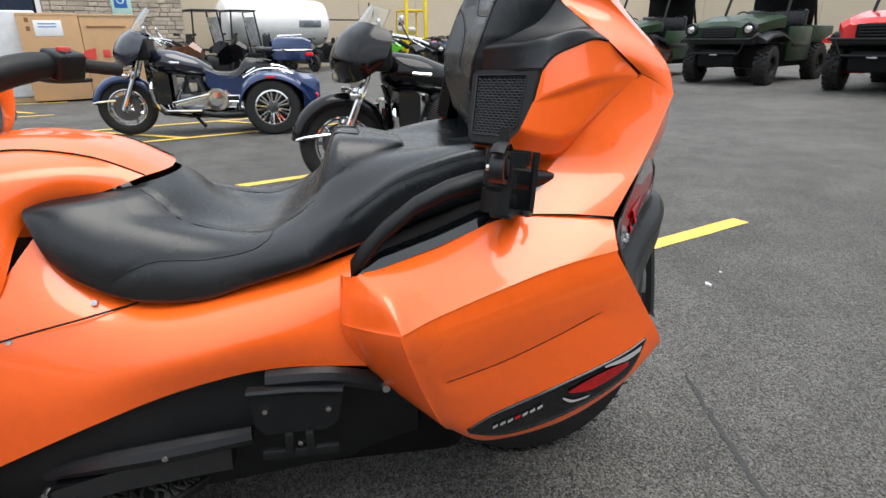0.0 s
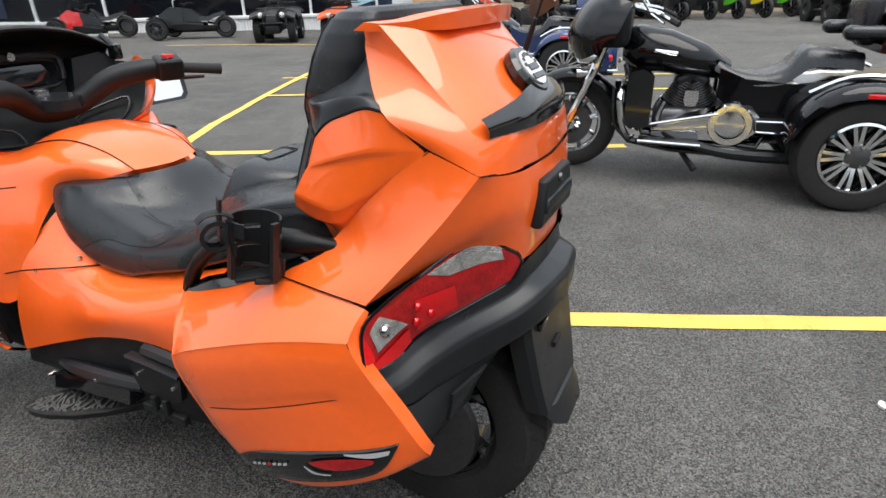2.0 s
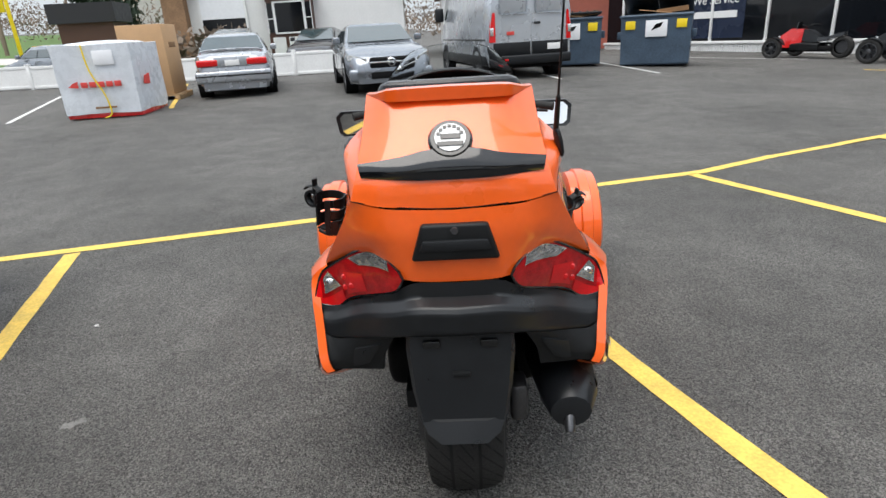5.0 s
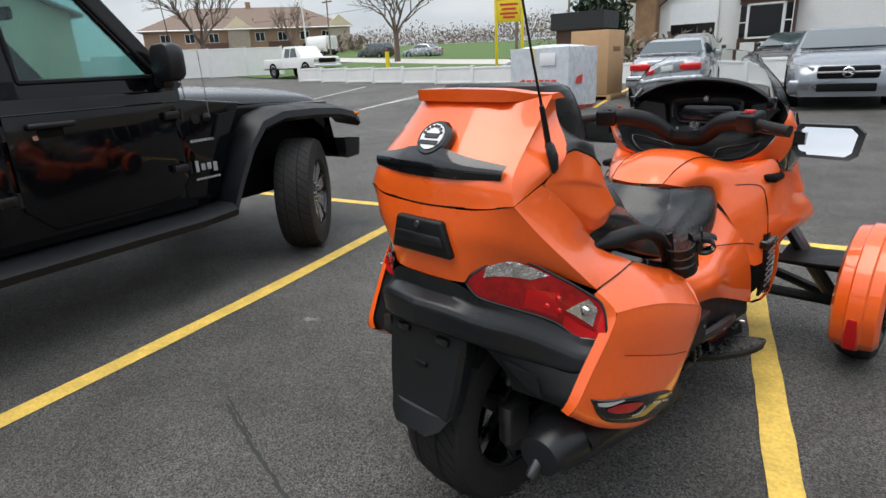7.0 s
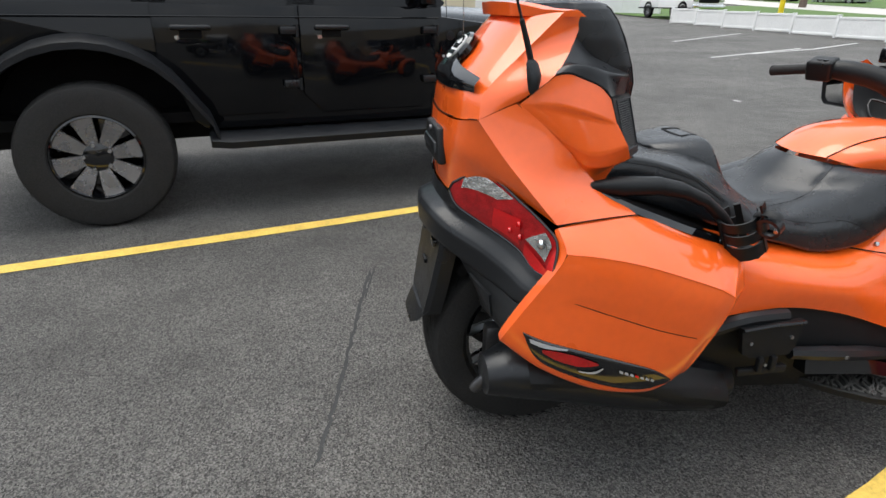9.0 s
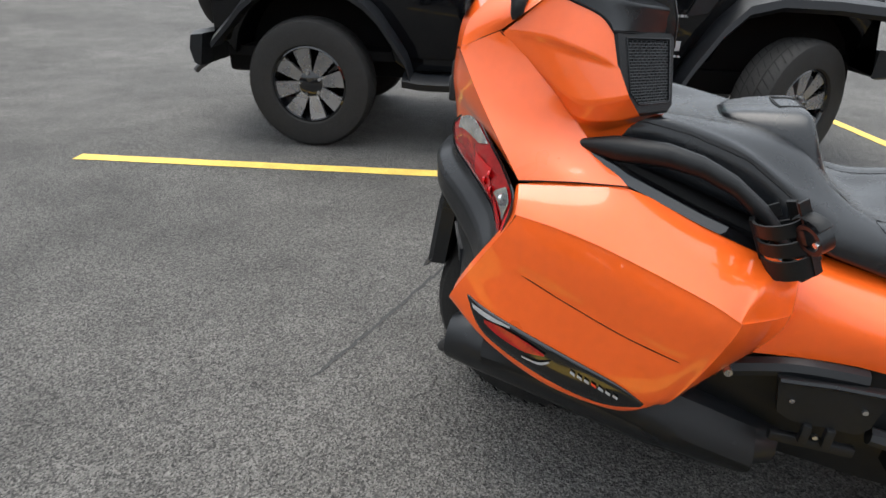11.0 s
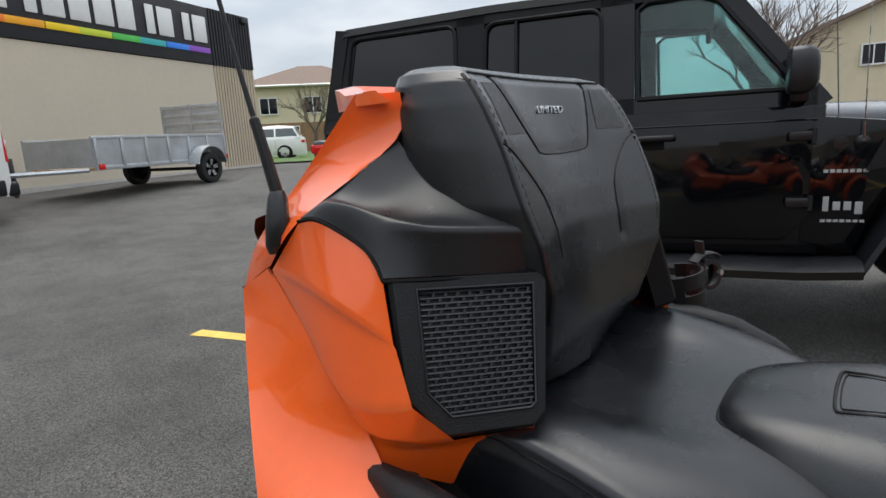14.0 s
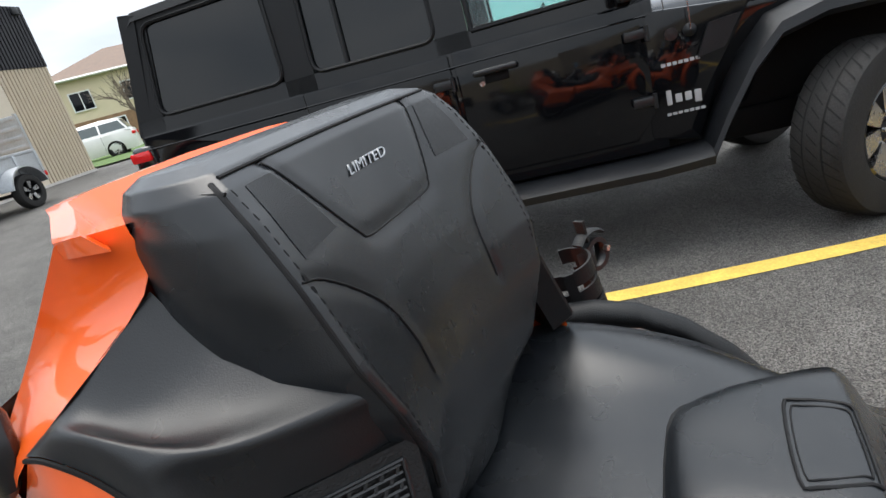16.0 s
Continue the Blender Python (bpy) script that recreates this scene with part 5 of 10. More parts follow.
for s in (-1, 1):
    sp = loft([[(s * x, y + d, z) for x, y, z in ((0.165, 1.275, 0.955), (0.255, 1.25, 0.985), (0.305, 1.222, 1.045), (0.270, 1.25, 1.075), (0.19, 1.285, 1.060))] for d in (-0.012, 0.03)])
    part("dash_grille", sp, M_satin, dash)
    part("bowl_pocket", tube([(s * 0.10, 1.135, 0.845), (s * 0.22, 1.125, 0.866), (s * 0.275, 1.150, 0.925), (s * 0.20, 1.20, 0.905), (s * 0.10, 1.195, 0.880), (s * 0.10, 1.135, 0.845)], 0.005, 6, 3), M_satin, dash)
part("display_frame", tube([(-0.12, 1.288, 0.98), (0.12, 1.288, 0.98), (0.14, 1.286, 1.02), (0.11, 1.288, 1.065), (-0.11, 1.288, 1.065), (-0.14, 1.286, 1.02), (-0.12, 1.288, 0.98)], 0.007, 8, 4), M_matte, dash)
part("dash_dial", lathe([(0.0, 1.266), (0.012, 1.266), (0.014, 1.28)], 1, 18, (0, 0, 1.085)), M_bolt, dash)
both("dash_side", grid([[(0.335, 1.14, 1.0), (0.345, 1.22, 1.035), (0.345, 1.34, 1.03)], [(0.36, 1.16, 0.92), (0.375, 1.28, 0.90), (0.36, 1.42, 0.88)], [(0.335, 1.14, 0.84), (0.36, 1.26, 0.80), (0.34, 1.45, 0.78)]], 3, 3), M_gloss)
both("cowl_intake", box((0.305, 1.055, 0.785), (0.378, 1.16, 0.815), 0.012), M_dark)
ws = grid([[(-0.335, 1.28, 1.04), (-0.2, 1.40, 1.05), (0, 1.45, 1.06), (0.2, 1.40, 1.05), (0.335, 1.28, 1.04)], [(-0.31, 1.22, 1.14), (-0.2, 1.34, 1.17), (0, 1.39, 1.18), (0.2, 1.34, 1.17), (0.31, 1.22, 1.14)], [(-0.24, 1.20, 1.225), (-0.17, 1.28, 1.27), (0, 1.33, 1.29), (0.17, 1.28, 1.27), (0.24, 1.20, 1.225)]], 5, 4, 0.004)
wsc = part("windscreen", ws, M_wind, bike, "clear short windscreen")
wsc.visible_shadow = False
for s in (-1, 1):
    part("screen_bracket", join(box((s * 0.29 - 0.015, 1.16, 1.05), (s * 0.29 + 0.015, 1.20, 1.10), 0.006), tube([(s * 0.29, 1.18, 1.09), (s * 0.27, 1.21, 1.13)], 0.01, 8)), M_gloss, bike)

# handlebar, switches and mirrors
bar = part("handlebar", join(tube([(-0.305, 0.93, 1.028), (-0.24, 0.975, 1.030), (-0.15, 1.045, 1.005), (-0.065, 1.10, 0.945), (0, 1.11, 0.935), (0.065, 1.10, 0.945), (0.15, 1.045, 1.005), (0.24, 0.975, 1.030), (0.305, 0.93, 1.028)], [0.024, 0.034, 0.036, 0.034, 0.036, 0.034, 0.036, 0.034, 0.024], 14, 5)), M_matte, bike, "black handlebar")
part("bar_clamp", loft([[(-w, y, z), (w, y, z), (w * 0.9, y, z + 0.03), (-w * 0.9, y, z + 0.03)] for y, w, z in ((1.03, 0.030, 0.940), (1.07, 0.070, 0.944), (1.12, 0.072, 0.948), (1.17, 0.045, 0.948), (1.20, 0.030, 0.945))]), M_satin, bar, smooth=30)
part("key_switch", lathe([(0.0, 0.016), (0.014, 0.016), (0.022, 0.012), (0.022, 0.0)], 2, 20, (0, 1.165, 0.978)), M_bolt, bar)
for s in (-1, 1):
    part("clamp_bolt", lathe([(0.0, 0.008), (0.007, 0.008), (0.007, 0)], 2, 10, (s * 0.040, 1.085, 0.974)), M_bolt, bar)
    part("grip", tube([(s * 0.30, 0.935, 1.03), (s * 0.33, 0.91, 1.027), (s * 0.43, 0.868, 1.013), (s * 0.445, 0.862, 1.011)], [0.017, 0.0165, 0.0175, 0.019], 12), M_rubber, bar)
    part("switch_block", moved(box((-0.042, -0.034, -0.036), (0.042, 0.034, 0.034), 0.011, 3), Matrix.Translation((s * 0.295, 0.935, 1.032)) @ Euler((0.3, 0, s * -0.4)).to_matrix().to_4x4()), M_matte, bar)
    for k in range(4):
        part("switch_button", moved(box((-0.007, -0.006, -0.004), (0.007, 0.006, 0.006), 0.002), Matrix.Translation((s * (0.27 + 0.022 * (k % 2)), 0.918 - 0.004 * k, 1.058 - 0.012 * (k // 2)))), M_gloss, bar)
part("kill_switch", moved(box((-0.016, -0.012, -0.01), (0.016, 0.012, 0.012), 0.003), Matrix.Translation((0.292, 0.925, 1.062))), M_redpaint, bar)
part("brake_lever", tube([(0.28, 0.99, 1.0), (0.34, 0.975, 0.99), (0.43, 0.93, 0.985)], [0.008, 0.008, 0.006], 8, 3), M_satin, bar)


def bike_mirror(s):
    tip = 0.28 if s > 0 else -0.10
    cx, cy, cz = s * 0.488, 1.235, 0.932
    out = [(-0.118, 0.045), (-0.10, 0.066), (0.085, 0.062), (0.115, 0.035), (0.105, -0.05), (0.08, -0.068), (-0.09, -0.062), (-0.115, -0.03)]
    rings = []
    for f, d in ((0.6, 0.07), (0.95, 0.045), (1.0, 0.0), (0.97, -0.014), (0.78, -0.010)):
        rings.append([(cx + s * x * f, cy + d + 0.12 * x + tip * z * f, cz + z * f) for x, z in out])
    mm = part("mirror", loft(rings), M_satin, bike, "black wing mirror", smooth=50)
    part("mirror_glass", facets([(cx + s * x * 0.80, cy - 0.0115 + 0.12 * x + tip * z * 0.80, cz + z * 0.80) for x, z in out], [tuple(range(8))]), M_mirror, mm, smooth=0)
    part("mirror_arm", loft([[(s * 0.345, 1.16, 0.93), (s * 0.345, 1.22, 0.93), (s * 0.345, 1.22, 0.985), (s * 0.345, 1.16, 0.985)], [(s * 0.42, 1.19, 0.925), (s * 0.42, 1.24, 0.925), (s * 0.42, 1.24, 0.965), (s * 0.42, 1.19, 0.965)]]), M_gloss, mm)


bike_mirror(1)
bike_mirror(-1)
both("mirror_deflector", grid([[(0.345, 1.20, 0.91), (0.42, 1.24, 0.92)], [(0.34, 1.22, 0.80), (0.375, 1.26, 0.82)]], 3, 3, 0.004), M_wind)

# nose, vents, headlights
both("nose_panel", grid([[(0.386, 1.15, 0.67), (0.38, 1.32, 0.70), (0.37, 1.46, 0.69), (0.25, 1.68, 0.66), (0.0, 1.76, 0.64)], [(0.388, 1.15, 0.58), (0.43, 1.36, 0.60), (0.42, 1.52, 0.58), (0.28, 1.74, 0.55), (0.0, 1.82, 0.53)], [(0.386, 1.15, 0.49), (0.36, 1.36, 0.50), (0.34, 1.52, 0.46), (0.24, 1.70, 0.42), (0.0, 1.76, 0.40)]], 4, 4), M_orange, "", smooth=60)
both("bonnet", grid([[(0.285, 1.09, 0.855), (0.386, 1.15, 0.67)], [(0.34, 1.35, 0.86), (0.38, 1.32, 0.70)], [(0.30, 1.50, 0.82), (0.37, 1.46, 0.69)], [(0.0, 1.62, 0.80), (0.0, 1.76, 0.64)]], 4, 4), M_orange, "", smooth=60)
both("head_lamp", grid([[(0.30, 1.46, 0.70), (0.365, 1.42, 0.69)], [(0.33, 1.56, 0.66), (0.40, 1.46, 0.66)], [(0.32, 1.58, 0.61), (0.40, 1.50, 0.62)]], 4, 4, 0.02), M_clear)
vent_r, vent_l = both("side_vent", loft([[(0.355, 1.02, 0.585), (0.372, 1.02, 0.585), (0.378, 1.10, 0.59), (0.36, 1.10, 0.59)], [(0.362, 1.04, 0.40), (0.376, 1.04, 0.40), (0.384, 1.12, 0.41), (0.366, 1.12, 0.41)], [(0.36, 1.045, 0.315), (0.37, 1.045, 0.315), (0.372, 1.11, 0.325), (0.362, 1.11, 0.325)]]), M_matte)
mesh_bm = bmesh.new()
for k in range(10):
    z0 = 0.34 + k * 0.024
    tube([(0.384, 1.035, z0), (0.388, 1.075, z0 + 0.012), (0.388, 1.115, z0)], 0.003, 4, bm=mesh_bm)
    tube([(0.384, 1.035, z0), (0.388, 1.075, z0 - 0.012), (0.388, 1.115, z0)], 0.003, 4, bm=mesh_bm)
ml = mirror(mesh_bm)
part("vent_mesh", mesh_bm, M_gloss, vent_r)
part("vent_mesh", ml, M_gloss, vent_l)
both("vent_cap", box((0.345, 1.005, 0.525), (0.395, 1.125, 0.565), 0.014, 3), M_gloss)
both("vent_frame", loft([[Vector(p), Vector(p) + V(0.012, 0, 0), Vector(p) + V(0.012, 0.012, 0), Vector(p) + V(0, 0.012, 0)] for p in ((0.36, 1.12, 0.59), (0.385, 1.135, 0.50), (0.385, 1.14, 0.40), (0.375, 1.12, 0.315), (0.372, 1.04, 0.305), (0.355, 0.985, 0.305))]), M_orange)

# front wheels with fenders
for s in (1, -1):
    c = V(s * 0.684, 1.45, 0.266)
    fw = part("front_wheel", moved(wheel_tyre(0.266, 0.145, 0.185), Matrix.Translation(c)), M_rubber, bike)
    part("tread_pattern", moved(tread(0.266, 0.145, 40, slant=0.7), Matrix.Translation(c)), M_groove, fw)
    part("rim", moved(lathe([(0.187, -0.07), (0.17, -0.06), (0.165, 0.0), (0.17, 0.06), (0.187, 0.07)], 0, 36), Matrix.Translation(c)), M_gloss, fw)
    part("hub", moved(lathe([(0.0, s * 0.06), (0.05, s * 0.055), (0.165, s * 0.05), (0.165, s * 0.02), (0.0, s * 0.02)], 0, 24), Matrix.Translation(c)), M_steel, fw)
    secs = []
    for a in range(40, 216, 8):
        t = radians(a)
        rr = 0.286 + (0.006 if a < 190 else 0.0)
        row = []
        for w, dr in ((-0.084, -0.06), (-0.087, -0.025), (-0.072, 0.004), (-0.032, 0.010), (-0.025, 0.020), (0.025, 0.020), (0.032, 0.010), (0.072, 0.004), (0.087, -0.025), (0.084, -0.06)):
            row.append(c + V(w, (rr + dr) * math.cos(t), (rr + dr) * math.sin(t)))
        secs.append(row)
    part("front_fender", loft(secs, closed=False), M_orange, bike, "orange front fender", smooth=40, thick=0.008)
    t0, t1 = radians(180), radians(206)
    part("fender_reflector", loft([[c + V(w, (0.310 + d) * math.cos(t), (0.310 + d) * math.sin(t)) for w, d in ((-0.022 * k, 0), (0.022 * k, 0), (0.022 * k, 0.006), (-0.022 * k, 0.006))] for t, k in ((t0, 0.7), ((t0 + t1) / 2, 1.0), (t1, 0.9))]), M_red, bike)
    part("upper_arm", tube([(s * 0.34, 1.34, 0.40), (s * 0.60, 1.43, 0.37)], 0.022, 8), M_matte, bike)
    part("lower_arm", tube([(s * 0.30, 1.30, 0.26), (s * 0.60, 1.45, 0.21)], 0.024, 8), M_matte, bike)
    part("lower_arm", tube([(s * 0.30, 1.55, 0.26), (s * 0.60, 1.47, 0.21)], 0.024, 8), M_matte, bike)
    part("shock", tube([(s * 0.36, 1.42, 0.52), (s * 0.55, 1.45, 0.24)], 0.03, 10), M_steel, bike)
    part("mud_guard", facets([(s * 0.36, 1.28, 0.41), (s * 0.60, 1.30, 0.42), (s * 0.60, 1.45, 0.44), (s * 0.36, 1.45, 0.44)], [(0, 1, 2, 3)]), M_matte, bike, thick=0.01)

# lower black body, footboards and pegs
both("lower_body", grid([[(0.328, 0.12, 0.44), (0.328, 0.40, 0.485), (0.33, 0.58, 0.456), (0.332, 0.76, 0.392), (0.335, 1.02, 0.295)], [(0.30, 0.12, 0.33), (0.325, 0.40, 0.33), (0.34, 0.60, 0.32), (0.34, 0.78, 0.29), (0.33, 1.05, 0.23)], [(0.25, 0.12, 0.20), (0.28, 0.40, 0.19), (0.30, 0.60, 0.185), (0.30, 0.78, 0.185), (0.29, 1.08, 0.19)]], 4, 4), M_matte, "matte black lower body")
part("belly", box((-0.27, 0.0, 0.16), (0.27, 1.35, 0.34), 0.05, 3), M_dark, bike)
part("core", box((-0.24, 0.02, 0.34), (0.24, 1.0, 0.62), 0.05, 2), M_dark, bike)
part("front_core", box((-0.30, 1.0, 0.22), (0.30, 1.5, 0.60), 0.06, 2), M_dark, bike)


M_footgrey = mat("scuffed_grey_rubber", (0.075, 0.074, 0.070), 0.7, 0, 0.4, 30)


def footboard(s):
    a, b = V(0.458, 0.866, 0.212), V(0.235, 0.545, 0.212)
    d = (b - a).normalized()
    w = V(-d.y, d.x, 0)
    prof = [(0.0, 0.004), (0.05, 0.022), (0.18, 0.046), (0.38, 0.062), (0.6, 0.062), (0.8, 0.048), (0.93, 0.026), (1.0, 0.006)]
    secs = []
    for t, h in prof:
        c = a.lerp(b, t)
        secs.append([V(s * q.x, q.y, q.z) for q in [c + w * h * k / 4 + V(0, 0, 0.002 * (k % 2)) for k in range(-4, 5)] + [c + w * h * k / 4 * 0.9 - V(0, 0, 0.022) for k in range(4, -5, -1)]])
    fb = part("footboard", loft(secs), M_rubber, bike, "black rubber footboard with moulded ridges", smooth=50)
    rn = random.Random(12)
    for k in range(40):
        t = 0.05 + 0.90 * k / 39
        h = min(0.056, 0.065 * math.sin(math.pi * (0.05 + 0.9 * t)))
        c = a.lerp(b, t) + V(0, 0, 0.004)
        pts = [c + w * h * q + d * rn.uniform(-0.012, 0.012) for q in (-0.9, -0.5, -0.1, 0.3, 0.6, 0.9)]
        part("tread_ridge", tube([V(s * q.x, q.y, q.z) for q in pts], 0.0032, 5, 3), M_footgrey, fb)
    rim_p = [a.lerp(b, t) + w * h * 1.02 + V(0, 0, 0.002) for t, h in prof] + [a.lerp(b, t) - w * h * 1.02 + V(0, 0, 0.002) for t, h in reversed(prof)]
    part("footboard_rim", tube([V(s * q.x, q.y, q.z) for q in [*rim_p, rim_p[0]]], 0.005, 6), M_rubber, fb)
    part("foot_arch", tube([(s * 0.335, 0.86, 0.285), (s * 0.36, 0.74, 0.318), (s * 0.365, 0.60, 0.335), (s * 0.355, 0.46, 0.345)], [0.012, 0.02, 0.022, 0.018], 8, 5), M_satin, bike)
    part("heel_guard", loft([[(s * 0.34, y, z - 0.025), (s * 0.385, y, z - 0.02), (s * 0.375, y, z + 0.02), (s * 0.34, y, z + 0.02)] for y, z in ((0.84, 0.255), (0.72, 0.285), (0.55, 0.305), (0.50, 0.31))]), M_gloss, bike)
    for y, z in ((0.845, 0.277), (0.62, 0.332)):
        part("frame_bolt", lathe([(0, s * 0.388), (0.006, s * 0.388), (0.0065, s * 0.37)], 0, 10, (0, y, z)), M_bolt, bike)


def passenger_peg(s):
    p = part("passenger_peg", loft([[(s * x, 0.455, 0.462), (s * x, 0.272, 0.452), (s * x, 0.288, 0.375), (s * x, 0.315, 0.36), (s * x, 0.43, 0.36), (s * x, 0.445, 0.38)] for x in (0.365, 0.382)]), M_matte, bike, "folded black passenger footrest")
    part("peg_lip", tube([(s * 0.384, 0.455, 0.458), (s * 0.386, 0.36, 0.458), (s * 0.384, 0.275, 0.448)], 0.006, 6), M_satin, p)
    for y in (0.345, 0.385):
        part("peg_clip", box((s * 0.385 - 0.008, y - 0.008, 0.318), (s * 0.385 + 0.008, y + 0.008, 0.362), 0.003), M_matte, p)
    part("peg_foot", box((s * 0.375 - 0.012, 0.29, 0.30), (s * 0.375 + 0.006, 0.44, 0.322), 0.004), M_matte, p)
    for y, z in ((0.425, 0.415), (0.305, 0.408), (0.365, 0.335)):
        part("peg_screw", lathe([(0, s * 0.387), (0.005, s * 0.387), (0.0055, s * 0.378)], 0, 10, (0, y, z)), M_bolt, p)
    part("peg_bracket", tube([(s * 0.34, 0.20, 0.43), (s * 0.355, 0.30, 0.465), (s * 0.35, 0.42, 0.465)], 0.02, 8, 4), M_satin, bike)
    part("frame_bolt", lathe([(0, s * 0.37), (0.008, s * 0.37), (0.009, s * 0.35)], 0, 10, (0, 0.19, 0.43)), M_bolt, bike)


for s in (1, -1):
    footboard(s)
    passenger_peg(s)

# exhaust on the right
ex = part("exhaust", loft([[(x + r * math.cos(k * math.tau / 14) * 1.15, y, z + r * math.sin(k * math.tau / 14)) for k in range(14)] for x, y, z, r in
                           ((0.30, -0.40, 0.335, 0.032), (0.30, -0.395, 0.335, 0.05), (0.305, -0.33, 0.35, 0.072), (0.31, -0.15, 0.33, 0.085), (0.31, 0.05, 0.28, 0.085), (0.30, 0.24, 0.235, 0.075), (0.28, 0.33, 0.23, 0.05))]), M_satin, bike, "black exhaust silencer")
part("exhaust_tip", tube([(0.296, -0.385, 0.322), (0.294, -0.412, 0.296), (0.293, -0.420, 0.285)], [0.016, 0.015, 0.013], 12), M_steel, ex)
part("exhaust_shield", grid([[(0.34, -0.30, 0.42), (0.36, -0.1, 0.40), (0.36, 0.1, 0.35), (0.34, 0.28, 0.29)], [(0.395, -0.30, 0.36), (0.41, -0.1, 0.34), (0.41, 0.1, 0.285), (0.385, 0.28, 0.225)], [(0.36, -0.28, 0.29), (0.37, -0.1, 0.25), (0.37, 0.1, 0.205), (0.34, 0.28, 0.165)]], 4, 4), M_matte, ex)
part("brake_caliper", box((0.135, -0.36, 0.28), (0.185, -0.27, 0.40), 0.015), M_steel, bike)

# ---- the black off-road car beside it ----
def road_wheel(parent, c, r, w, rim, spokes=8, side=1, steer=0.0, rim_mat=None, pocket=None, name="wheel", lugs=5, deep=0.03, grooves=44, lod=False, wide=0.62, paired=False):
    """A wheel with tyre, rim, spokes and nuts; side is the way its face looks along x."""
    m = Matrix.Translation(c) @ Matrix.Rotation(radians(steer), 4, "Z")
    wh = part(name, moved(wheel_tyre(r, w, rim, 32 if lod else 56), m), M_rubber, parent)
    if grooves:
        part("tread_pattern", moved(tread(r, w, grooves, slant=0.5, proud=0.002), m), M_groove, wh)
    h = side * w / 2
    part("rim", moved(lathe([(rim + 0.004, h * 0.86), (rim - 0.008, h * 0.9), (rim - 0.018, h * 0.7), (rim - 0.022, -h * 0.2), (0.0, -h * 0.2)], 0, 28 if lod else 40), m), pocket or M_gloss, wh)
    for k in range(spokes):
        a = k * math.tau / spokes + 0.2
        if paired:
            a = (k // 2) * math.tau * 2 / spokes + (0.13 if k % 2 else -0.13)
        t = V(0, math.cos(a), math.sin(a))
        n = V(0, -math.sin(a), math.cos(a))
        f0, f1 = 0.30, 0.97
        w0, w1 = rim * 0.12, rim * (1.9 / spokes) * wide
        if paired:
            w0, w1 = rim * 0.05, rim * 0.05
        x0, x1 = h * 0.62, h * 0.80
        bm = loft([[V(x - side * deep, 0, 0) + t * f * rim - n * ww, V(x, 0, 0) + t * f * rim - n * ww, V(x, 0, 0) + t * f * rim + n * ww, V(x - side * deep, 0, 0) + t * f * rim + n * ww] for f, ww, x in ((f0, w0, x0), (0.6, (w0 + w1) / 2, (x0 + x1) / 2), (f1, w1, x1))])
        part("spoke", moved(bm, m), rim_mat or M_alu, wh)
    part("hub_cap", moved(lathe([(0, h * 0.72), (rim * 0.22, h * 0.70), (rim * 0.34, h * 0.62), (rim * 0.34, h * 0.3)], 0, 20), m), M_steel if paired else pocket or M_gloss, wh)
    for k in range(lugs):
        a = k * math.tau / lugs + 0.5
        q = V(h * 0.66, math.cos(a) * rim * 0.30, math.sin(a) * rim * 0.30)
        part("wheel_nut", moved(tube([q, q + V(side * 0.018, 0, 0)], rim * 0.045, 6), m), M_bolt, wh)
    return wh


M_flare = mat("grained_fender_plastic", (0.009, 0.010, 0.012), 0.45, 0, 0.2, 10, 0.2, 300, spec=0.35)
M_badge = mat("pale_badge_metal", (0.36, 0.37, 0.38), 0.4, 0.0, 0.1, 20)
M_rimgrey = mat("machined_grey_alloy", (0.34, 0.34, 0.35), 0.30, 0.9, 0.15, 12)
suv = thing("off_road_car", pose(-2.81, -2.25, 0, 0, 0, 13), "black four-door off-road car parked beside a yellow line", "car")


def arch(cy, cz, r, a0, a1, n=10):
    return [(cy + r * math.cos(radians(a0 + (a1 - a0) * k / n)), cz + r * math.sin(radians(a0 + (a1 - a0) * k / n))) for k in range(n + 1)]


tub = [(-0.65, 0.66), (-0.66, 0.9), (-0.635, 1.225), (2.14, 1.215), (2.14, 0.50), (0.60, 0.50), *arch(0.0, 0.48, 0.53, 8, 172), (-0.56, 0.62)]
body = part("body", prism(tub, 0, -0.775, 0.775, 0.02, 2), M_blackpaint, suv, "glossy black body", smooth=30)
part("nose", prism([(2.14, 0.55), (2.14, 1.10), (3.46, 1.04), (3.50, 0.72), (3.40, 0.66), *arch(3.008, 0.50, 0.50, 15, 165)], 0, -0.70, 0.70, 0.02, 2), M_blackpaint, suv, smooth=30)
# hood base colour is paler than the body: sky reflection put into the paint
hood = grid([[(-0.72, 2.10, 1.10), (-0.66, 2.08, 1.185), (-0.3, 2.06, 1.225), (0.3, 2.06, 1.225), (0.66, 2.08, 1.185), (0.72, 2.10, 1.10)],
             [(-0.68, 2.7, 1.08), (-0.62, 2.7, 1.15), (-0.3, 2.7, 1.20), (0.3, 2.7, 1.20), (0.62, 2.7, 1.15), (0.68, 2.7, 1.08)],
             [(-0.62, 3.35, 1.04), (-0.56, 3.36, 1.09), (-0.28, 3.38, 1.13), (0.28, 3.38, 1.13), (0.56, 3.36, 1.09), (0.62, 3.35, 1.04)],
             [(-0.62, 3.44, 0.98), (-0.56, 3.46, 1.02), (-0.28, 3.48, 1.05), (0.28, 3.48, 1.05), (0.56, 3.46, 1.02), (0.62, 3.44, 0.98)]], 4, 4)
part("hood", hood, mat("sky_paled_black_paint", (0.02, 0.024, 0.03), 0.30, 0.2, 0.15, 6, coat=0.7), suv, "black hood with sky reflection in its colour")
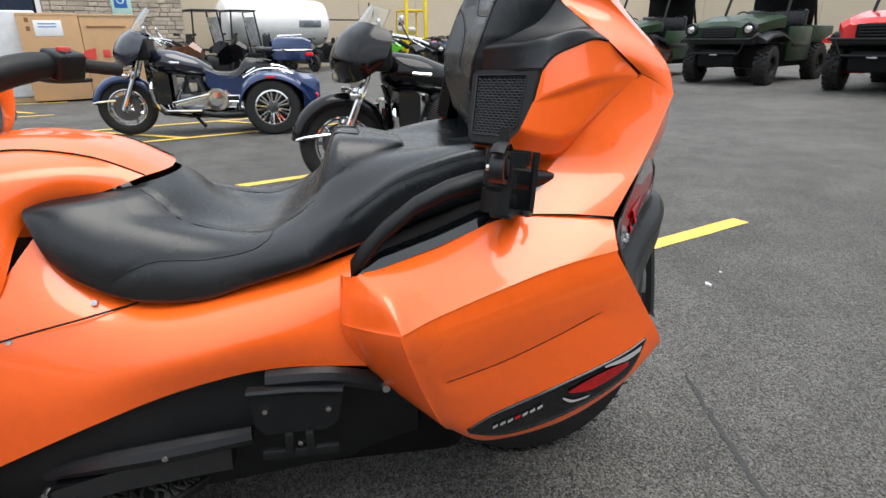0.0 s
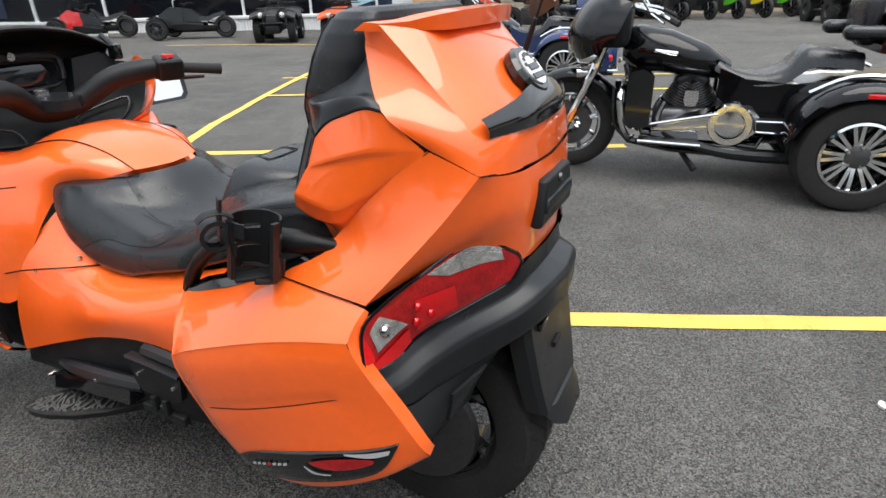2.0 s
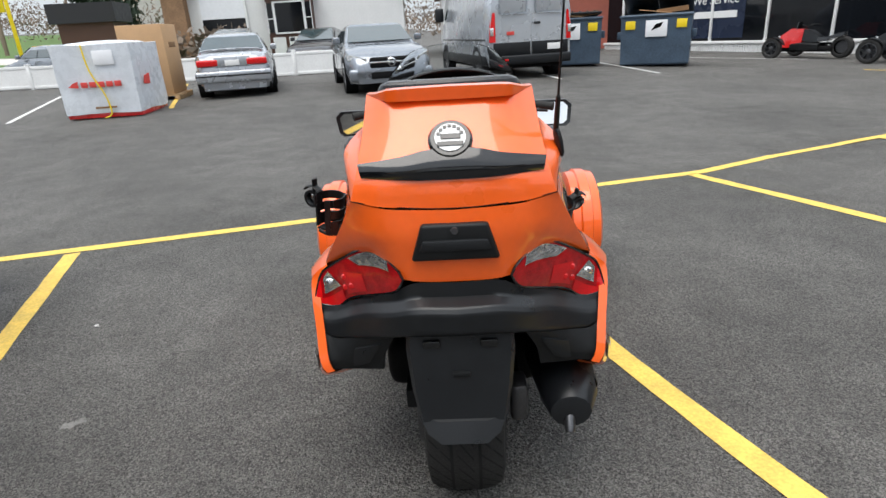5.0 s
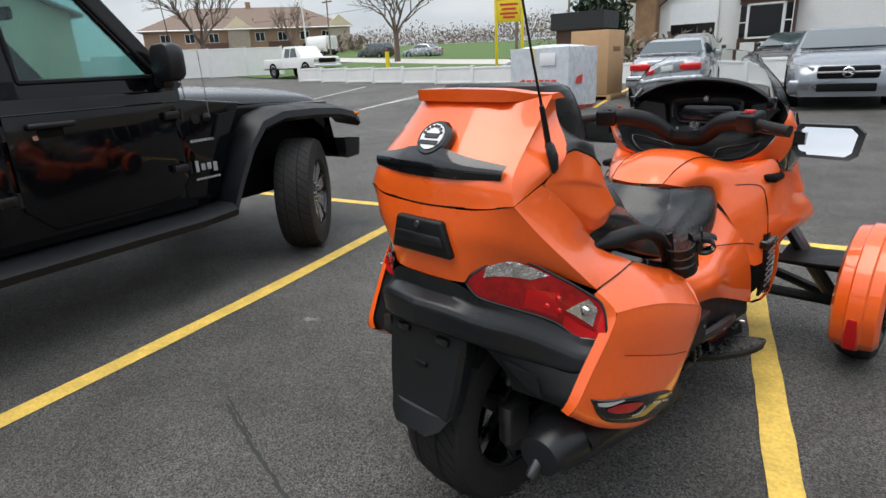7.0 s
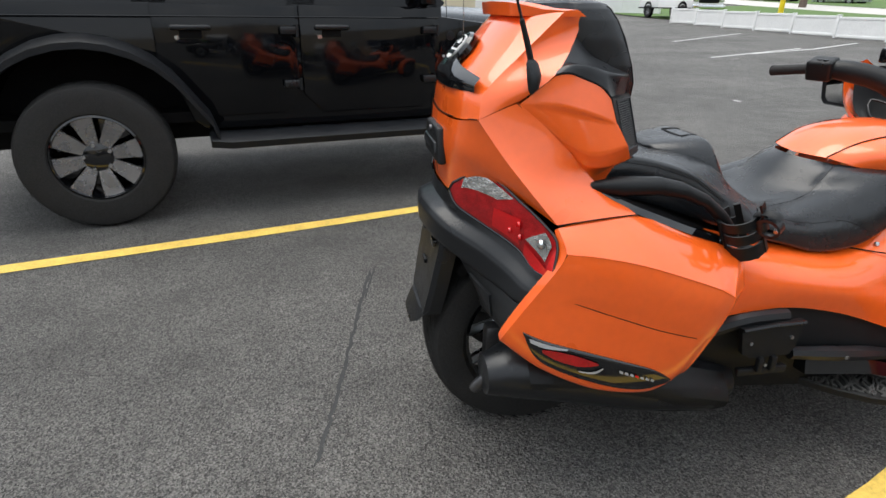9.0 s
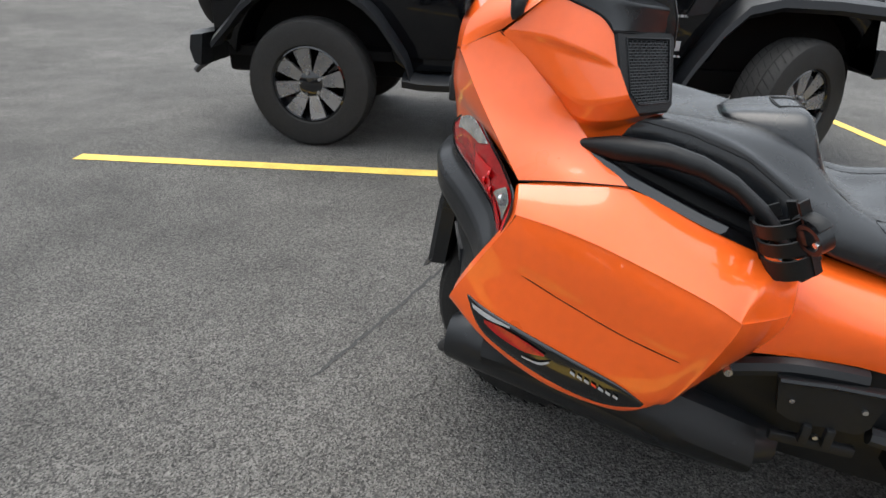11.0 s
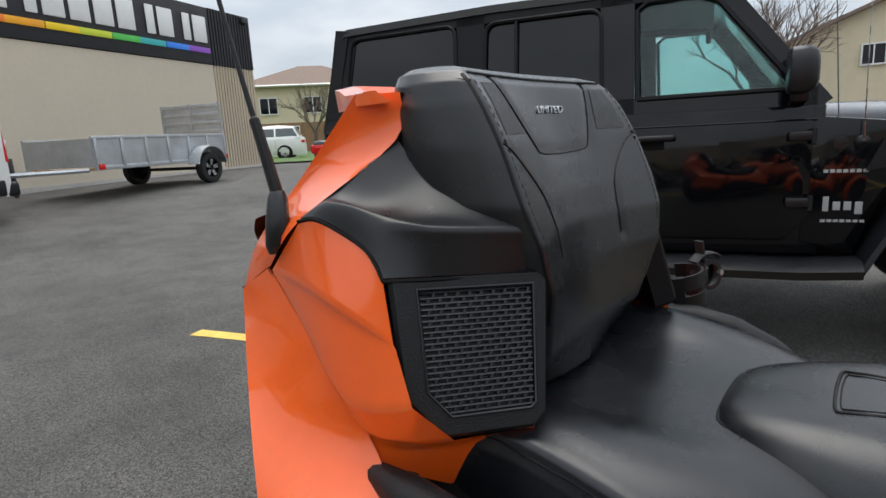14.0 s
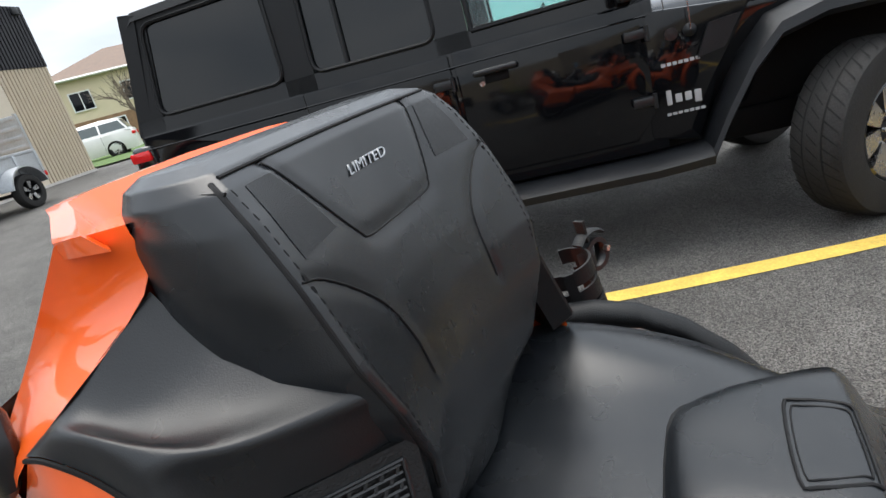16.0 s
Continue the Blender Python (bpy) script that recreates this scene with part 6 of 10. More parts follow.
part("grille", box((-0.62, 3.44, 0.70), (0.62, 3.52, 1.02), 0.03), M_blackpaint, suv)
for k in range(7):
    part("grille_slot", box((-0.30 + k * 0.095, 3.50, 0.76), (-0.25 + k * 0.095, 3.53, 0.98), 0.01), M_dark, suv)


def xs(z):
    return 0.772 - (z - 1.2) / 0.62 * 0.085


def side_bar(s, pts, t=0.05, d=0.03, name="pillar", material=None):
    """A bar lying in the leaning side of the cabin; pts in y and z, t its half width."""
    secs = []
    for i, (y, z) in enumerate(pts):
        y0, z0 = pts[max(i - 1, 0)]
        y1, z1 = pts[min(i + 1, len(pts) - 1)]
        dl = math.hypot(y1 - y0, z1 - z0) or 1
        ny, nz = -(z1 - z0) / dl, (y1 - y0) / dl
        tt = t[i] if isinstance(t, (list, tuple)) else t
        secs.append([V(s * xs(z + nz * k * tt) + s * o, y + ny * k * tt, z + nz * k * tt) for k, o in ((-1, -0.05), (-1, 0), (1, 0), (1, -0.05))])
    return part(name, loft(secs), material or M_blackpaint, suv, smooth=30)


M_hardtop = mat("textured_black_hardtop", (0.006, 0.0065, 0.0075), 0.5, 0, 0.2, 8, 0.2, 260, spec=0.28)
roof = loft([[(x * w, y, z) for x, z in ((-1, z0 - 0.06), (-0.97, z0 - 0.015), (-0.85, z0), (0.85, z0), (0.97, z0 - 0.015), (1, z0 - 0.06))] for y, z0, w in ((-0.51, 1.83, 0.70), (-0.46, 1.862, 0.705), (0.5, 1.880, 0.70), (1.5, 1.866, 0.695), (1.66, 1.83, 0.69))])
part("hard_top", roof, M_hardtop, suv, "black hard top")
WIN = {"quarter_window": [(-0.47, 1.30), (-0.42, 1.775), (0.29, 1.78), (0.30, 1.295)], "rear_door_window": [(0.47, 1.295), (0.48, 1.765), (1.12, 1.76), (1.13, 1.285)]}
for s in (1, -1):
    side_bar(s, [(-0.55, 1.21), (-0.46, 1.84)], 0.08, material=M_hardtop)
    side_bar(s, [(0.385, 1.20), (0.385, 1.83)], 0.085, material=M_hardtop)
    side_bar(s, [(1.21, 1.20), (1.20, 1.83)], 0.085)
    side_bar(s, [(2.12, 1.20), (1.64, 1.83)], 0.05)
    side_bar(s, [(-0.53, 1.805), (1.68, 1.80)], 0.035, material=M_hardtop)
    side_bar(s, [(-0.62, 1.250), (2.10, 1.245)], 0.045)
    for nm, pts in WIN.items():
        c = V(sum(p[0] for p in pts) / 4, sum(p[1] for p in pts) / 4, 0)
        rp = []
        for i, p in enumerate(pts):
            p, a, b = V(*p, 0), V(*pts[i - 1], 0), V(*pts[(i + 1) % 4], 0)
            p0, p1 = p + (a - p).normalized() * 0.07, p + (b - p).normalized() * 0.07
            for k in range(5):
                t = k / 4
                q = p0 * (1 - t) ** 2 + p * 2 * t * (1 - t) + p1 * t * t
                rp.append((q.x, q.y))
        g = part(nm, facets([(s * (xs(z) - 0.012), y, z) for y, z in rp], [tuple(range(len(rp)))]), M_glass, suv, "dark tinted window", thick=0.005)
        part("window_seal", tube([(s * (xs(z) + 0.002), y, z) for y, z in [*rp, rp[0]]], 0.012, 6), M_hardtop, g)
    fp = [(1.31, 1.285), (1.30, 1.725), (1.35, 1.765), (1.60, 1.765), (1.68, 1.72), (2.01, 1.305), (1.98, 1.285)]
    g = part("front_door_window", facets([(s * (xs(z) - 0.015), y, z) for y, z in fp], [tuple(range(7))]), M_tealglass, suv, "pale teal door window", thick=0.004)
    g.visible_shadow = False
    part("window_seal", tube([(s * (xs(z) + 0.002), y, z) for y, z in [*fp, fp[0]]], 0.013, 6), M_hardtop, g)
    part("window_divider", tube([(s * xs(1.29), 0.66, 1.29), (s * xs(1.76), 0.66, 1.76)], 0.012, 6), M_matte, suv)
    # doors
    for nm, (y0, y1), zb in (("rear_door", (0.38, 1.17), 0.58), ("front_door", (1.19, 2.09), 0.57)):
        out = [(y0, 1.213), (y1, 1.205), (y1, zb + 0.12), (y1 - 0.1, zb), (y0 + (0.25 if nm == "rear_door" else 0.12), zb), (y0, zb + 0.30 if nm == "rear_door" else zb + 0.12)]
        d = part(nm, prism([(y, z) for y, z in out], 0, s * 0.772, s * 0.792, 0.010, 2), M_blackpaint, suv, smooth=30)
        hy = y0 + 0.195
        part("door_handle", box((min(s * 0.80, s * 0.835), hy - 0.11, 1.07), (max(s * 0.80, s * 0.835), hy + 0.11, 1.10), 0.012, 3), M_satin, d)
        part("handle_cup", box((min(s * 0.788, s * 0.80), hy - 0.06, 1.025), (max(s * 0.788, s * 0.80), hy + 0.06, 1.07), 0.006), M_dark, d)
        part("door_lock", lathe([(0, s * 0.80), (0.013, s * 0.80), (0.013, s * 0.788)], 0, 14, (0, hy - 0.075, 1.03)), M_bolt, d)
        for hz in (1.065, 0.755):
            part("hinge", join(box((min(s * 0.79, s * 0.82), y1 - 0.10, hz - 0.02), (max(s * 0.79, s * 0.82), y1 + 0.01, hz + 0.025), 0.008), tube([(s * 0.815, y1, hz - 0.035), (s * 0.815, y1, hz + 0.035)], 0.011, 8)), M_satin, d)
    for wy, r0 in ((0.0, 0.53), (3.008, 0.49)):
        part("wheel_well", prism([(wy + (r0 + 0.02) * math.cos(radians(a)), 0.49 + (r0 + 0.02) * math.sin(radians(a))) for a in range(-5, 186, 10)], 0, min(s * 0.40, s * 0.46), max(s * 0.40, s * 0.46)), M_dark, suv, smooth=0)
    part("body_line", tube([(s * 0.795, -0.62, 1.145), (s * 0.796, 2.10, 1.14)], 0.004, 5), M_blackpaint, suv)
    # flares
    rf = arch(0.0, 0.44, 0.60, 20, 155, 12)
    rf = [(0.66, 0.47), (0.62, 0.60), *[(y, min(z, 1.045)) for y, z in rf[1:-1]], (-0.62, 0.66)]
    part("rear_flare", loft([[(s * 0.76, y, z + 0.02), (s * 0.86, y, z + 0.015), (s * 0.915, y, z - 0.02), (s * 0.915, y, z - 0.055), (s * 0.76, y, z - 0.05)] for y, z in rf]), M_flare, suv, "satin black fender flare", smooth=40)
    ff = [(2.30, 0.50), (2.38, 0.66), (2.50, 0.86), (2.62, 0.99), (2.80, 1.035), (3.1, 1.03), (3.35, 1.01), (3.52, 0.97), (3.58, 0.92)]
    fl = part("front_flare", loft([[(s * 0.66, y, z + 0.02), (s * 0.82, y, z + 0.015), (s * 0.905, y, z - 0.015), (s * 0.92, y, z - 0.06), (s * 0.89, y, z - 0.085), (s * 0.66, y, z - 0.06)] for y, z in ff]), M_flare, suv, "satin black fender flare", smooth=40)
    part("side_marker", box((min(s * 0.87, s * 0.925), 3.53, 0.925), (max(s * 0.87, s * 0.923), 3.575, 0.95), 0.006), M_amber, fl)
    part("fender_vent", loft([[(s * 0.775, 2.30, 0.90), (s * 0.80, 2.30, 0.90), (s * 0.80, 2.36, 1.04), (s * 0.775, 2.36, 1.04)], [(s * 0.775, 2.42, 0.92), (s * 0.795, 2.42, 0.92), (s * 0.795, 2.50, 1.05), (s * 0.775, 2.50, 1.05)]]), M_flare, suv)
    part("cowl_side", prism([(2.06, 0.56), (2.06, 1.16), (2.55, 1.10), (2.38, 0.80), (2.28, 0.52)], 0, s * 0.70, s * 0.782, 0.012, 2), M_blackpaint, suv, smooth=30)
    part("side_step", loft([[(s * 0.70, y, z + 0.05), (s * 0.88, y, z + 0.045), (s * 0.93, y, z + 0.01), (s * 0.92, y, z - 0.03), (s * 0.74, y, z - 0.03)] for y, z in ((0.60, 0.45), (0.72, 0.435), (2.05, 0.435), (2.30, 0.45))]), M_flare, suv, "black side step", smooth=40)
    if s > 0:
        part("aerial_base", lathe([(0.0, 0.812), (0.012, 0.808), (0.030, 0.792), (0.030, 0.780)], 0, 18, (0, 2.28, 1.03)), M_flare, suv)
        part("aerial", tube([(0.805, 2.28, 1.03), (0.815, 2.28, 1.06), (0.815, 2.275, 1.25), (0.810, 2.265, 1.72)], [0.005, 0.003, 0.0024, 0.002], 6), M_alu, suv)
    part("door_mirror", loft([[(s * (0.90 + 0.09 * u * k), y, 1.355 + 0.10 * w * k) for u, w in ((-0.6, -1), (0.6, -1), (0.9, -0.8), (1, -0.4), (1, 0.4), (0.9, 0.8), (0.6, 1), (-0.6, 1), (-0.9, 0.8), (-1, 0.4), (-1, -0.4), (-0.9, -0.8))] for y, k in ((1.962, 0.90), (1.972, 1.0), (2.03, 1.0), (2.06, 0.88), (2.075, 0.6))]), M_satin, suv, "black door mirror", smooth=50)
    part("mirror_stalk", box((min(s * 0.76, s * 0.86), 1.99, 1.22), (max(s * 0.76, s * 0.86), 2.06, 1.29), 0.015), M_satin, suv)
    part("tail_lamp", box((min(s * 0.70, s * 0.80), -0.725, 0.93), (max(s * 0.70, s * 0.80), -0.59, 1.17), 0.025, 3), M_gloss, suv)
    for zz in (0.975, 1.115):
        part("tail_lens", box((min(s * 0.74, s * 0.808), -0.735, zz - 0.03), (max(s * 0.74, s * 0.808), -0.60, zz + 0.03), 0.012), M_red, suv)
    road_wheel(suv, V(s * 0.80, 0, 0.405), 0.405, 0.255, 0.235, 8, s, 0, M_rimgrey, M_gloss, "rear_wheel", wide=0.98)
    road_wheel(suv, V(s * 0.80, 3.008, 0.405), 0.405, 0.255, 0.235, 8, s, 32, M_rimgrey, M_gloss, "front_wheel", wide=0.98)
for h, zz in ((0.015, 0.90), (0.012, 0.668)):
    for j in range(7):
        part("badge_bar", box((0.783, 2.14 + j * 0.0255, zz - h / 2), (0.7875, 2.159 + j * 0.0255, zz + h / 2)), M_badge, suv)
for y0, w, z0, z1 in ((2.145, 0.024, 0.712, 0.782), (2.185, 0.030, 0.718, 0.758), (2.228, 0.030, 0.718, 0.758), (2.271, 0.030, 0.700, 0.758)):
    part("badge_bar", box((0.783, y0, z0), (0.788, y0 + w, z1), 0.002, 1), M_badge, suv)
part("windscreen", facets([(-0.68, 2.08, 1.26), (0.68, 2.08, 1.26), (0.62, 1.66, 1.82), (-0.62, 1.66, 1.82)], [(0, 1, 2, 3)]), M_tealglass, suv, thick=0.005).visible_shadow = False
part("rear_window", facets([(-0.60, -0.645, 1.27), (0.60, -0.645, 1.27), (0.56, -0.545, 1.76), (-0.56, -0.545, 1.76)], [(0, 1, 2, 3)]), M_glass, suv, thick=0.006)
part("tailgate", box((-0.74, -0.675, 0.64), (0.74, -0.62, 1.235), 0.03), M_blackpaint, suv)
for s in (-1, 1):
    part("rear_pillar", loft([[(s * x0, y, z), (s * x1, y, z), (s * x1, y + 0.09, z), (s * x0, y + 0.09, z)] for x0, x1, y, z in ((0.60, 0.768, -0.645, 1.215), (0.56, 0.695, -0.525, 1.83))]), M_hardtop, suv)
part("rear_bumper", loft([[(x, -0.74, z - 0.02), (x, y, z), (x, y - 0.02, z + 0.09), (x, y, z + 0.17), (x, -0.70, z + 0.18)] for x, y, z in ((-0.84, -0.78, 0.50), (-0.6, -0.87, 0.50), (0.6, -0.87, 0.50), (0.84, -0.78, 0.50))]), M_flare, suv, "black rear bumper", smooth=40)
part("hitch_hook", tube([(0.62, -0.76, 0.50), (0.62, -0.86, 0.44), (0.62, -0.89, 0.41)], 0.022, 8), M_steel, suv)
spare = part("spare_wheel", moved(wheel_tyre(0.40, 0.25, 0.235), Matrix.Translation((0.0, -0.83, 1.02)) @ Matrix.Rotation(radians(90), 4, "Z")), M_rubber, suv)
part("front_bumper", loft([[(x, y, z - 0.06), (x, y + 0.14, z - 0.05), (x, y + 0.16, z + 0.08), (x, y, z + 0.10)] for x, y, z in ((-0.90, 3.40, 0.67), (-0.88, 3.44, 0.66), (-0.80, 3.50, 0.65), (-0.6, 3.56, 0.64), (0.6, 3.56, 0.64), (0.80, 3.50, 0.65), (0.88, 3.44, 0.66), (0.90, 3.40, 0.67))]), M_flare, suv, "black front bumper", smooth=40)
part("chassis", box((-0.5, -0.7, 0.40), (0.5, 3.4, 0.56), 0.03), M_dark, suv)
part("inner_floor", box((-0.70, -0.60, 0.54), (0.70, 2.12, 0.60)), M_dark, suv)
part("antenna", tube([(0.74, 2.20, 1.02), (0.70, 2.14, 1.9)], 0.003, 5), M_steel, suv)
part("antenna_base", lathe([(0, 0.79), (0.03, 0.788), (0.03, 0.775)], 0, 14, (0, 2.20, 1.03)), M_satin, suv)
part("dash_top", box((-0.68, 1.72, 1.06), (0.68, 2.06, 1.24), 0.04), M_matte, suv)
part("steering_wheel", moved(lathe([(0.17, -0.015), (0.19, 0), (0.17, 0.015), (0.155, 0)], 1, 24), Matrix.Translation((-0.36, 1.62, 1.16)) @ Matrix.Rotation(radians(-20), 4, "X")), M_matte, suv)
for sx_ in (-0.36, 0.36):
    part("front_seat", join(box((sx_ - 0.24, 0.95, 0.70), (sx_ + 0.24, 1.45, 0.95), 0.06), box((sx_ - 0.24, 0.88, 0.85), (sx_ + 0.24, 1.05, 1.45), 0.06), box((sx_ - 0.12, 0.90, 1.48), (sx_ + 0.12, 1.0, 1.66), 0.04)), M_leather, suv)
part("cargo_cover", box((-0.70, -0.60, 1.0), (0.70, 0.9, 1.19), 0.02), M_dark, suv)
part("nav_mirror", box((-0.12, 1.62, 1.62), (0.12, 1.65, 1.69), 0.01), M_matte, suv)

# ---- the two touring trikes ----
def trike(m, paint, tank_paint, label, screen):
    t = thing("touring_trike", m, label, "motorcycle", "touring trikes")
    WB = 1.67
    fc = V(0, WB, 0.325)
    fw = part("front_wheel", moved(wheel_tyre(0.325, 0.13, 0.215, 48), Matrix.Translation(fc)), M_rubber, t)
    part("rim", moved(lathe([(0.217, -0.05), (0.205, -0.052), (0.19, -0.03), (0.19, 0.03), (0.205, 0.052), (0.217, 0.05)], 0, 40), Matrix.Translation(fc)), M_chrome, fw)
    for s in (-1, 1):
        part("brake_disc", moved(lathe([(0.075, s * 0.062), (0.15, s * 0.062), (0.15, s * 0.067), (0.075, s * 0.067)], 0, 32), Matrix.Translation(fc)), M_steel, fw)
        for k in range(9):
            a = k * math.tau / 9
            part("spoke", moved(tube([(s * 0.05, 0.03 * math.cos(a), 0.03 * math.sin(a)), (s * 0.04, 0.20 * math.cos(a + 0.1), 0.20 * math.sin(a + 0.1))], 0.008, 5), Matrix.Translation(fc)), M_chrome if k % 3 else M_steel, fw)
    part("hub", moved(lathe([(0, -0.08), (0.04, -0.078), (0.045, 0), (0.04, 0.078), (0, 0.08)], 0, 16), Matrix.Translation(fc)), M_chrome, fw)
    fen = []
    for a in range(8, 178, 10):
        c, s = math.cos(radians(a)), math.sin(radians(a))
        r = 0.365
        fen.append([fc + V(w, (r + d) * c, (r + d) * s) for w, d in ((-0.095, -0.07), (-0.09, -0.02), (-0.05, 0.012), (0, 0.02), (0.05, 0.012), (0.09, -0.02), (0.095, -0.07))])
    fender = part("front_fender", loft(fen, closed=False), paint, t, "glossy front fender", smooth=50, thick=0.006)
    part("fender_trim", tube([fc + V(0, 0.36, 0.05), fc + V(-0.09, 0.345, 0.06), fc + V(-0.097, 0.29, 0.075), fc + V(-0.097, 0.1, 0.09)], 0.012, 6), M_chrome, fender)
    for s in (-1, 1):
        part("fork_leg", tube([fc + V(s * 0.115, 0.03, -0.02), fc + V(s * 0.115, -0.14, 0.36), fc + V(s * 0.115, -0.21, 0.56)], [0.032, 0.030, 0.028], 10), M_chrome, t)
        part("fork_reflector", tube([fc + V(s * 0.148, -0.01, 0.03), fc + V(s * 0.148, -0.045, 0.12)], 0.012, 6), M_amber, t)
        part("spot_lamp", lathe([(0.0, 0.045), (0.045, 0.04), (0.05, 0.0), (0.02, -0.06)], 1, 18, (s * 0.20, WB - 0.10, 0.80)), M_chrome, t)
        part("turn_lamp", lathe([(0.0, 0.04), (0.03, 0.035), (0.032, 0.0), (0.01, -0.04)], 1, 14, (s * 0.22, WB - 0.08, 0.70)), M_chrome, t)
    # batwing fairing
    bat = grid([[(-0.36, WB - 0.26, 0.90), (-0.30, WB - 0.10, 0.80), (0, WB - 0.0, 0.78), (0.30, WB - 0.10, 0.80), (0.36, WB - 0.26, 0.90)],
                [(-0.37, WB - 0.30, 0.98), (-0.28, WB - 0.04, 0.95), (0, WB + 0.06, 0.93), (0.28, WB - 0.04, 0.95), (0.37, WB - 0.30, 0.98)],
                [(-0.33, WB - 0.34, 1.08), (-0.24, WB - 0.12, 1.10), (0, WB - 0.03, 1.11), (0.24, WB - 0.12, 1.10), (0.33, WB - 0.34, 1.08)],
                [(-0.27, WB - 0.36, 1.13), (-0.2, WB - 0.22, 1.18), (0, WB - 0.16, 1.20), (0.2, WB - 0.22, 1.18), (0.27, WB - 0.36, 1.13)]], 5, 4, 0.008)
    part("fairing", bat, tank_paint, t, "glossy batwing fairing", smooth=60)
    part("fairing_inner", box((-0.28, WB - 0.36, 0.86), (0.28, WB - 0.14, 1.12), 0.05, 3), M_matte, t)
    part("head_lamp", lathe([(0.0, 0.07), (0.06, 0.065), (0.085, 0.04), (0.09, 0.0), (0.08, -0.05)], 1, 24, (0, WB - 0.02, 0.86)), M_clear, t)
    if screen:
        part("windscreen", grid([[(-0.23, WB - 0.30, 1.14), (0, WB - 0.16, 1.19), (0.23, WB - 0.30, 1.14)], [(-0.20, WB - 0.38, 1.30), (0, WB - 0.27, 1.34), (0.20, WB - 0.38, 1.30)], [(-0.13, WB - 0.44, 1.40), (0, WB - 0.37, 1.44), (0.13, WB - 0.44, 1.40)]], 4, 4, 0.004), M_wind, t).visible_shadow = False
    else:
        part("windscreen", grid([[(-0.22, WB - 0.30, 1.15), (0, WB - 0.16, 1.19), (0.22, WB - 0.30, 1.15)], [(-0.17, WB - 0.37, 1.27), (0, WB - 0.26, 1.31), (0.17, WB - 0.37, 1.27)]], 4, 4, 0.004), M_wind, t).visible_shadow = False
    part("handlebar", tube([(-0.42, WB - 0.62, 1.02), (-0.34, WB - 0.52, 1.07), (-0.15, WB - 0.38, 1.10), (0.15, WB - 0.38, 1.10), (0.34, WB - 0.52, 1.07), (0.42, WB - 0.62, 1.02)], 0.016, 8, 4), M_chrome, t)
    for s in (-1, 1):
        part("grip", tube([(s * 0.36, WB - 0.545, 1.06), (s * 0.43, WB - 0.635, 1.015)], 0.02, 8), M_rubber, t)
        part("lever", tube([(s * 0.33, WB - 0.47, 1.07), (s * 0.42, WB - 0.55, 1.02)], 0.007, 6), M_chrome, t)
        part("mirror", join(tube([(s * 0.33, WB - 0.46, 1.08), (s * 0.38, WB - 0.40, 1.17)], 0.007, 6), moved(box((-0.055, -0.012, -0.03), (0.055, 0.012, 0.035), 0.011, 3), Matrix.Translation((s * 0.40, WB - 0.39, 1.19)))), M_chrome, t)
        part("leg_guard", tube([(s * 0.12, WB - 0.38, 0.62), (s * 0.30, WB - 0.34, 0.60), (s * 0.33, WB - 0.36, 0.42), (s * 0.22, WB - 0.42, 0.28), (s * 0.08, WB - 0.44, 0.26)], 0.018, 8, 4), M_chrome, t)
        part("lower_fairing", loft([[(s * 0.12, y, z0), (s * 0.30, y - 0.02, z0 + 0.02), (s * 0.31, y - 0.02, z1), (s * 0.12, y, z1)] for y, z0, z1 in ((WB - 0.36, 0.36, 0.72), (WB - 0.45, 0.34, 0.74), (WB - 0.52, 0.36, 0.70))]), M_gloss, t, smooth=50)
        part("floorboard", box((s * 0.30 - 0.09, WB - 0.86, 0.275), (s * 0.30 + 0.09, WB - 0.48, 0.30), 0.012), M_satin, t)
        part("highway_peg", tube([(s * 0.33, WB - 0.36, 0.44), (s * 0.36, WB - 0.34, 0.56)], 0.022, 8), M_chrome, t)
    # tank, seat
    tank = loft([[(w * math.sin(k * math.tau / 14), y, z + h * math.cos(k * math.tau / 14)) for k in range(14)] for y, z, w, h in ((WB - 0.32, 0.86, 0.08, 0.10), (WB - 0.42, 0.845, 0.16, 0.145), (WB - 0.62, 0.82, 0.175, 0.14), (WB - 0.84, 0.765, 0.14, 0.11), (WB - 1.0, 0.71, 0.07, 0.06))])
    tk = part("fuel_tank", tank, tank_paint, t, "glossy fuel tank", smooth=70)
    part("tank_console", loft([[(-0.04, y, z), (0, y, z + 0.018), (0.04, y, z)] for y, z in ((WB - 0.45, 0.967), (WB - 0.62, 0.94), (WB - 0.82, 0.865), (WB - 0.95, 0.78))]), M_chrome, tk)
    for s in (-1, 1):
        part("tank_badge", tube([(s * 0.163, WB - 0.52, 0.84), (s * 0.168, WB - 0.66, 0.825)], [0.012, 0.016], 6), M_chrome, tk)
    st = grid([[(0, WB - 0.90, 0.80), (0.08, WB - 0.90, 0.79), (0.12, WB - 0.90, 0.72)], [(0, WB - 1.02, 0.725), (0.12, WB - 1.02, 0.72), (0.17, WB - 1.02, 0.66)], [(0, WB - 1.18, 0.70), (0.15, WB - 1.18, 0.70), (0.20, WB - 1.18, 0.64)], [(0, WB - 1.30, 0.74), (0.15, WB - 1.30, 0.74), (0.20, WB - 1.30, 0.66)],
               [(0, WB - 1.38, 0.84), (0.13, WB - 1.38, 0.84), (0.19, WB - 1.38, 0.72)], [(0, WB - 1.46, 0.86), (0.13, WB - 1.46, 0.855), (0.18, WB - 1.46, 0.76)], [(0, WB - 1.70, 0.83), (0.13, WB - 1.70, 0.83), (0.17, WB - 1.70, 0.74)]], 4, 4)
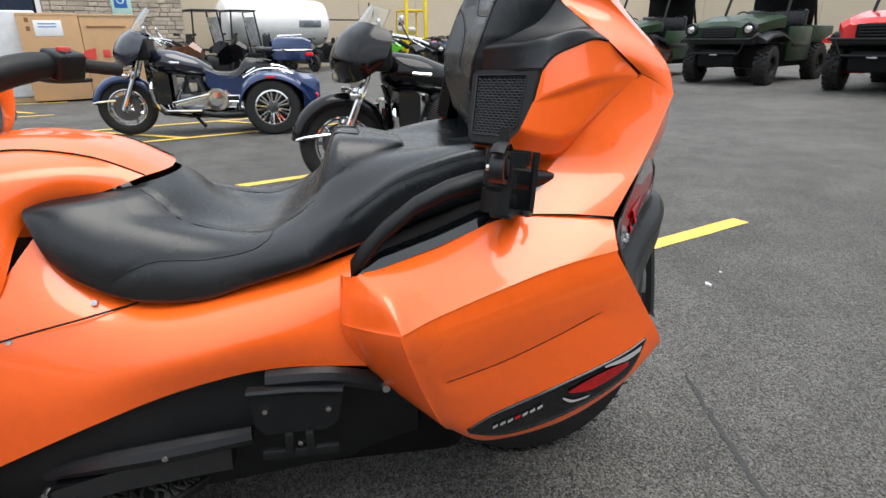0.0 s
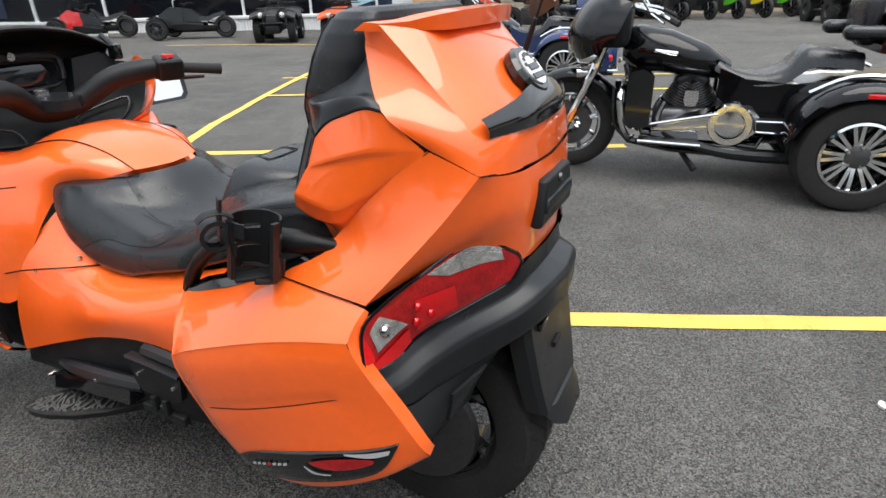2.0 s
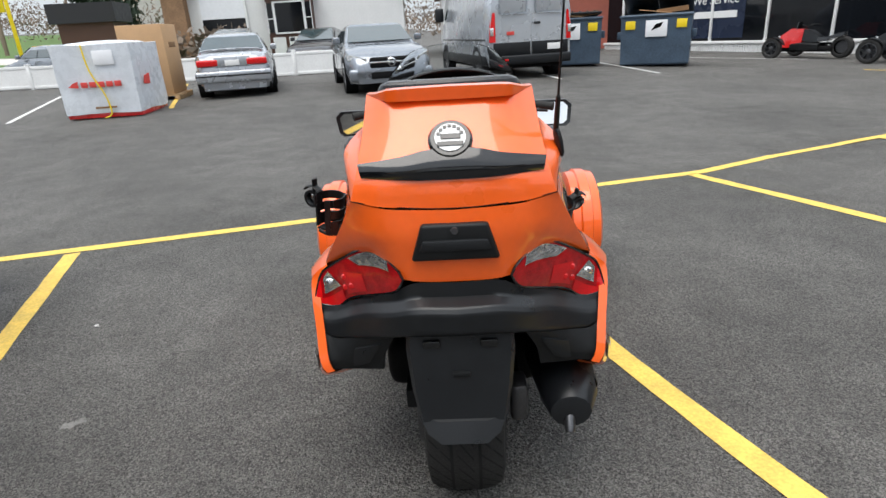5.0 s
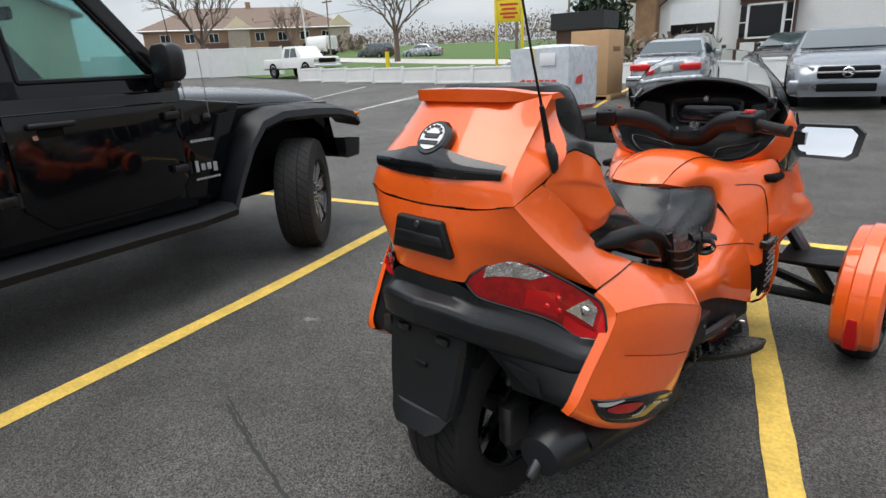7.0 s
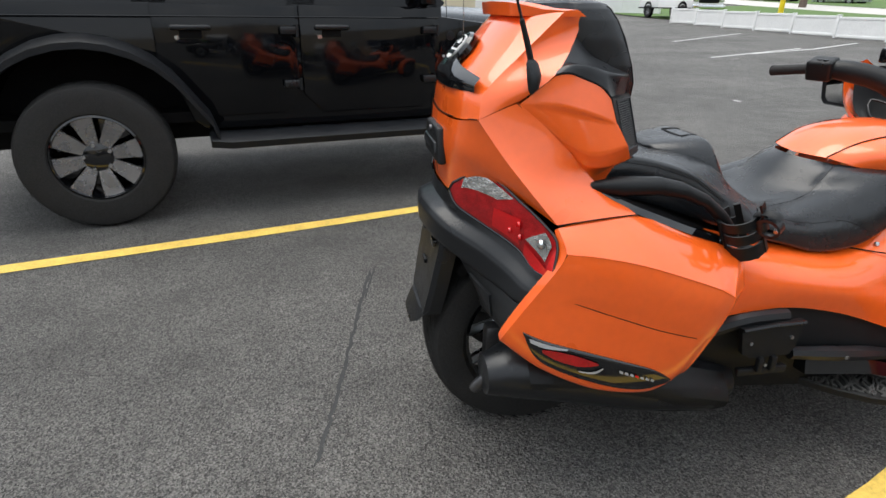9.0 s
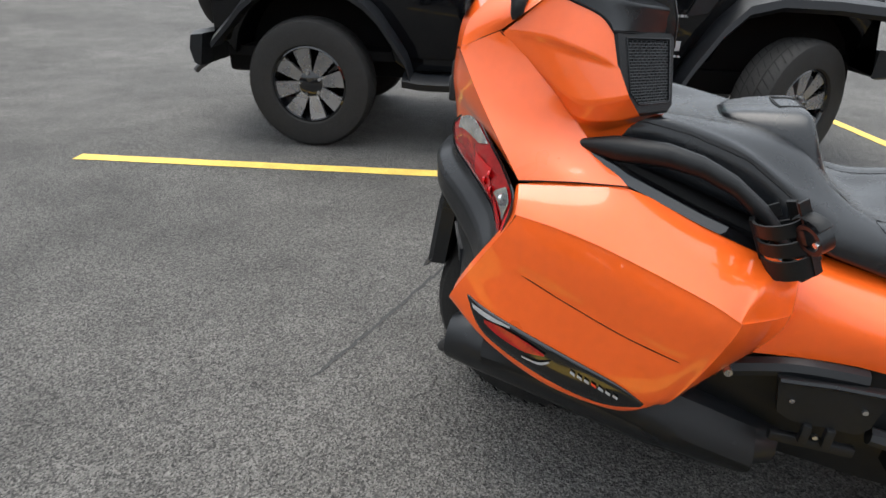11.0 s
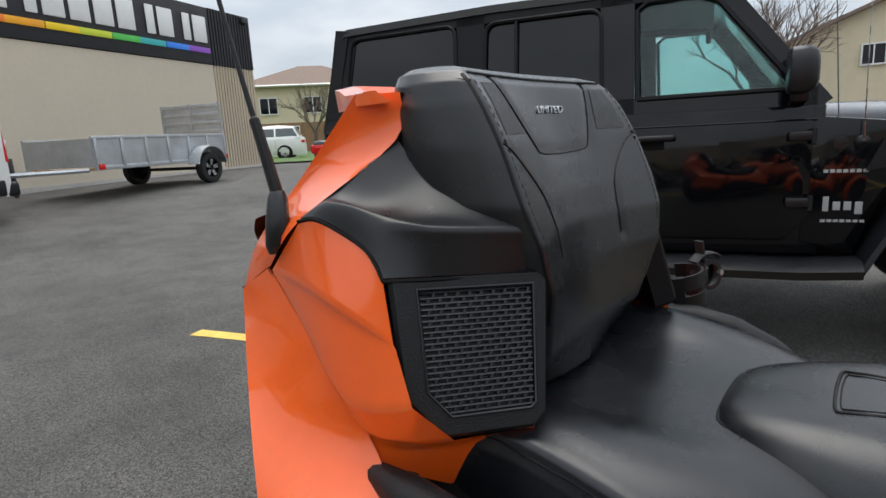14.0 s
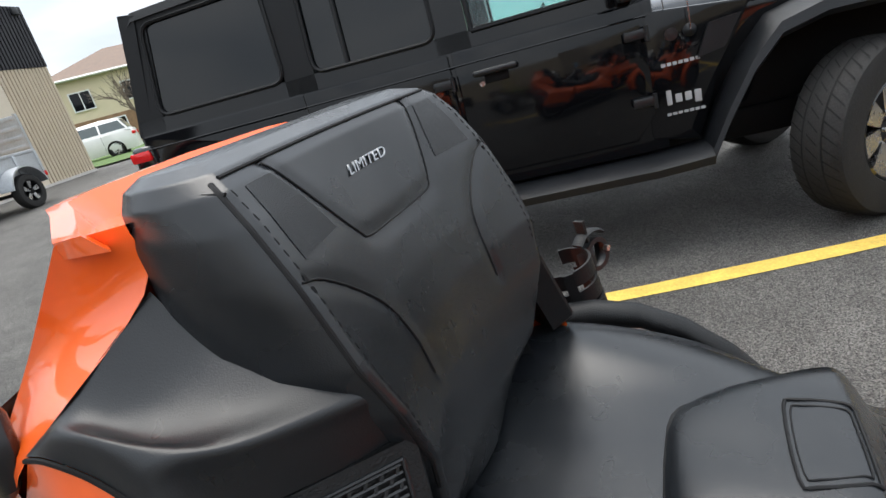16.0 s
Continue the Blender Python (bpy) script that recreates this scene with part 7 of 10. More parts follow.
    part("seat", join(st.copy(), mirror(st)), M_leather, t, "black leather seat", smooth=60)
    st.free()
    # engine
    en = part("engine_case", join(box((-0.16, WB - 1.12, 0.26), (0.16, WB - 0.56, 0.48), 0.05, 3), lathe([(0, -0.22), (0.10, -0.215), (0.12, -0.19), (0.12, 0.19), (0.10, 0.215), (0, 0.22)], 0, 24, (0, WB - 1.0, 0.40))), M_steel, t, smooth=50)
    for s in (-1, 1):
        part("primary_cover", lathe([(0, s * 0.245), (0.085, s * 0.24), (0.115, s * 0.215), (0.12, s * 0.19)], 0, 28, (0, WB - 1.02, 0.41)), M_chrome, en)
        part("cover_plate", loft([[(s * 0.17, y, z - h), (s * 0.235, y, z - h * 0.8), (s * 0.235, y, z + h * 0.8), (s * 0.17, y, z + h)] for y, z, h in ((WB - 0.60, 0.36, 0.035), (WB - 0.75, 0.38, 0.06), (WB - 0.95, 0.41, 0.09))]), M_chrome, en, smooth=50)
        part("shift_rod", tube([(s * 0.25, WB - 0.52, 0.38), (s * 0.25, WB - 0.95, 0.47)], 0.009, 6), M_chrome, en)
    for ang, y0 in ((24, WB - 0.70), (-24, WB - 0.86)):
        mm = Matrix.Translation((0, y0, 0.46)) @ Matrix.Rotation(radians(ang), 4, "X")
        for k in range(10):
            part("cooling_fin", moved(lathe([(0.05, 0.0), (0.115 - 0.002 * k, 0.0), (0.115 - 0.002 * k, 0.008), (0.05, 0.008)], 2, 20, (0, 0, 0.02 + k * 0.017)), mm), M_steel, en, smooth=30)
        part("cylinder_core", moved(lathe([(0.09, 0.0), (0.09, 0.19), (0.0, 0.19)], 2, 16), mm), M_matte, en)
        part("rocker_box", moved(box((-0.085, -0.10, 0.19), (0.085, 0.10, 0.265), 0.03, 3), mm), M_satin, en)
    part("horn_cover", loft([[(-0.19, y0, z0), (-0.15, y0, z0 + 0.01)] + [(-0.15, y1, z1), (-0.19, y1, z1)] for y0, z0, y1, z1 in ((WB - 0.74, 0.60, WB - 0.82, 0.60), (WB - 0.735, 0.54, WB - 0.825, 0.54), (WB - 0.75, 0.50, WB - 0.81, 0.50))]), M_chrome, en)
    part("air_cleaner", lathe([(0, 0.20), (0.09, 0.195), (0.11, 0.16), (0.10, 0.12)], 0, 24, (0, WB - 0.78, 0.62)), M_chrome, en)
    for s in (-1, 1):
        part("exhaust_pipe", tube([(s * 0.10, WB - 0.62, 0.50), (s * 0.20, WB - 0.60, 0.36), (s * 0.23, WB - 0.9, 0.24), (s * 0.27, WB - 1.3, 0.22), (s * 0.30, -0.55, 0.26)], [0.025, 0.03, 0.035, 0.045, 0.045], 10, 4), M_chrome if s > 0 else M_satin, t)
    for s in (-1, 1):
        part("side_cover", loft([[(s * 0.10, y, z0), (s * w, y, z0), (s * w, y, z1), (s * 0.10, y, z1)] for y, w, z0, z1 in ((WB - 0.93, 0.15, 0.56, 0.74), (WB - 1.08, 0.19, 0.46, 0.68), (WB - 1.32, 0.20, 0.40, 0.66), (WB - 1.5, 0.22, 0.34, 0.66))]), paint, t, smooth=50)
        part("primary_case", loft([[(s * 0.16, y, z - h), (s * 0.232, y, z - h * 0.8), (s * 0.240, y, z), (s * 0.232, y, z + h * 0.8), (s * 0.16, y, z + h)] for y, z, h in ((WB - 0.56, 0.335, 0.03), (WB - 0.66, 0.35, 0.07), (WB - 0.85, 0.375, 0.10), (WB - 1.02, 0.40, 0.135), (WB - 1.14, 0.41, 0.12), (WB - 1.19, 0.41, 0.06))]), M_chrome, en, smooth=50)
        part("primary_ring", lathe([(0.09, s * 0.250), (0.128, s * 0.252), (0.136, s * 0.236)], 0, 32, (0, WB - 1.03, 0.40)), M_chrome, en)
        part("pillion_board", box((s * 0.27 - 0.06, WB - 1.36, 0.375), (s * 0.27 + 0.06, WB - 1.16, 0.455), 0.02, 3), M_satin, t)
        part("board_rim", tube([(s * 0.332, WB - 1.36, 0.45), (s * 0.335, WB - 1.16, 0.45), (s * 0.335, WB - 1.17, 0.385), (s * 0.332, WB - 1.35, 0.38), (s * 0.332, WB - 1.36, 0.45)], 0.008, 6), M_chrome, t)
        part("down_tube", tube([(s * 0.17, WB - 0.30, 0.60), (s * 0.20, WB - 0.42, 0.26), (s * 0.21, WB - 1.3, 0.20)], 0.022, 8, 3), M_gloss, t)
        part("board_trim", tube([(s * 0.392, WB - 0.48, 0.305), (s * 0.395, WB - 0.86, 0.295)], 0.010, 6), M_chrome, t)
    part("frame_tube", join(tube([(-0.12, WB - 0.35, 0.75), (-0.13, WB - 0.5, 0.3), (-0.13, 0.45, 0.24), (-0.12, 0.3, 0.6)], 0.02, 8), tube([(0.12, WB - 0.35, 0.75), (0.13, WB - 0.5, 0.3), (0.13, 0.45, 0.24), (0.12, 0.3, 0.6)], 0.02, 8)), M_gloss, t)
    # rear body
    part("rear_axle_body", box((-0.38, -0.40, 0.24), (0.38, 0.34, 0.62), 0.08, 3), M_dark, t)
    part("boot", loft([[(x * w, y, z0 + (z1 - z0) * q) for x, q in ((-1, 0.0), (-1, 0.75), (-0.9, 1), (0.9, 1), (1, 0.75), (1, 0.0))] for y, w, z0, z1 in ((0.30, 0.20, 0.52, 0.66), (0.12, 0.30, 0.50, 0.70), (-0.30, 0.36, 0.34, 0.70), (-0.52, 0.36, 0.34, 0.66), (-0.58, 0.33, 0.36, 0.60))]), paint, t, "glossy trike boot", smooth=50)
    for s in (-1, 1):
        rf = []
        for a in range(8, 173, 10):
            c, q = math.cos(radians(a)), math.sin(radians(a))
            yy, zz = 0.43 * c, 0.325 + 0.40 * q
            yy -= 0.05 * (1 - q)
            rf.append([(s * 0.33, yy * 0.96, zz + 0.0), (s * 0.42, yy, zz + 0.012), (s * 0.57, yy, zz + 0.005), (s * 0.62, yy * 0.985, zz - 0.03), (s * 0.625, yy * 0.97, zz - 0.07), (s * 0.60, yy * 0.95, zz - 0.075)])
        rfen = part("rear_fender", loft(rf, closed=False), paint, t, "glossy rear fender", smooth=50, thick=0.006)
        part("fender_rail", tube([(s * 0.50, 0.30, 0.66), (s * 0.50, 0.12, 0.748), (s * 0.50, -0.10, 0.752), (s * 0.50, -0.26, 0.69)], 0.014, 6, 4), M_chrome, rfen)
        part("fender_marker", box((min(s * 0.615, s * 0.632), -0.05, 0.655), (max(s * 0.615, s * 0.632), 0.05, 0.68), 0.006), M_red, rfen)
        part("fender_tail", loft([[(s * 0.36, y, z0), (s * 0.60, y, z0), (s * 0.60, y, z1), (s * 0.36, y, z1)] for y, z0, z1 in ((-0.36, 0.30, 0.60), (-0.48, 0.30, 0.52), (-0.52, 0.32, 0.44))]), paint, t, smooth=50)
        part("tail_lamp", box((min(s * 0.42, s * 0.56), -0.545, 0.40), (max(s * 0.42, s * 0.56), -0.48, 0.47), 0.015), M_red, t)
        road_wheel(t, V(s * 0.50, 0, 0.322), 0.322, 0.20, 0.20, 18, s, 0, M_chrome, M_gloss, "rear_wheel", 5, 0.02, 30, paired=True)
        part("rim_ring", lathe([(0.203, s * 0.095 + s * 0.5), (0.188, s * 0.10 + s * 0.5), (0.182, s * 0.07 + s * 0.5)], 0, 36, (0, 0, 0.322)), M_chrome, t)
        part("bumper_end", tube([(s * 0.30, -0.58, 0.30), (s * 0.52, -0.60, 0.30), (s * 0.60, -0.50, 0.31)], 0.018, 8, 3), M_chrome, t)
    # tour box with backrest
    tp = part("tour_box", loft([[(x * w, y, z0 + (z1 - z0) * q) for x, q in ((-1, 0.05), (-1.0, 0.5), (-0.93, 0.92), (-0.75, 1), (0.75, 1), (0.93, 0.92), (1.0, 0.5), (1, 0.05))] for y, w, z0, z1 in ((-0.06, 0.26, 0.84, 1.06), (-0.12, 0.30, 0.83, 1.10), (-0.42, 0.30, 0.83, 1.10), (-0.52, 0.26, 0.84, 1.06))]), paint, t, "glossy tour box", smooth=50)
    part("tour_box_lid_gap", tube([(-0.285, -0.05, 0.955), (-0.31, -0.14, 0.955), (-0.31, -0.42, 0.955), (-0.27, -0.53, 0.955), (0.27, -0.53, 0.955), (0.31, -0.42, 0.955), (0.31, -0.14, 0.955), (0.285, -0.05, 0.955)], 0.007, 6), M_chrome, tp)
    part("tour_rack", join(tube([(-0.18, -0.14, 1.11), (-0.18, -0.42, 1.125), (0.18, -0.42, 1.125), (0.18, -0.14, 1.11)], 0.012, 6), tube([(0, -0.14, 1.115), (0, -0.42, 1.125)], 0.01, 6)), M_chrome, tp)
    for s in (-1, 1):
        part("box_lamp", box((min(s * 0.16, s * 0.315), -0.535, 0.88), (max(s * 0.16, s * 0.315), -0.44, 0.925), 0.012), M_red, tp)
        part("box_latch", tube([(s * 0.312, -0.18, 0.96), (s * 0.322, -0.18, 0.96)], 0.018, 10), M_bolt, tp)
        part("armrest", box((s * 0.24 - 0.06, -0.08, 0.92), (s * 0.24 + 0.06, 0.14, 1.0), 0.035, 3), M_leather, t)
    part("pillion_back", box((-0.20, -0.06, 0.88), (0.20, 0.04, 1.16), 0.045, 3), M_leather, t)
    part("kick_stand", tube([(-0.12, WB - 0.72, 0.25), (-0.20, WB - 0.80, 0.16), (-0.26, WB - 0.86, 0.10)], [0.02, 0.018, 0.022], 8), M_matte, t)
    return t


def trike_pose(fx, fy, yaw):
    a = radians(yaw)
    return pose(fx + 1.67 * math.sin(a), fy - 1.67 * math.cos(a), 0, 0, 0, yaw)


trike(trike_pose(3.14, 0.30, 8), M_blackpaint, M_blackpaint, "glossy black touring trike with chrome trim parked on asphalt", False)
trike(trike_pose(6.24, 2.86, 7), M_bluepaint, M_navy, "deep blue touring trike with chrome wheels and tall windscreen", True)

# ---- parked cars and the rest of the lot ----
def at(x, y, yaw=0, dz=0.0):
    return pose(x, y, height(x, y) + dz, 0, 0, yaw)


def car(name, m, label, paint, L, W, H, prof, cab, wheels, r=0.32, category="car", group=""):
    """A car from its side outline. prof: (y, top of body); cab: (y, z) of the roof line; y runs from the tail (0) to the nose (L)."""
    c = thing(name, m, label, category, group)
    secs = []
    for y, z in prof:
        e = min(y, L - y) / L
        w = W / 2 * (0.80 + 0.20 * min(1, e / 0.10))
        secs.append([(-w * 0.93, y, 0.20), (-w, y, 0.42), (-w * 0.99, y, z - 0.16), (-w * 0.92, y, z - 0.03), (-w * 0.6, y, z + 0.012), (w * 0.6, y, z + 0.012), (w * 0.92, y, z - 0.03), (w * 0.99, y, z - 0.16), (w, y, 0.42), (w * 0.93, y, 0.20)])
    part("body", loft([catmull_ring(s) for s in secs]), paint, c, smooth=40)
    zb = {}

    def top(y):
        for (a, za), (b, zz) in zip(prof, prof[1:]):
            if a <= y <= b:
                return za + (zz - za) * (y - a) / (b - a + 1e-9)
        return prof[-1][1]
    cs = []
    for y, z in cab:
        b = top(y) - 0.04
        wb, wt = W / 2 * 0.90, W / 2 * (0.90 - 0.22 * max(0, z - b) / 0.5)
        cs.append([(-wb, y, b), (-wt, y, z - 0.05), (-wt * 0.86, y, z), (wt * 0.86, y, z), (wt, y, z - 0.05), (wb, y, b)])
    part("cabin", loft(cs), paint, c, smooth=40)

    def pane(nm, pts):
        part(nm, facets(pts, [tuple(range(len(pts)))]), M_carglass, c, thick=0.012)
    y0, y1 = cab[0][0], cab[-1][0]
    ra, rb = cab[1], cab[-2]

    def on(y, z, s):
        b = top(y) - 0.04
        wt = W / 2 * (0.90 - 0.22 * max(0, z - b) / 0.5)
        return (s * (wt + 0.004), y, z)
    zt = min(ra[1], rb[1]) - 0.09
    zl = max(top(ra[0]), top(rb[0])) + 0.02
    mid = (ra[0] + rb[0]) / 2
    fr = 0.16
    for s in (-1, 1):
        ya, yb = ra[0] - (ra[0] - y0) * 0.55, rb[0] + (y1 - rb[0]) * 0.65
        pane("side_window", [on(ya, zl, s), on(mid - 0.04, zl, s), on(mid - 0.04, zt, s), on(ra[0] + 0.05, zt, s)])
        pane("side_window", [on(mid + 0.04, zl, s), on(yb, zl, s), on(rb[0] - 0.02, zt, s), on(mid + 0.04, zt, s)])
        part("wing_mirror", box((min(s * W * 0.47, s * W * 0.56), yb - 0.22, zl - 0.02), (max(s * W * 0.47, s * W * 0.56), yb - 0.08, zl + 0.13), 0.03, 3), paint, c)
        part("door_gap", tube([(s * W * 0.499, mid, 0.36), (s * W * 0.497, mid, zl - 0.12)], 0.006, 5), M_dark, c)
        part("door_handle", box((min(s * W * 0.49, s * W * 0.512), mid - 0.30, zl - 0.14), (max(s * W * 0.49, s * W * 0.512), mid - 0.12, zl - 0.11), 0.008), paint, c)
        for wy in wheels:
            part("wheel_arch", lathe([(r + 0.06, s * W * 0.36), (r + 0.06, s * W * 0.502), (r + 0.0, s * W * 0.503), (r * 0.5, s * W * 0.45)], 0, 24, (0, wy, r)), M_dark, c)
            road_wheel(c, V(s * (W / 2 - 0.11), wy, r), r, 0.20, r * 0.66, 7, s, 0, M_alu, M_steel, "wheel", 0, 0.02, 0, True)
    wt = W / 2 * 0.66
    for nm, (ya, za), (yb, zz) in (("rear_window", cab[0], ra), ("windscreen", cab[-1], rb)):
        sg = -1 if nm == "rear_window" else 1
        a, b = V(0, ya, max(za, top(ya)) + 0.02), V(0, yb, zz)
        p, q = a.lerp(b, 0.10), a.lerp(b, 0.88)
        nrm = V(0, sg * abs(b.z - a.z), abs(b.y - a.y)).normalized() * 0.012
        pane(nm, [p + nrm + V(-W * 0.40, 0, 0), p + nrm + V(W * 0.40, 0, 0), q + nrm + V(W * 0.335, 0, 0), q + nrm + V(-W * 0.335, 0, 0)])
    return c


def catmull_ring(s):
    return s


def lamp_pair(c, W, y, z, w, h, material, name, d=0.06, inner=0.18):
    for s in (-1, 1):
        x0, x1 = s * (W / 2 * 0.86), s * (W / 2 * 0.86 - w)
        part(name, box((min(x0, x1), y - d, z - h / 2), (max(x0, x1), y + d, z + h / 2), min(h, d) * 0.4, 3), material, c)


# silver sedan, tail towards the lot
SED_P = [(0.0, 0.62), (0.06, 0.86), (0.18, 0.97), (0.75, 1.0), (1.4, 0.98), (3.2, 0.94), (3.5, 0.92), (4.4, 0.78), (4.72, 0.62), (4.8, 0.5)]
SED_C = [(0.62, 0.99), (1.25, 1.38), (1.8, 1.44), (2.5, 1.43), (3.45, 0.93)]
sed = car("sedan", at(-5.05, 12.0, 16), "silver four-door sedan seen from its tail", M_silver, 4.8, 1.80, 1.44, SED_P, SED_C, (1.0, 3.7))
lamp_pair(sed, 1.80, 0.05, 0.80, 0.46, 0.15, M_red, "tail_lamp", 0.09)
part("boot_panel", box((-0.40, -0.02, 0.70), (0.40, 0.06, 0.92), 0.02), M_silver, sed)
part("number_plate", box((-0.16, -0.035, 0.73), (0.16, -0.01, 0.85), 0.004), M_white, sed)
part("bumper", box((-0.84, -0.10, 0.36), (0.84, 0.10, 0.62), 0.05, 3), M_silver, sed)
part("bumper_strip", box((-0.83, -0.108, 0.50), (0.83, -0.09, 0.53), 0.004), M_matte, sed)
part("boot_spoiler", tube([(-0.66, 0.14, 1.0), (-0.6, 0.10, 1.06), (0, 0.06, 1.08), (0.6, 0.10, 1.06), (0.66, 0.14, 1.0)], 0.022, 6, 3), M_silver, sed)
part("floor_shadow", box((-0.8, 0.2, 0.16), (0.8, 4.5, 0.3)), M_dark, sed)

# silver coupe-like car, nose towards the lot
MER_P = [(0.0, 0.62), (0.1, 0.9), (0.8, 1.0), (1.6, 1.0), (3.4, 0.97), (3.7, 0.95), (4.5, 0.84), (4.82, 0.72), (4.93, 0.55)]
MER_C = [(0.7, 1.0), (1.5, 1.38), (2.1, 1.43), (2.7, 1.41), (3.6, 0.96)]
MW = 1.88
mf = V(-1.30, 11.0, 0)
my = radians(195)
mo = mf - V(-math.sin(my), math.cos(my), 0) * 4.93
mer = car("coupe", at(mo.x, mo.y, 195), "silver grey four-door coupe parked with its nose to the lot", M_grey, 4.93, MW, 1.43, MER_P, MER_C, (1.05, 3.95), 0.34)
for s in (-1, 1):
    part("head_lamp", loft([[(s * 0.52, 4.86, 0.60), (s * 0.52, 4.90, 0.70), (s * 0.86, 4.62, 0.80), (s * 0.90, 4.60, 0.68)], [(s * 0.50, 4.80, 0.60), (s * 0.50, 4.84, 0.70), (s * 0.84, 4.56, 0.80), (s * 0.86, 4.56, 0.68)]]), M_clear, mer)
    part("lower_intake", box((min(s * 0.50, s * 0.84), 4.80, 0.30), (max(s * 0.50, s * 0.84), 4.90, 0.44), 0.03), M_dark, mer)
part("radiator_grille", box((-0.46, 4.88, 0.50), (0.46, 4.96, 0.72), 0.05, 3), M_dark, mer)
part("grille_bar", box((-0.46, 4.955, 0.60), (0.46, 4.975, 0.635), 0.006), M_chrome, mer)
part("grille_emblem", lathe([(0.075, 4.97), (0.09, 4.985), (0.075, 5.0), (0.066, 4.985)], 1, 24, (0, 0, 0.617)), M_chrome, mer)
part("emblem_star", join(*[tube([(0, 4.985, 0.617), (0.075 * math.sin(a), 4.985, 0.617 + 0.075 * math.cos(a))], 0.009, 5) for a in (0, math.tau / 3, 2 * math.tau / 3)]), M_chrome, mer)
part("front_bumper", box((-0.90, 4.72, 0.24), (0.90, 4.93, 0.50), 0.07, 3), M_grey, mer)
part("bumper_mesh", box((-0.45, 4.90, 0.28), (0.45, 4.945, 0.43), 0.03), M_dark, mer)


def box_van(m, label, paint, L=5.6, W=2.06, H=2.55, wheels=(0.95, 4.4), name="cargo_van"):
    c = thing(name, m, label, "van", "vans")
    secs = []
    for y, zt, w in ((0.0, H - 0.12, 0.96), (0.05, H - 0.03, 0.99), (0.5, H, 1.0), (4.0, H, 1.0), (4.35, H - 0.12, 0.98), (4.75, 1.62, 0.95), (5.15, 1.25, 0.93), (5.5, 1.05, 0.88), (5.6, 0.75, 0.80)):
        w *= W / 2
        k = 0.86 if zt > 1.8 else 0.9
        secs.append([(-w * 0.95, y, 0.35), (-w, y, 0.6), (-w, y, min(1.45, zt - 0.3)), (-w * k, y, zt - 0.10), (-w * k * 0.88, y, zt), (w * k * 0.88, y, zt), (w * k, y, zt - 0.10), (w, y, min(1.45, zt - 0.3)), (w, y, 0.6), (w * 0.95, y, 0.35)])
    part("body", loft(secs), paint, c, smooth=40)
    for s in (-1, 1):
        part("rear_door", loft([[(s * 0.012, -0.022, 0.62), (s * 0.92, -0.018, 0.62), (s * 0.92, -0.005, 1.42), (s * 0.80, 0.02, H - 0.16), (s * 0.012, 0.02, H - 0.14)], [(s * 0.012, 0.04, 0.62), (s * 0.92, 0.04, 0.62), (s * 0.92, 0.04, 1.42), (s * 0.80, 0.06, H - 0.16), (s * 0.012, 0.06, H - 0.14)]]), paint, c, smooth=30)
        part("door_panel", box((min(s * 0.10, s * 0.78), -0.032, 1.45), (max(s * 0.10, s * 0.78), 0.01, 2.2), 0.06, 3), paint, c)
        part("door_lower", box((min(s * 0.02, s * 0.93), -0.045, 0.56), (max(s * 0.02, s * 0.93), 0.0, 0.84), 0.02), M_flare, c)
        part("tail_lamp", loft([[(s * 0.88, -0.045, 0.86), (s * 1.01, -0.01, 0.86), (s * 0.995, 0.02, 1.50), (s * 0.88, -0.02, 1.50)], [(s * 0.90, 0.1, 0.86), (s * 1.02, 0.14, 0.86), (s * 1.005, 0.14, 1.50), (s * 0.90, 0.1, 1.50)]]), M_red, c)
        part("reverse_lamp", box((min(s * 0.915, s * 1.0), -0.03, 1.0), (max(s * 0.915, s * 1.0), 0.04, 1.18), 0.01), M_clear, c)
        part("side_line", tube([(s * W / 2 * 1.002, 0.3, 0.92), (s * W / 2 * 1.002, 4.6, 0.92)], 0.02, 6), M_flare, c)
        part("sill", box((min(s * 0.93, s * 1.035), 0.1, 0.36), (max(s * 0.93, s * 1.035), 4.9, 0.60), 0.03), M_flare, c)
        part("side_window", facets([(s * (W / 2 * 0.99), 3.75, 1.48), (s * (W / 2 * 0.98), 4.72, 1.46), (s * (W / 2 * 0.90), 4.40, 2.12), (s * (W / 2 * 0.90), 3.75, 2.15)], [(0, 1, 2, 3)]), M_carglass, c, thick=0.02)
        part("wing_mirror", box((min(s * 1.03, s * 1.28), 4.42, 1.42), (max(s * 1.03, s * 1.28), 4.56, 1.80), 0.05, 3), M_satin, c)
        for wy in wheels:
            road_wheel(c, V(s * (W / 2 - 0.12), wy, 0.34), 0.34, 0.215, 0.215, 8, s, 0, M_alu, M_steel, "wheel", 0, 0.02, 0, True)
            part("wheel_arch", lathe([(0.42, s * W * 0.4), (0.42, s * W * 0.508), (0.34, s * W * 0.506), (0.2, s * W * 0.45)], 0, 24, (0, wy, 0.36)), M_flare, c)
    part("windscreen", facets([(-0.86, 4.80, 1.62), (0.86, 4.80, 1.62), (0.78, 4.42, 2.36), (-0.78, 4.42, 2.36)], [(0, 1, 2, 3)]), M_carglass, c, thick=0.02)
    part("rear_bumper", box((-0.98, -0.14, 0.34), (0.98, 0.10, 0.56), 0.05, 3), M_flare, c)
    part("number_plate", box((0.40, -0.056, 0.64), (0.72, -0.04, 0.78), 0.004), M_white, c)
    part("door_handle", box((0.06, -0.06, 1.22), (0.22, -0.03, 1.27), 0.01), M_satin, c)
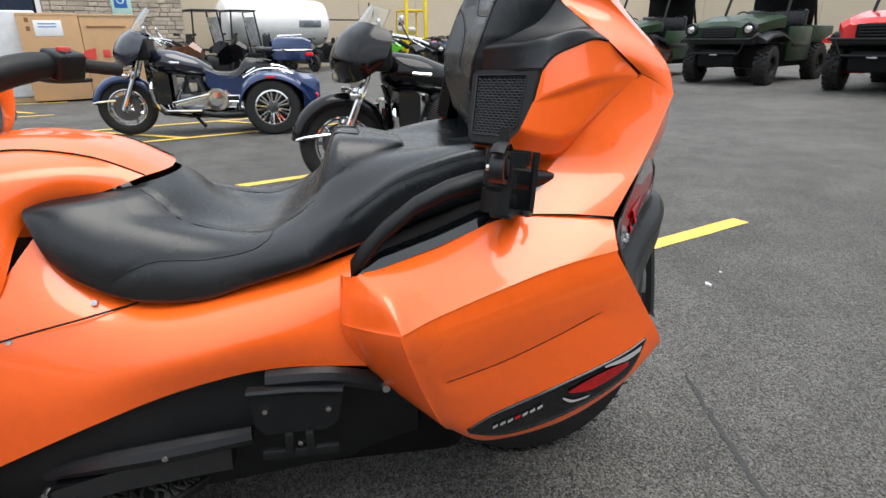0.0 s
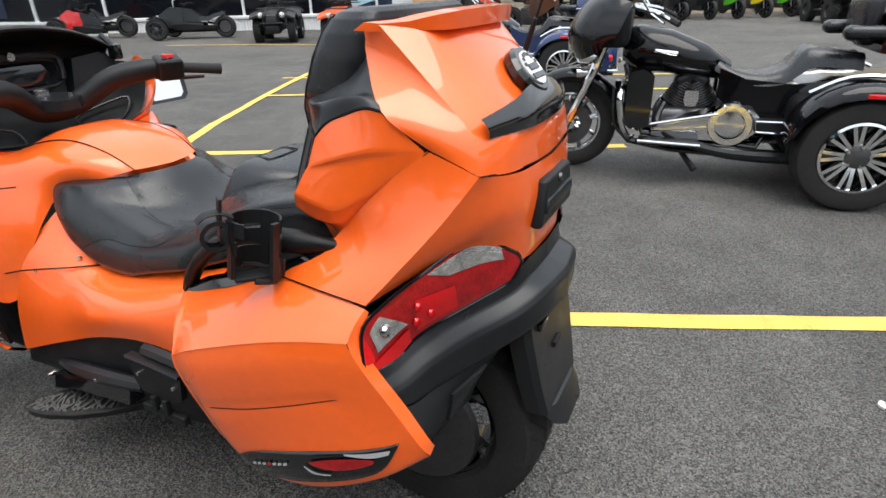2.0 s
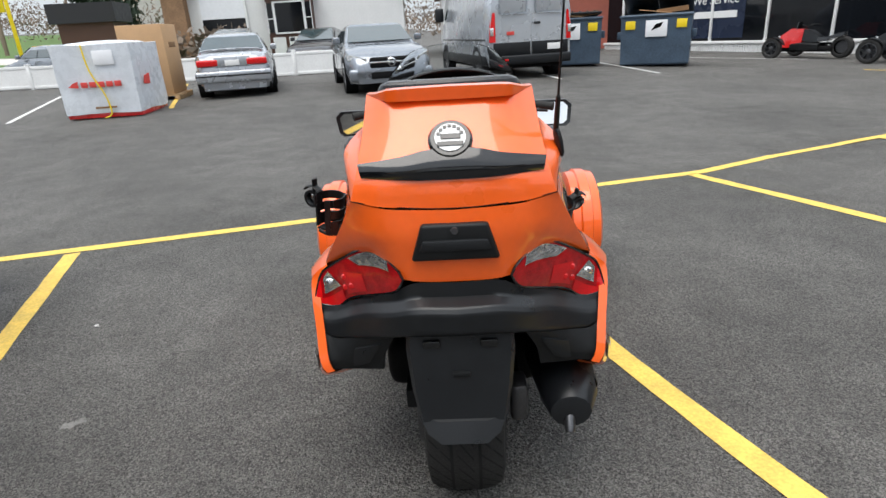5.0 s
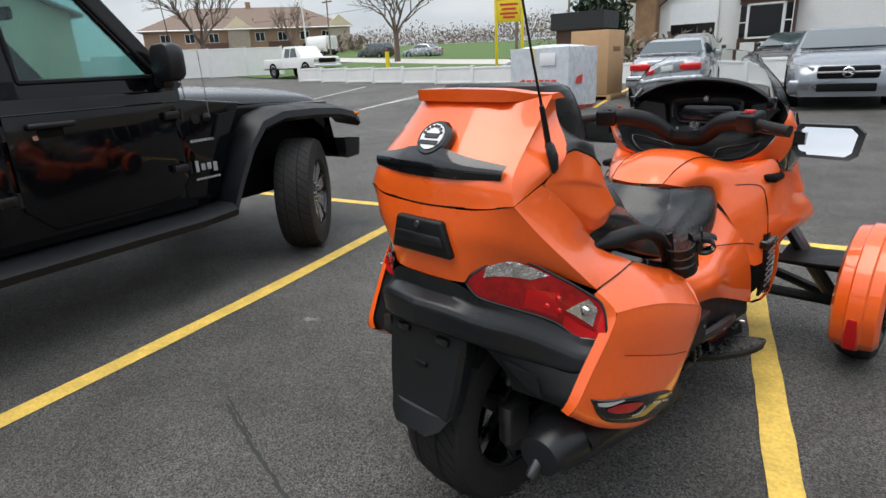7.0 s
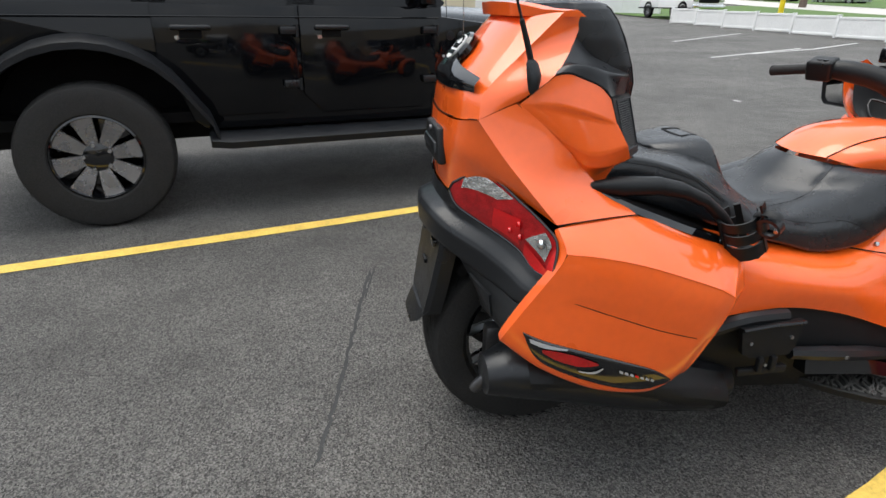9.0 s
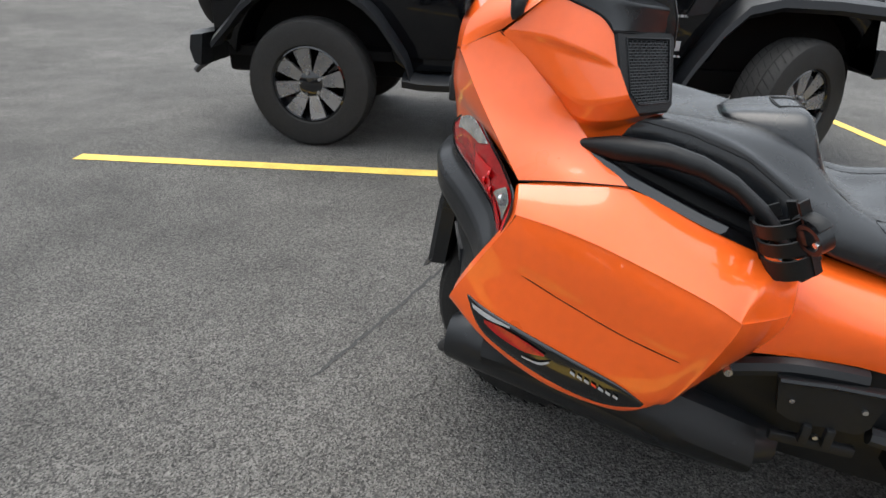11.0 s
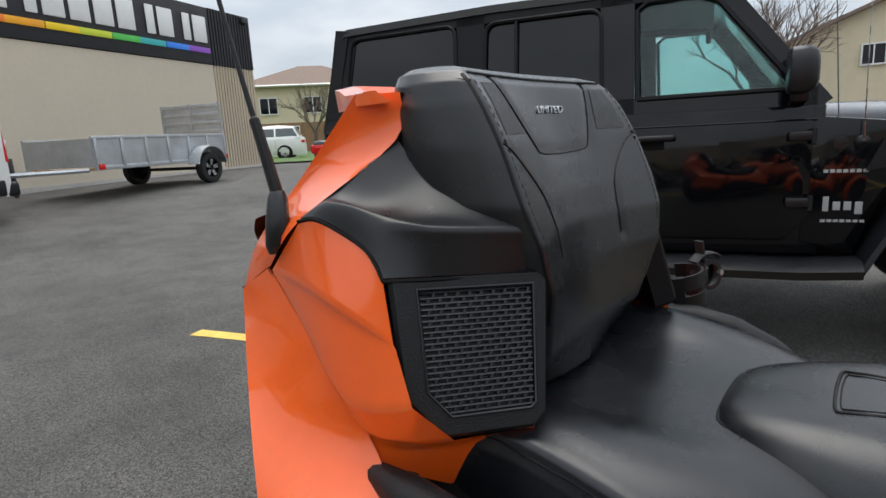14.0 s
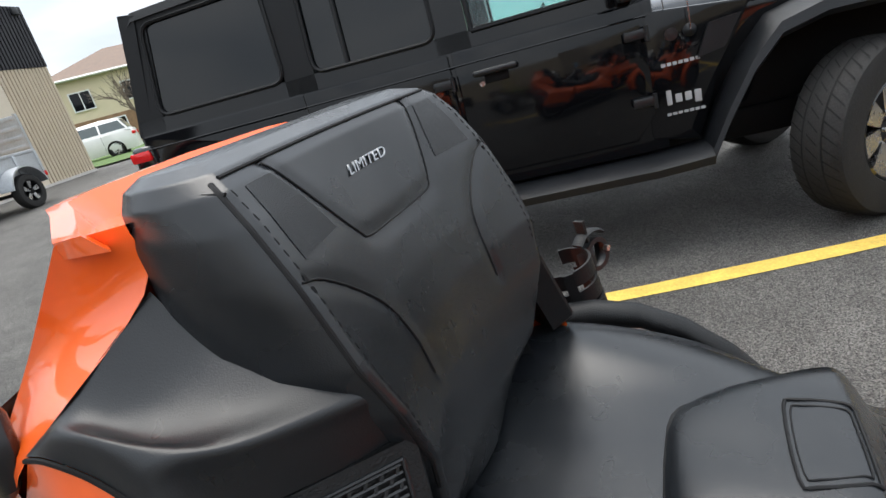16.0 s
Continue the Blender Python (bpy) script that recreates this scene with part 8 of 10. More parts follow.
    part("door_decal", box((-0.60, -0.036, 1.0), (-0.42, -0.024, 1.08), 0.003), M_redprint, c)
    part("tow_light", box((-0.70, -0.15, 0.44), (-0.60, -0.135, 0.48), 0.004), M_red, c)
    part("underbody", box((-0.8, 0.1, 0.25), (0.8, 5.2, 0.42)), M_dark, c)
    return c


box_van(at(1.85, 12.7, 14), "silver high-roof cargo van seen from its rear doors", mat("pale_silver_van_paint", (0.46, 0.49, 0.53), 0.3, 0.5, 0.05, 2, coat=0.7))


# wrapped crate with pallet carton
def crate(m):
    c = thing("wrapped_crate", m, "white plastic-wrapped motorcycle crate with red base on asphalt", "crate")
    b = bmesh.new()
    bm_box(b, (-0.72, 0, 0.10), (0.72, 1.5, 1.36))
    bmesh.ops.subdivide_edges(b, edges=b.edges[:], cuts=6, use_grid_fill=True)
    for v in b.verts:
        v.co += Vector((noise.noise(v.co * 2.2), noise.noise(v.co * 2.2 + V(9, 0, 0)), noise.noise(v.co * 2.5 + V(0, 7, 0)))) * 0.035
    part("wrap", b, M_wrap, c, smooth=60)
    part("top_bulge", loft([[(x * w, 0.75 + y * w * 1.0, 1.34 + h) for x, y in ((-0.6, -0.6), (0.6, -0.6), (0.6, 0.6), (-0.6, 0.6))] for w, h in ((1.1, 0.0), (0.8, 0.07), (0.3, 0.10))]), M_wrap, c, smooth=60)
    part("red_base", box((-0.70, 0.03, 0.02), (0.70, 1.47, 0.11), 0.01), M_redpaint, c)
    part("strap", tube([(-0.12, -0.03, 1.37), (-0.06, -0.055, 0.9), (0.12, -0.055, 0.45), (0.16, -0.05, 0.1), (0.02, -0.06, 0.02)], 0.014, 6, 4), M_yellowgloss, c)
    part("paper_label", box((0.05, -0.045, 1.0), (0.42, -0.03, 1.26), 0.002), M_paper, c)
    for k in range(5):
        part("print_bar", box((-0.28 + k * 0.155, -0.052, 0.60), (-0.16 + k * 0.155, -0.035, 0.70), 0.003), M_redprint, c)
    part("print_wing", prism([(-0.52, 0.62), (-0.34, 0.60), (-0.33, 0.72), (-0.42, 0.69)], 1, -0.052, -0.035), M_redprint, c)
    part("side_print", prism([(0.35, 0.60), (0.62, 0.58), (0.66, 0.78), (0.40, 0.74)], 0, 0.735, 0.755), M_redprint, c)
    part("small_print", box((-0.12, -0.05, 0.20), (0.28, -0.035, 0.235), 0.002), M_carddark, c)
    return c


crate(at(-6.85, 9.62, 7))
pc = thing("pallet_carton", at(-7.2, 12.3, 10), "tall brown carton standing on a wooden pallet", "carton")
part("carton", box((-0.5, 0, 0.15), (0.5, 1.2, 1.72), 0.012), M_card, pc)
for k in range(4):
    part("pallet_board", box((-0.62, k * 0.38, 0.10), (0.62, k * 0.38 + 0.12, 0.14), 0.004), M_wood, pc)
for k in (-0.55, 0.0, 0.55):
    part("pallet_block", box((k - 0.06, 0, 0.0), (k + 0.06, 1.25, 0.10), 0.004), M_wood, pc)
part("print_bar", box((0.497, 0.35, 1.2), (0.506, 0.9, 1.32), 0.002), M_carddark, pc)


# dumpsters
def dumpster(m, label, W=1.85, D=1.5, H=1.35, ajar=18):
    c = thing("dumpster", m, label, "dumpster", "dumpsters")
    part("bin", loft([[(-W / 2 * k, y0, z), (W / 2 * k, y0, z), (W / 2 * k, y1, z), (-W / 2 * k, y1, z)] for z, k, y0, y1 in ((0.06, 0.98, 0.05, D), (0.10, 0.98, 0.03, D), (H, 1.0, -0.02, D), (H + 0.03, 1.02, -0.05, D))]), M_dumpster, c, smooth=20)
    part("rim", tube([(-W / 2, -0.03, H), (W / 2, -0.03, H), (W / 2, D, H), (-W / 2, D, H), (-W / 2, -0.03, H)], 0.045, 6), M_dumpster, c)
    for s in (-1, 1):
        part("fork_pocket", box((min(s * W / 2, s * (W / 2 + 0.12)), 0.25, 0.75), (max(s * W / 2, s * (W / 2 + 0.12)), 1.2, 0.95), 0.02), M_dumpster, c)
        lid = part("lid", moved(join(box((-W / 4 + 0.01, -1.5, -0.02), (W / 4 - 0.01, 0.0, 0.04), 0.02), *[box((-W / 4 + 0.06 + k * W / 9, -1.46, 0.03), (-W / 4 + 0.11 + k * W / 9, -0.05, 0.075), 0.015) for k in range(4)]), Matrix.Translation((s * W / 4, D, H + 0.06)) @ Matrix.Rotation(radians(-ajar), 4, "X")), M_satin, c, "black plastic lid")
        part("yellow_sticker", box((s * W * 0.36 - 0.13, -0.03 - 0.015, H - 0.34), (s * W * 0.36 + 0.13, -0.018, H - 0.12), 0.003), M_yellowgloss, c)
    part("white_sticker", box((-0.26, -0.045, H - 0.55), (0.30, -0.018, H - 0.12), 0.003), M_paper, c)
    part("sticker_arrow", prism([(-0.12, H - 0.40), (0.0, H - 0.22), (0.20, H - 0.18), (0.12, H - 0.30), (0.0, H - 0.34)], 1, -0.052, -0.04), M_gloss, c)
    part("trash_sheet", moved(box((-0.35, -0.03, 0), (0.5, 0.6, 0.02)), Matrix.Translation((-0.1, 0.0, H + 0.10)) @ Matrix.Rotation(radians(8), 4, "Y")), M_card, c)
    part("trash_sheet", moved(box((-0.3, -0.02, 0), (0.5, 0.6, 0.12)), Matrix.Translation((0.3, 0.05, H + 0.05)) @ Matrix.Rotation(radians(-5), 4, "Y")), M_carddark, c)
    return c


dumpster(at(5.6, 15.3, -22), "blue grey steel dumpster with lids propped open by cardboard")
dumpster(at(3.35, 15.9, -8), "blue grey steel dumpster partly hidden by a van", 1.8, 1.4, 1.3, 3)


# low white vinyl fence
def fence(a, b, h=1.0, step=2.4, name="vinyl_fence", label="low white vinyl panel fence at the edge of the lot"):
    a, b = V(*a, 0), V(*b, 0)
    n = max(1, round((b - a).length / step))
    f = thing(name, Matrix.Identity(4), label, "fence")
    for i in range(n + 1):
        p = a.lerp(b, i / n)
        z = height(p.x, p.y)
        d = (b - a).normalized()
        m = Matrix.Translation((p.x, p.y, z)) @ Matrix.Rotation(math.atan2(d.y, d.x), 4, "Z")
        part("post", moved(join(box((-0.06, -0.06, -0.1), (0.06, 0.06, h + 0.04), 0.008), box((-0.075, -0.075, h + 0.04), (0.075, 0.075, h + 0.075), 0.015)), m), M_vinyl, f)
        if i < n:
            q = a.lerp(b, (i + 1) / n)
            w = (q - p).length
            part("panel", moved(join(box((0.05, -0.02, 0.05), (w - 0.05, 0.02, h - 0.05)), box((0.05, -0.035, h - 0.10), (w - 0.05, 0.035, h), 0.01), box((0.05, -0.035, 0.03), (w - 0.05, 0.035, 0.13), 0.01)), m), M_vinyl, f)
    return f


fence((-31, 18.6), (-3.2, 19.2), 0.78)
fence((-50, 10), (-41, 23.5), 2.1, 2.6, "tall_vinyl_fence", "tall white vinyl privacy fence behind the lot")

# lawn, street and verge beyond the fence
def sheet(name, pts, material, label, dz=0.0, kind="structure"):
    bm = bmesh.new()
    bm.faces.new([bm.verts.new((x, y, height(x, y) + dz)) for x, y in pts])
    bmesh.ops.triangulate(bm, faces=bm.faces[:])
    for _ in range(4):
        bmesh.ops.subdivide_edges(bm, edges=bm.edges[:], cuts=1, use_grid_fill=True)
    for v in bm.verts:
        v.co.z = height(v.co.x, v.co.y) + dz + 0.03
    mesh_thing(name, bm, material, label, name.replace("_", " "), kind=kind)


sheet("lawn", [(-46, 20.5), (-4, 20.6), (-14, 36), (-48, 36)], M_grass, "short green lawn beyond the low fence", 0.03)
sheet("street", [(-120, 36), (-14, 36), (-18, 41), (-120, 43)], M_concrete, "pale concrete street beyond the lawn", 0.02)
sheet("far_lawn", [(-140, 43), (-18, 41), (-30, 80), (-140, 85)], M_grass, "green lawn in front of the apartment building", 0.04)
sheet("side_verge", [(-12.9, -18.2), (-30, -12), (-52, -42), (-24, -46), (-13.6, -22)], M_grass, "green verge beside the building", 0.03)


# houses
def gable_house(m, name, label, W, D, wall_h, roof_h, wall_mat, roof_mat, wins=(), over=0.35, ridge="x", lower=None, wmat=None):
    h = thing(name, m, label, "house")
    part("wall", box((-W / 2, 0, 0), (W / 2, D, wall_h)), wall_mat, h)
    if ridge == "x":
        sec = [[(x, -over, wall_h - 0.05), (x, D / 2, wall_h + roof_h), (x, D + over, wall_h - 0.05), (x, D + over, wall_h - 0.2), (x, -over, wall_h - 0.2)] for x in (-W / 2 - over, W / 2 + over)]
        part("roof", loft(sec), roof_mat, h, smooth=0)
    elif ridge == "y":
        part("gable", prism([(-W / 2, wall_h), (0, wall_h + roof_h), (W / 2, wall_h)], 1, 0, D), wall_mat, h, smooth=0)
        for s in (-1, 1):
            part("roof", loft([[(s * (W / 2 + over), y, wall_h - over * 2 * roof_h / W), (0, y, wall_h + roof_h), (0, y, wall_h + roof_h + 0.18), (s * (W / 2 + over), y, wall_h + 0.18 - over * 2 * roof_h / W)] for y in (-over, D + over)]), roof_mat, h, smooth=0)
    else:
        part("roof", loft([[(-W / 2 - over, -over, wall_h - 0.1), (W / 2 + over, -over, wall_h - 0.1), (W / 2 + over, D + over, wall_h - 0.1), (-W / 2 - over, D + over, wall_h - 0.1)], [(-W / 2 - over, -over, wall_h), (W / 2 + over, -over, wall_h), (W / 2 + over, D + over, wall_h), (-W / 2 - over, D + over, wall_h)],
                           [(-W / 2 + D / 2, D / 2 - 0.1, wall_h + roof_h), (W / 2 - D / 2, D / 2 - 0.1, wall_h + roof_h), (W / 2 - D / 2, D / 2, wall_h + roof_h), (-W / 2 + D / 2, D / 2, wall_h + roof_h)]]), roof_mat, h, smooth=0)
        part("eave", tube([(-W / 2 - over, -over, wall_h - 0.05), (W / 2 + over, -over, wall_h - 0.05)], 0.09, 4), M_white, h)
    if lower:
        part("stone_base", box((-W / 2 - 0.06, -0.06, 0), (W / 2 + 0.06, D, wall_h * 0.45)), lower, h)
    for x, z, w, hh in wins:
        wi = part("window", join(box((x - w / 2 - 0.08, -0.14, z - 0.08), (x + w / 2 + 0.08, -0.05, z), 0.01), box((x - w / 2 - 0.08, -0.14, z + hh), (x + w / 2 + 0.08, -0.05, z + hh + 0.08), 0.01), box((x - w / 2 - 0.08, -0.14, z), (x - w / 2, -0.05, z + hh), 0.01), box((x + w / 2, -0.14, z), (x + w / 2 + 0.08, -0.05, z + hh), 0.01), box((x - 0.03, -0.12, z), (x + 0.03, -0.05, z + hh))), wmat or M_white, h)
        part("pane", box((x - w / 2, -0.10, z), (x + w / 2, -0.06, z + hh)), M_shopglass, wi)
    return h


wh = gable_house(at(-6.9, 26.0, 4), "white_house", "white stucco house with dark brown trim", 9.5, 8, 2.9, 3.4, mat("white_stucco", (0.74, 0.74, 0.73), 0.9, 0, 0.06, 1.5, 0.3, 40), M_roof, [], 0.3, "y")
part("stone_wing", box((-5.7, -0.5, 0), (-4.75, 4, 3.2)), M_stonebrown, wh)
part("stone_wing_roof", loft([[(-6.0, -0.8, 3.15), (-4.3, -0.8, 4.5), (-4.3, -0.8, 4.65), (-6.1, -0.8, 3.3)], [(-6.0, 4.5, 3.15), (-4.3, 4.5, 4.5), (-4.3, 4.5, 4.65), (-6.1, 4.5, 3.3)]]), M_roof, wh, smooth=0)
bay = part("bay_window", box((-1.25, -0.55, 0.2), (0.75, 0.02, 2.95), 0.02), M_trimbrown, wh, "brown trimmed bay window")
part("bay_roof", loft([[(-1.45, -0.75, 2.9), (0.95, -0.75, 2.9), (0.95, 0.05, 2.9), (-1.45, 0.05, 2.9)], [(-1.0, -0.1, 3.4), (0.5, -0.1, 3.4), (0.5, 0.05, 3.4), (-1.0, 0.05, 3.4)]]), M_roof, wh, smooth=0)
for x0, x1 in ((-0.85, 0.35),):
    part("bay_pane", box((x0, -0.60, 1.35), (x1, -0.54, 2.55)), M_shopglass, bay)
    part("bay_frame", join(box((x0 - 0.07, -0.62, 1.28), (x1 + 0.07, -0.55, 1.35)), box((x0 - 0.07, -0.62, 2.55), (x1 + 0.07, -0.55, 2.62)), box((x0 - 0.07, -0.62, 1.28), (x0, -0.55, 2.62)), box((x1, -0.62, 1.28), (x1 + 0.07, -0.55, 2.62))), M_white, bay)
for x in (-1.08, 0.58):
    part("bay_side_pane", box((x - 0.12, -0.585, 1.35), (x + 0.12, -0.54, 2.55)), M_shopglass, bay)
    part("bay_side_frame", join(box((x - 0.15, -0.59, 1.9), (x + 0.15, -0.55, 1.94)), box((x - 0.15, -0.59, 1.3), (x - 0.12, -0.55, 2.6)), box((x + 0.12, -0.59, 1.3), (x + 0.15, -0.55, 2.6))), M_white, bay)
for x0, x1 in ((-1.1, -0.55), (-0.4, 0.1), (0.2, 0.62)):
    part("bay_base_panel", box((x0, -0.57, 0.3), (x1, -0.54, 1.15)), M_white, bay)
part("wide_window", box((-4.2, -0.06, 1.1), (-2.3, 0.0, 2.1)), M_shopglass, wh)
part("blind", box((-4.2, -0.09, 2.05), (-2.3, 0.0, 2.9)), M_paper, wh)
part("window_frame", join(box((-4.3, -0.1, 1.0), (-2.2, -0.02, 1.1)), box((-4.3, -0.1, 1.0), (-4.2, -0.02, 2.95)), box((-2.3, -0.1, 1.0), (-2.2, -0.02, 2.95))), M_white, wh)
ann = gable_house(at(4.6, 27, 2), "rear_house", "pale house wing with red brick part behind the van", 10, 8, 3.0, 2.2, M_white, M_roof, [(-3.0, 1.0, 1.2, 1.2)], 0.3, "x")
part("brick_part", box((-0.6, -0.4, 0), (4.0, 2, 2.6)), mat("red_brick", (0.33, 0.10, 0.07), 0.9, 0, 0.2, 3), ann)
part("deck_rail", join(*[box((-4.8 + k * 0.25, -1.2, 1.1), (-4.7 + k * 0.25, -1.15, 2.2)) for k in range(16)], box((-4.8, -1.22, 2.1), (-0.9, -1.12, 2.2))), M_pole, ann)

apt = gable_house(pose(-87, 45.5, 1.4, 0, 0, 62), "apartment_building", "long two-storey brown brick apartment building with hip roof", 30, 13, 6.0, 3.6, M_brick, M_roof,
                  [(-12 + k * 3.4, z, 1.3, 1.2) for k in range(8) for z in (1.2, 4.2)], 0.8, "hip")
for gx in (-1.5, 14):
    part("entry_gable", prism([(gx - 2.2, 6.0), (gx, 7.8), (gx + 2.2, 6.0)], 1, -0.6, 4), M_cream, apt, smooth=0)
    part("entry_bay", box((gx - 1.6, -0.5, 0), (gx + 1.6, 0, 6.0)), M_stonewall, apt)
for k in (-5, 4.5):
    b_ = part("balcony", box((k - 1.8, -1.4, 2.9), (k + 1.8, 0, 3.1)), M_trimbrown, apt)
    part("balcony_rail", box((k - 1.8, -1.42, 3.1), (k + 1.8, -1.36, 4.0)), M_trimbrown, b_)
part("chimney", box((0, 6, 9.2), (0.8, 6.8, 10.4)), M_brick, apt)
gable_house(at(-31.8, -37.5, 139), "tan_house", "two-storey tan house with brown stone lower wall", 11, 9, 5.4, 2.0, M_cream, M_roof, [(-3.5, 3.2, 1.3, 1.2), (0, 3.2, 1.3, 1.2), (3.4, 3.2, 1.3, 1.2), (-2.0, 0.9, 1.4, 1.2), (2.6, 0.9, 1.4, 1.2)], 0.6, "hip", M_stonebrown)
gable_house(at(-36, 2, 98), "cream_house", "cream sided house with a gable roof and chimney", 13, 9, 4.6, 2.6, M_cream, M_roof, [(-2.6, 3.4, 0.9, 0.9), (2.2, 3.5, 0.9, 0.9)], 0.5, "y")

# far cars
def far_car(x, y, yaw, paint, label, kind="sedan"):
    P = SED_P if kind == "sedan" else [(0.0, 0.7), (0.05, 1.05), (0.4, 1.1), (1.4, 1.08), (3.2, 1.05), (3.4, 1.02), (4.2, 0.95), (4.45, 0.7)]
    C = SED_C if kind == "sedan" else [(0.15, 1.05), (0.45, 1.60), (1.2, 1.68), (2.3, 1.64), (3.3, 1.04)]
    L = 4.8 if kind == "sedan" else 4.45
    c = car("parked_car" if kind == "sedan" else "parked_suv", at(x, y, yaw), label, paint, L, 1.8, 1.5, P, C, (0.95, L - 1.1))
    lamp_pair(c, 1.8, 0.05, 0.85, 0.35, 0.14, M_red, "tail_lamp", 0.08)
    return c


far_car(-13.6, 20.6, 62, M_grey, "grey sedan parked behind the low fence")
far_car(-8.0, 20.3, 15, mat("dark_teal_paint", (0.05, 0.07, 0.09), 0.25, 0.4, 0.05, 3, coat=0.8), "dark blue grey car behind the fence", "suv")
far_car(-5.3, 25.0, 180, mat("dark_paint", (0.03, 0.03, 0.035), 0.25, 0.3, 0.05, 3, coat=0.8), "dark sedan beside the white house")
far_car(-19.0, -23.5, 225, M_white, "white compact car parked by the street", "suv")
far_car(-52, 44, 100, mat("dark_green_grey", (0.06, 0.065, 0.06), 0.3, 0.3, 0.05, 3, coat=0.6), "dark car on the street", "suv")
far_car(-46, 46, 100, M_silver, "silver car on the street")
box_van(at(-66, 46, 95), "white delivery van parked on the far street", M_white)
vn = box_van(at(-2.0, -11.1, -72), "white cargo van with dark bumper hitched to a trailer", M_white)


def pickup(m):
    c = thing("pickup_truck", m, "white extended-cab pickup truck parked behind the fence", "truck")
    part("bed", box((-0.95, 0.0, 0.55), (0.95, 2.1, 1.12), 0.05, 3), M_white, c)
    part("bed_floor", box((-0.80, 0.1, 1.0), (0.80, 2.05, 1.13)), M_dark, c)
    part("cab", loft([[(-0.95, y, 0.5), (-0.95, y, zb), (-0.78, y, zt), (0.78, y, zt), (0.95, y, zb), (0.95, y, 0.5)] for y, zb, zt in ((2.12, 1.15, 1.70), (2.3, 1.15, 1.82), (3.4, 1.15, 1.80), (4.0, 1.14, 1.20))]), M_white, c, smooth=30)
    part("bonnet", box((-0.94, 3.9, 0.5), (0.94, 5.45, 1.14), 0.09, 3), M_white, c)
    for s in (-1, 1):
        for ya, yb, yc in ((2.40, 2.95, 0.0), (3.02, 3.78, 0.32)):
            part("side_window", facets([(s * 0.955, ya, 1.17), (s * 0.955, yb, 1.17), (s * 0.83, yb - yc, 1.68), (s * 0.83, ya + 0.05, 1.68)], [(0, 1, 2, 3)]), M_carglass, c, thick=0.03)
        for wy in (1.05, 4.55):
            part("wheel_arch", lathe([(0.44, s * 0.80), (0.44, s * 0.962), (0.3, s * 0.95)], 0, 24, (0, wy, 0.45)), M_dark, c)
            road_wheel(c, V(s * 0.85, wy, 0.36), 0.36, 0.23, 0.2, 6, s, 0, M_alu, M_steel, "wheel", 0, 0.02, 0, True)
        part("head_lamp", box((min(s * 0.62, s * 0.93), 5.40, 0.86), (max(s * 0.62, s * 0.93), 5.49, 1.02), 0.02), M_clear, c)
    part("grille", box((-0.60, 5.42, 0.80), (0.60, 5.50, 1.05), 0.03), M_dark, c)
    part("bumper", box((-0.97, 5.40, 0.50), (0.97, 5.56, 0.72), 0.04, 3), M_chrome, c)
    part("bed_side_line", box((-0.965, 0.0, 0.50), (0.965, 5.3, 0.56)), M_dark, c)
    return c


pickup(at(-38.5, 21.5, -88) @ Matrix.Scale(1.12, 4))

# yellow roadside sign
sg = thing("roadside_sign", at(-26.5, 33.5, 32) @ Matrix.Scale(0.85, 4), "yellow two-panel sign on two yellow posts", "sign")
for s in (-1.1, 1.1):
    part("post", box((s - 0.12, -0.12, 0), (s + 0.12, 0.12, 7.5), 0.02), M_yellowgloss, sg)
part("lower_panel", box((-0.95, -0.14, 3.6), (0.95, 0.14, 5.6), 0.03), M_yellowgloss, sg)
part("red_header", box((-0.95, -0.16, 5.35), (0.95, -0.13, 5.6)), M_redpaint, sg)
part("upper_panel", box((-2.6, -0.2, 6.4), (2.6, 0.2, 8.4), 0.03), M_yellowgloss, sg)
for z, w in ((4.9, 1.5), (4.55, 1.2), (4.2, 1.5), (3.9, 1.0)):
    part("text_bar", box((-w / 2, -0.16, z), (w / 2, -0.13, z + 0.17)), M_redpaint, sg)
for z, w in ((7.5, 4.4), (6.75, 3.8)):
    part("text_bar", box((-w / 2, -0.22, z), (w / 2, -0.19, z + 0.4)), M_dark, sg)
for x, y, hgt, ln, r in ((-34, 44, 11, 0.4, 0.15), (-31, 48, 10, 0.2, 0.12), (-40, 52, 9, -0.3, 0.12), (-58, 40, 9, 0.2, 0.10), (-18, 46, 11, 0.0, 0.14), (-88, 47, 9, 0.0, 0.11)):
    mesh_thing("utility_pole", join(tube([(x, y, height(x, y) - 0.1), (x + ln, y, hgt)], [r, r * 0.7], 8), box((x + ln - 0.9, y - 0.06, hgt - 0.8), (x + ln + 0.9, y + 0.06, hgt - 0.65))), M_pole, "weathered grey wooden utility pole by the street", "pole", group="utility poles")
for s in ((-31, 48, 9.4, -88, 47, 8.4), (-34, 44, 10.4, -18, 46, 10.4), (-31, 48, 8.8, -18, 46, 9.6)):
    p0, p1 = V(*s[:3]), V(*s[3:])
    mesh_thing("power_line", tube([p0.lerp(p1, t / 8) - V(0, 0, 0.9 * (1 - (t / 4 - 1) ** 2)) for t in range(9)], 0.02, 4), M_dark, "thin black power line", "cable", group="power lines")
mesh_thing("flag_pole", tube([(-52, 33, height(-52, 33) - 0.1), (-52.3, 33, 12)], [0.09, 0.05], 8), M_white, "tall white flag pole beside the apartments", "pole")
hy = thing("fire_hydrant", at(-23, 38, 0), "small red fire hydrant on the lawn", "hydrant")
part("barrel", lathe([(0.0, 0), (0.16, 0.0), (0.13, 0.08), (0.12, 0.6), (0.14, 0.62), (0.10, 0.74), (0.0, 0.8)], 2, 14), M_redpaint, hy)
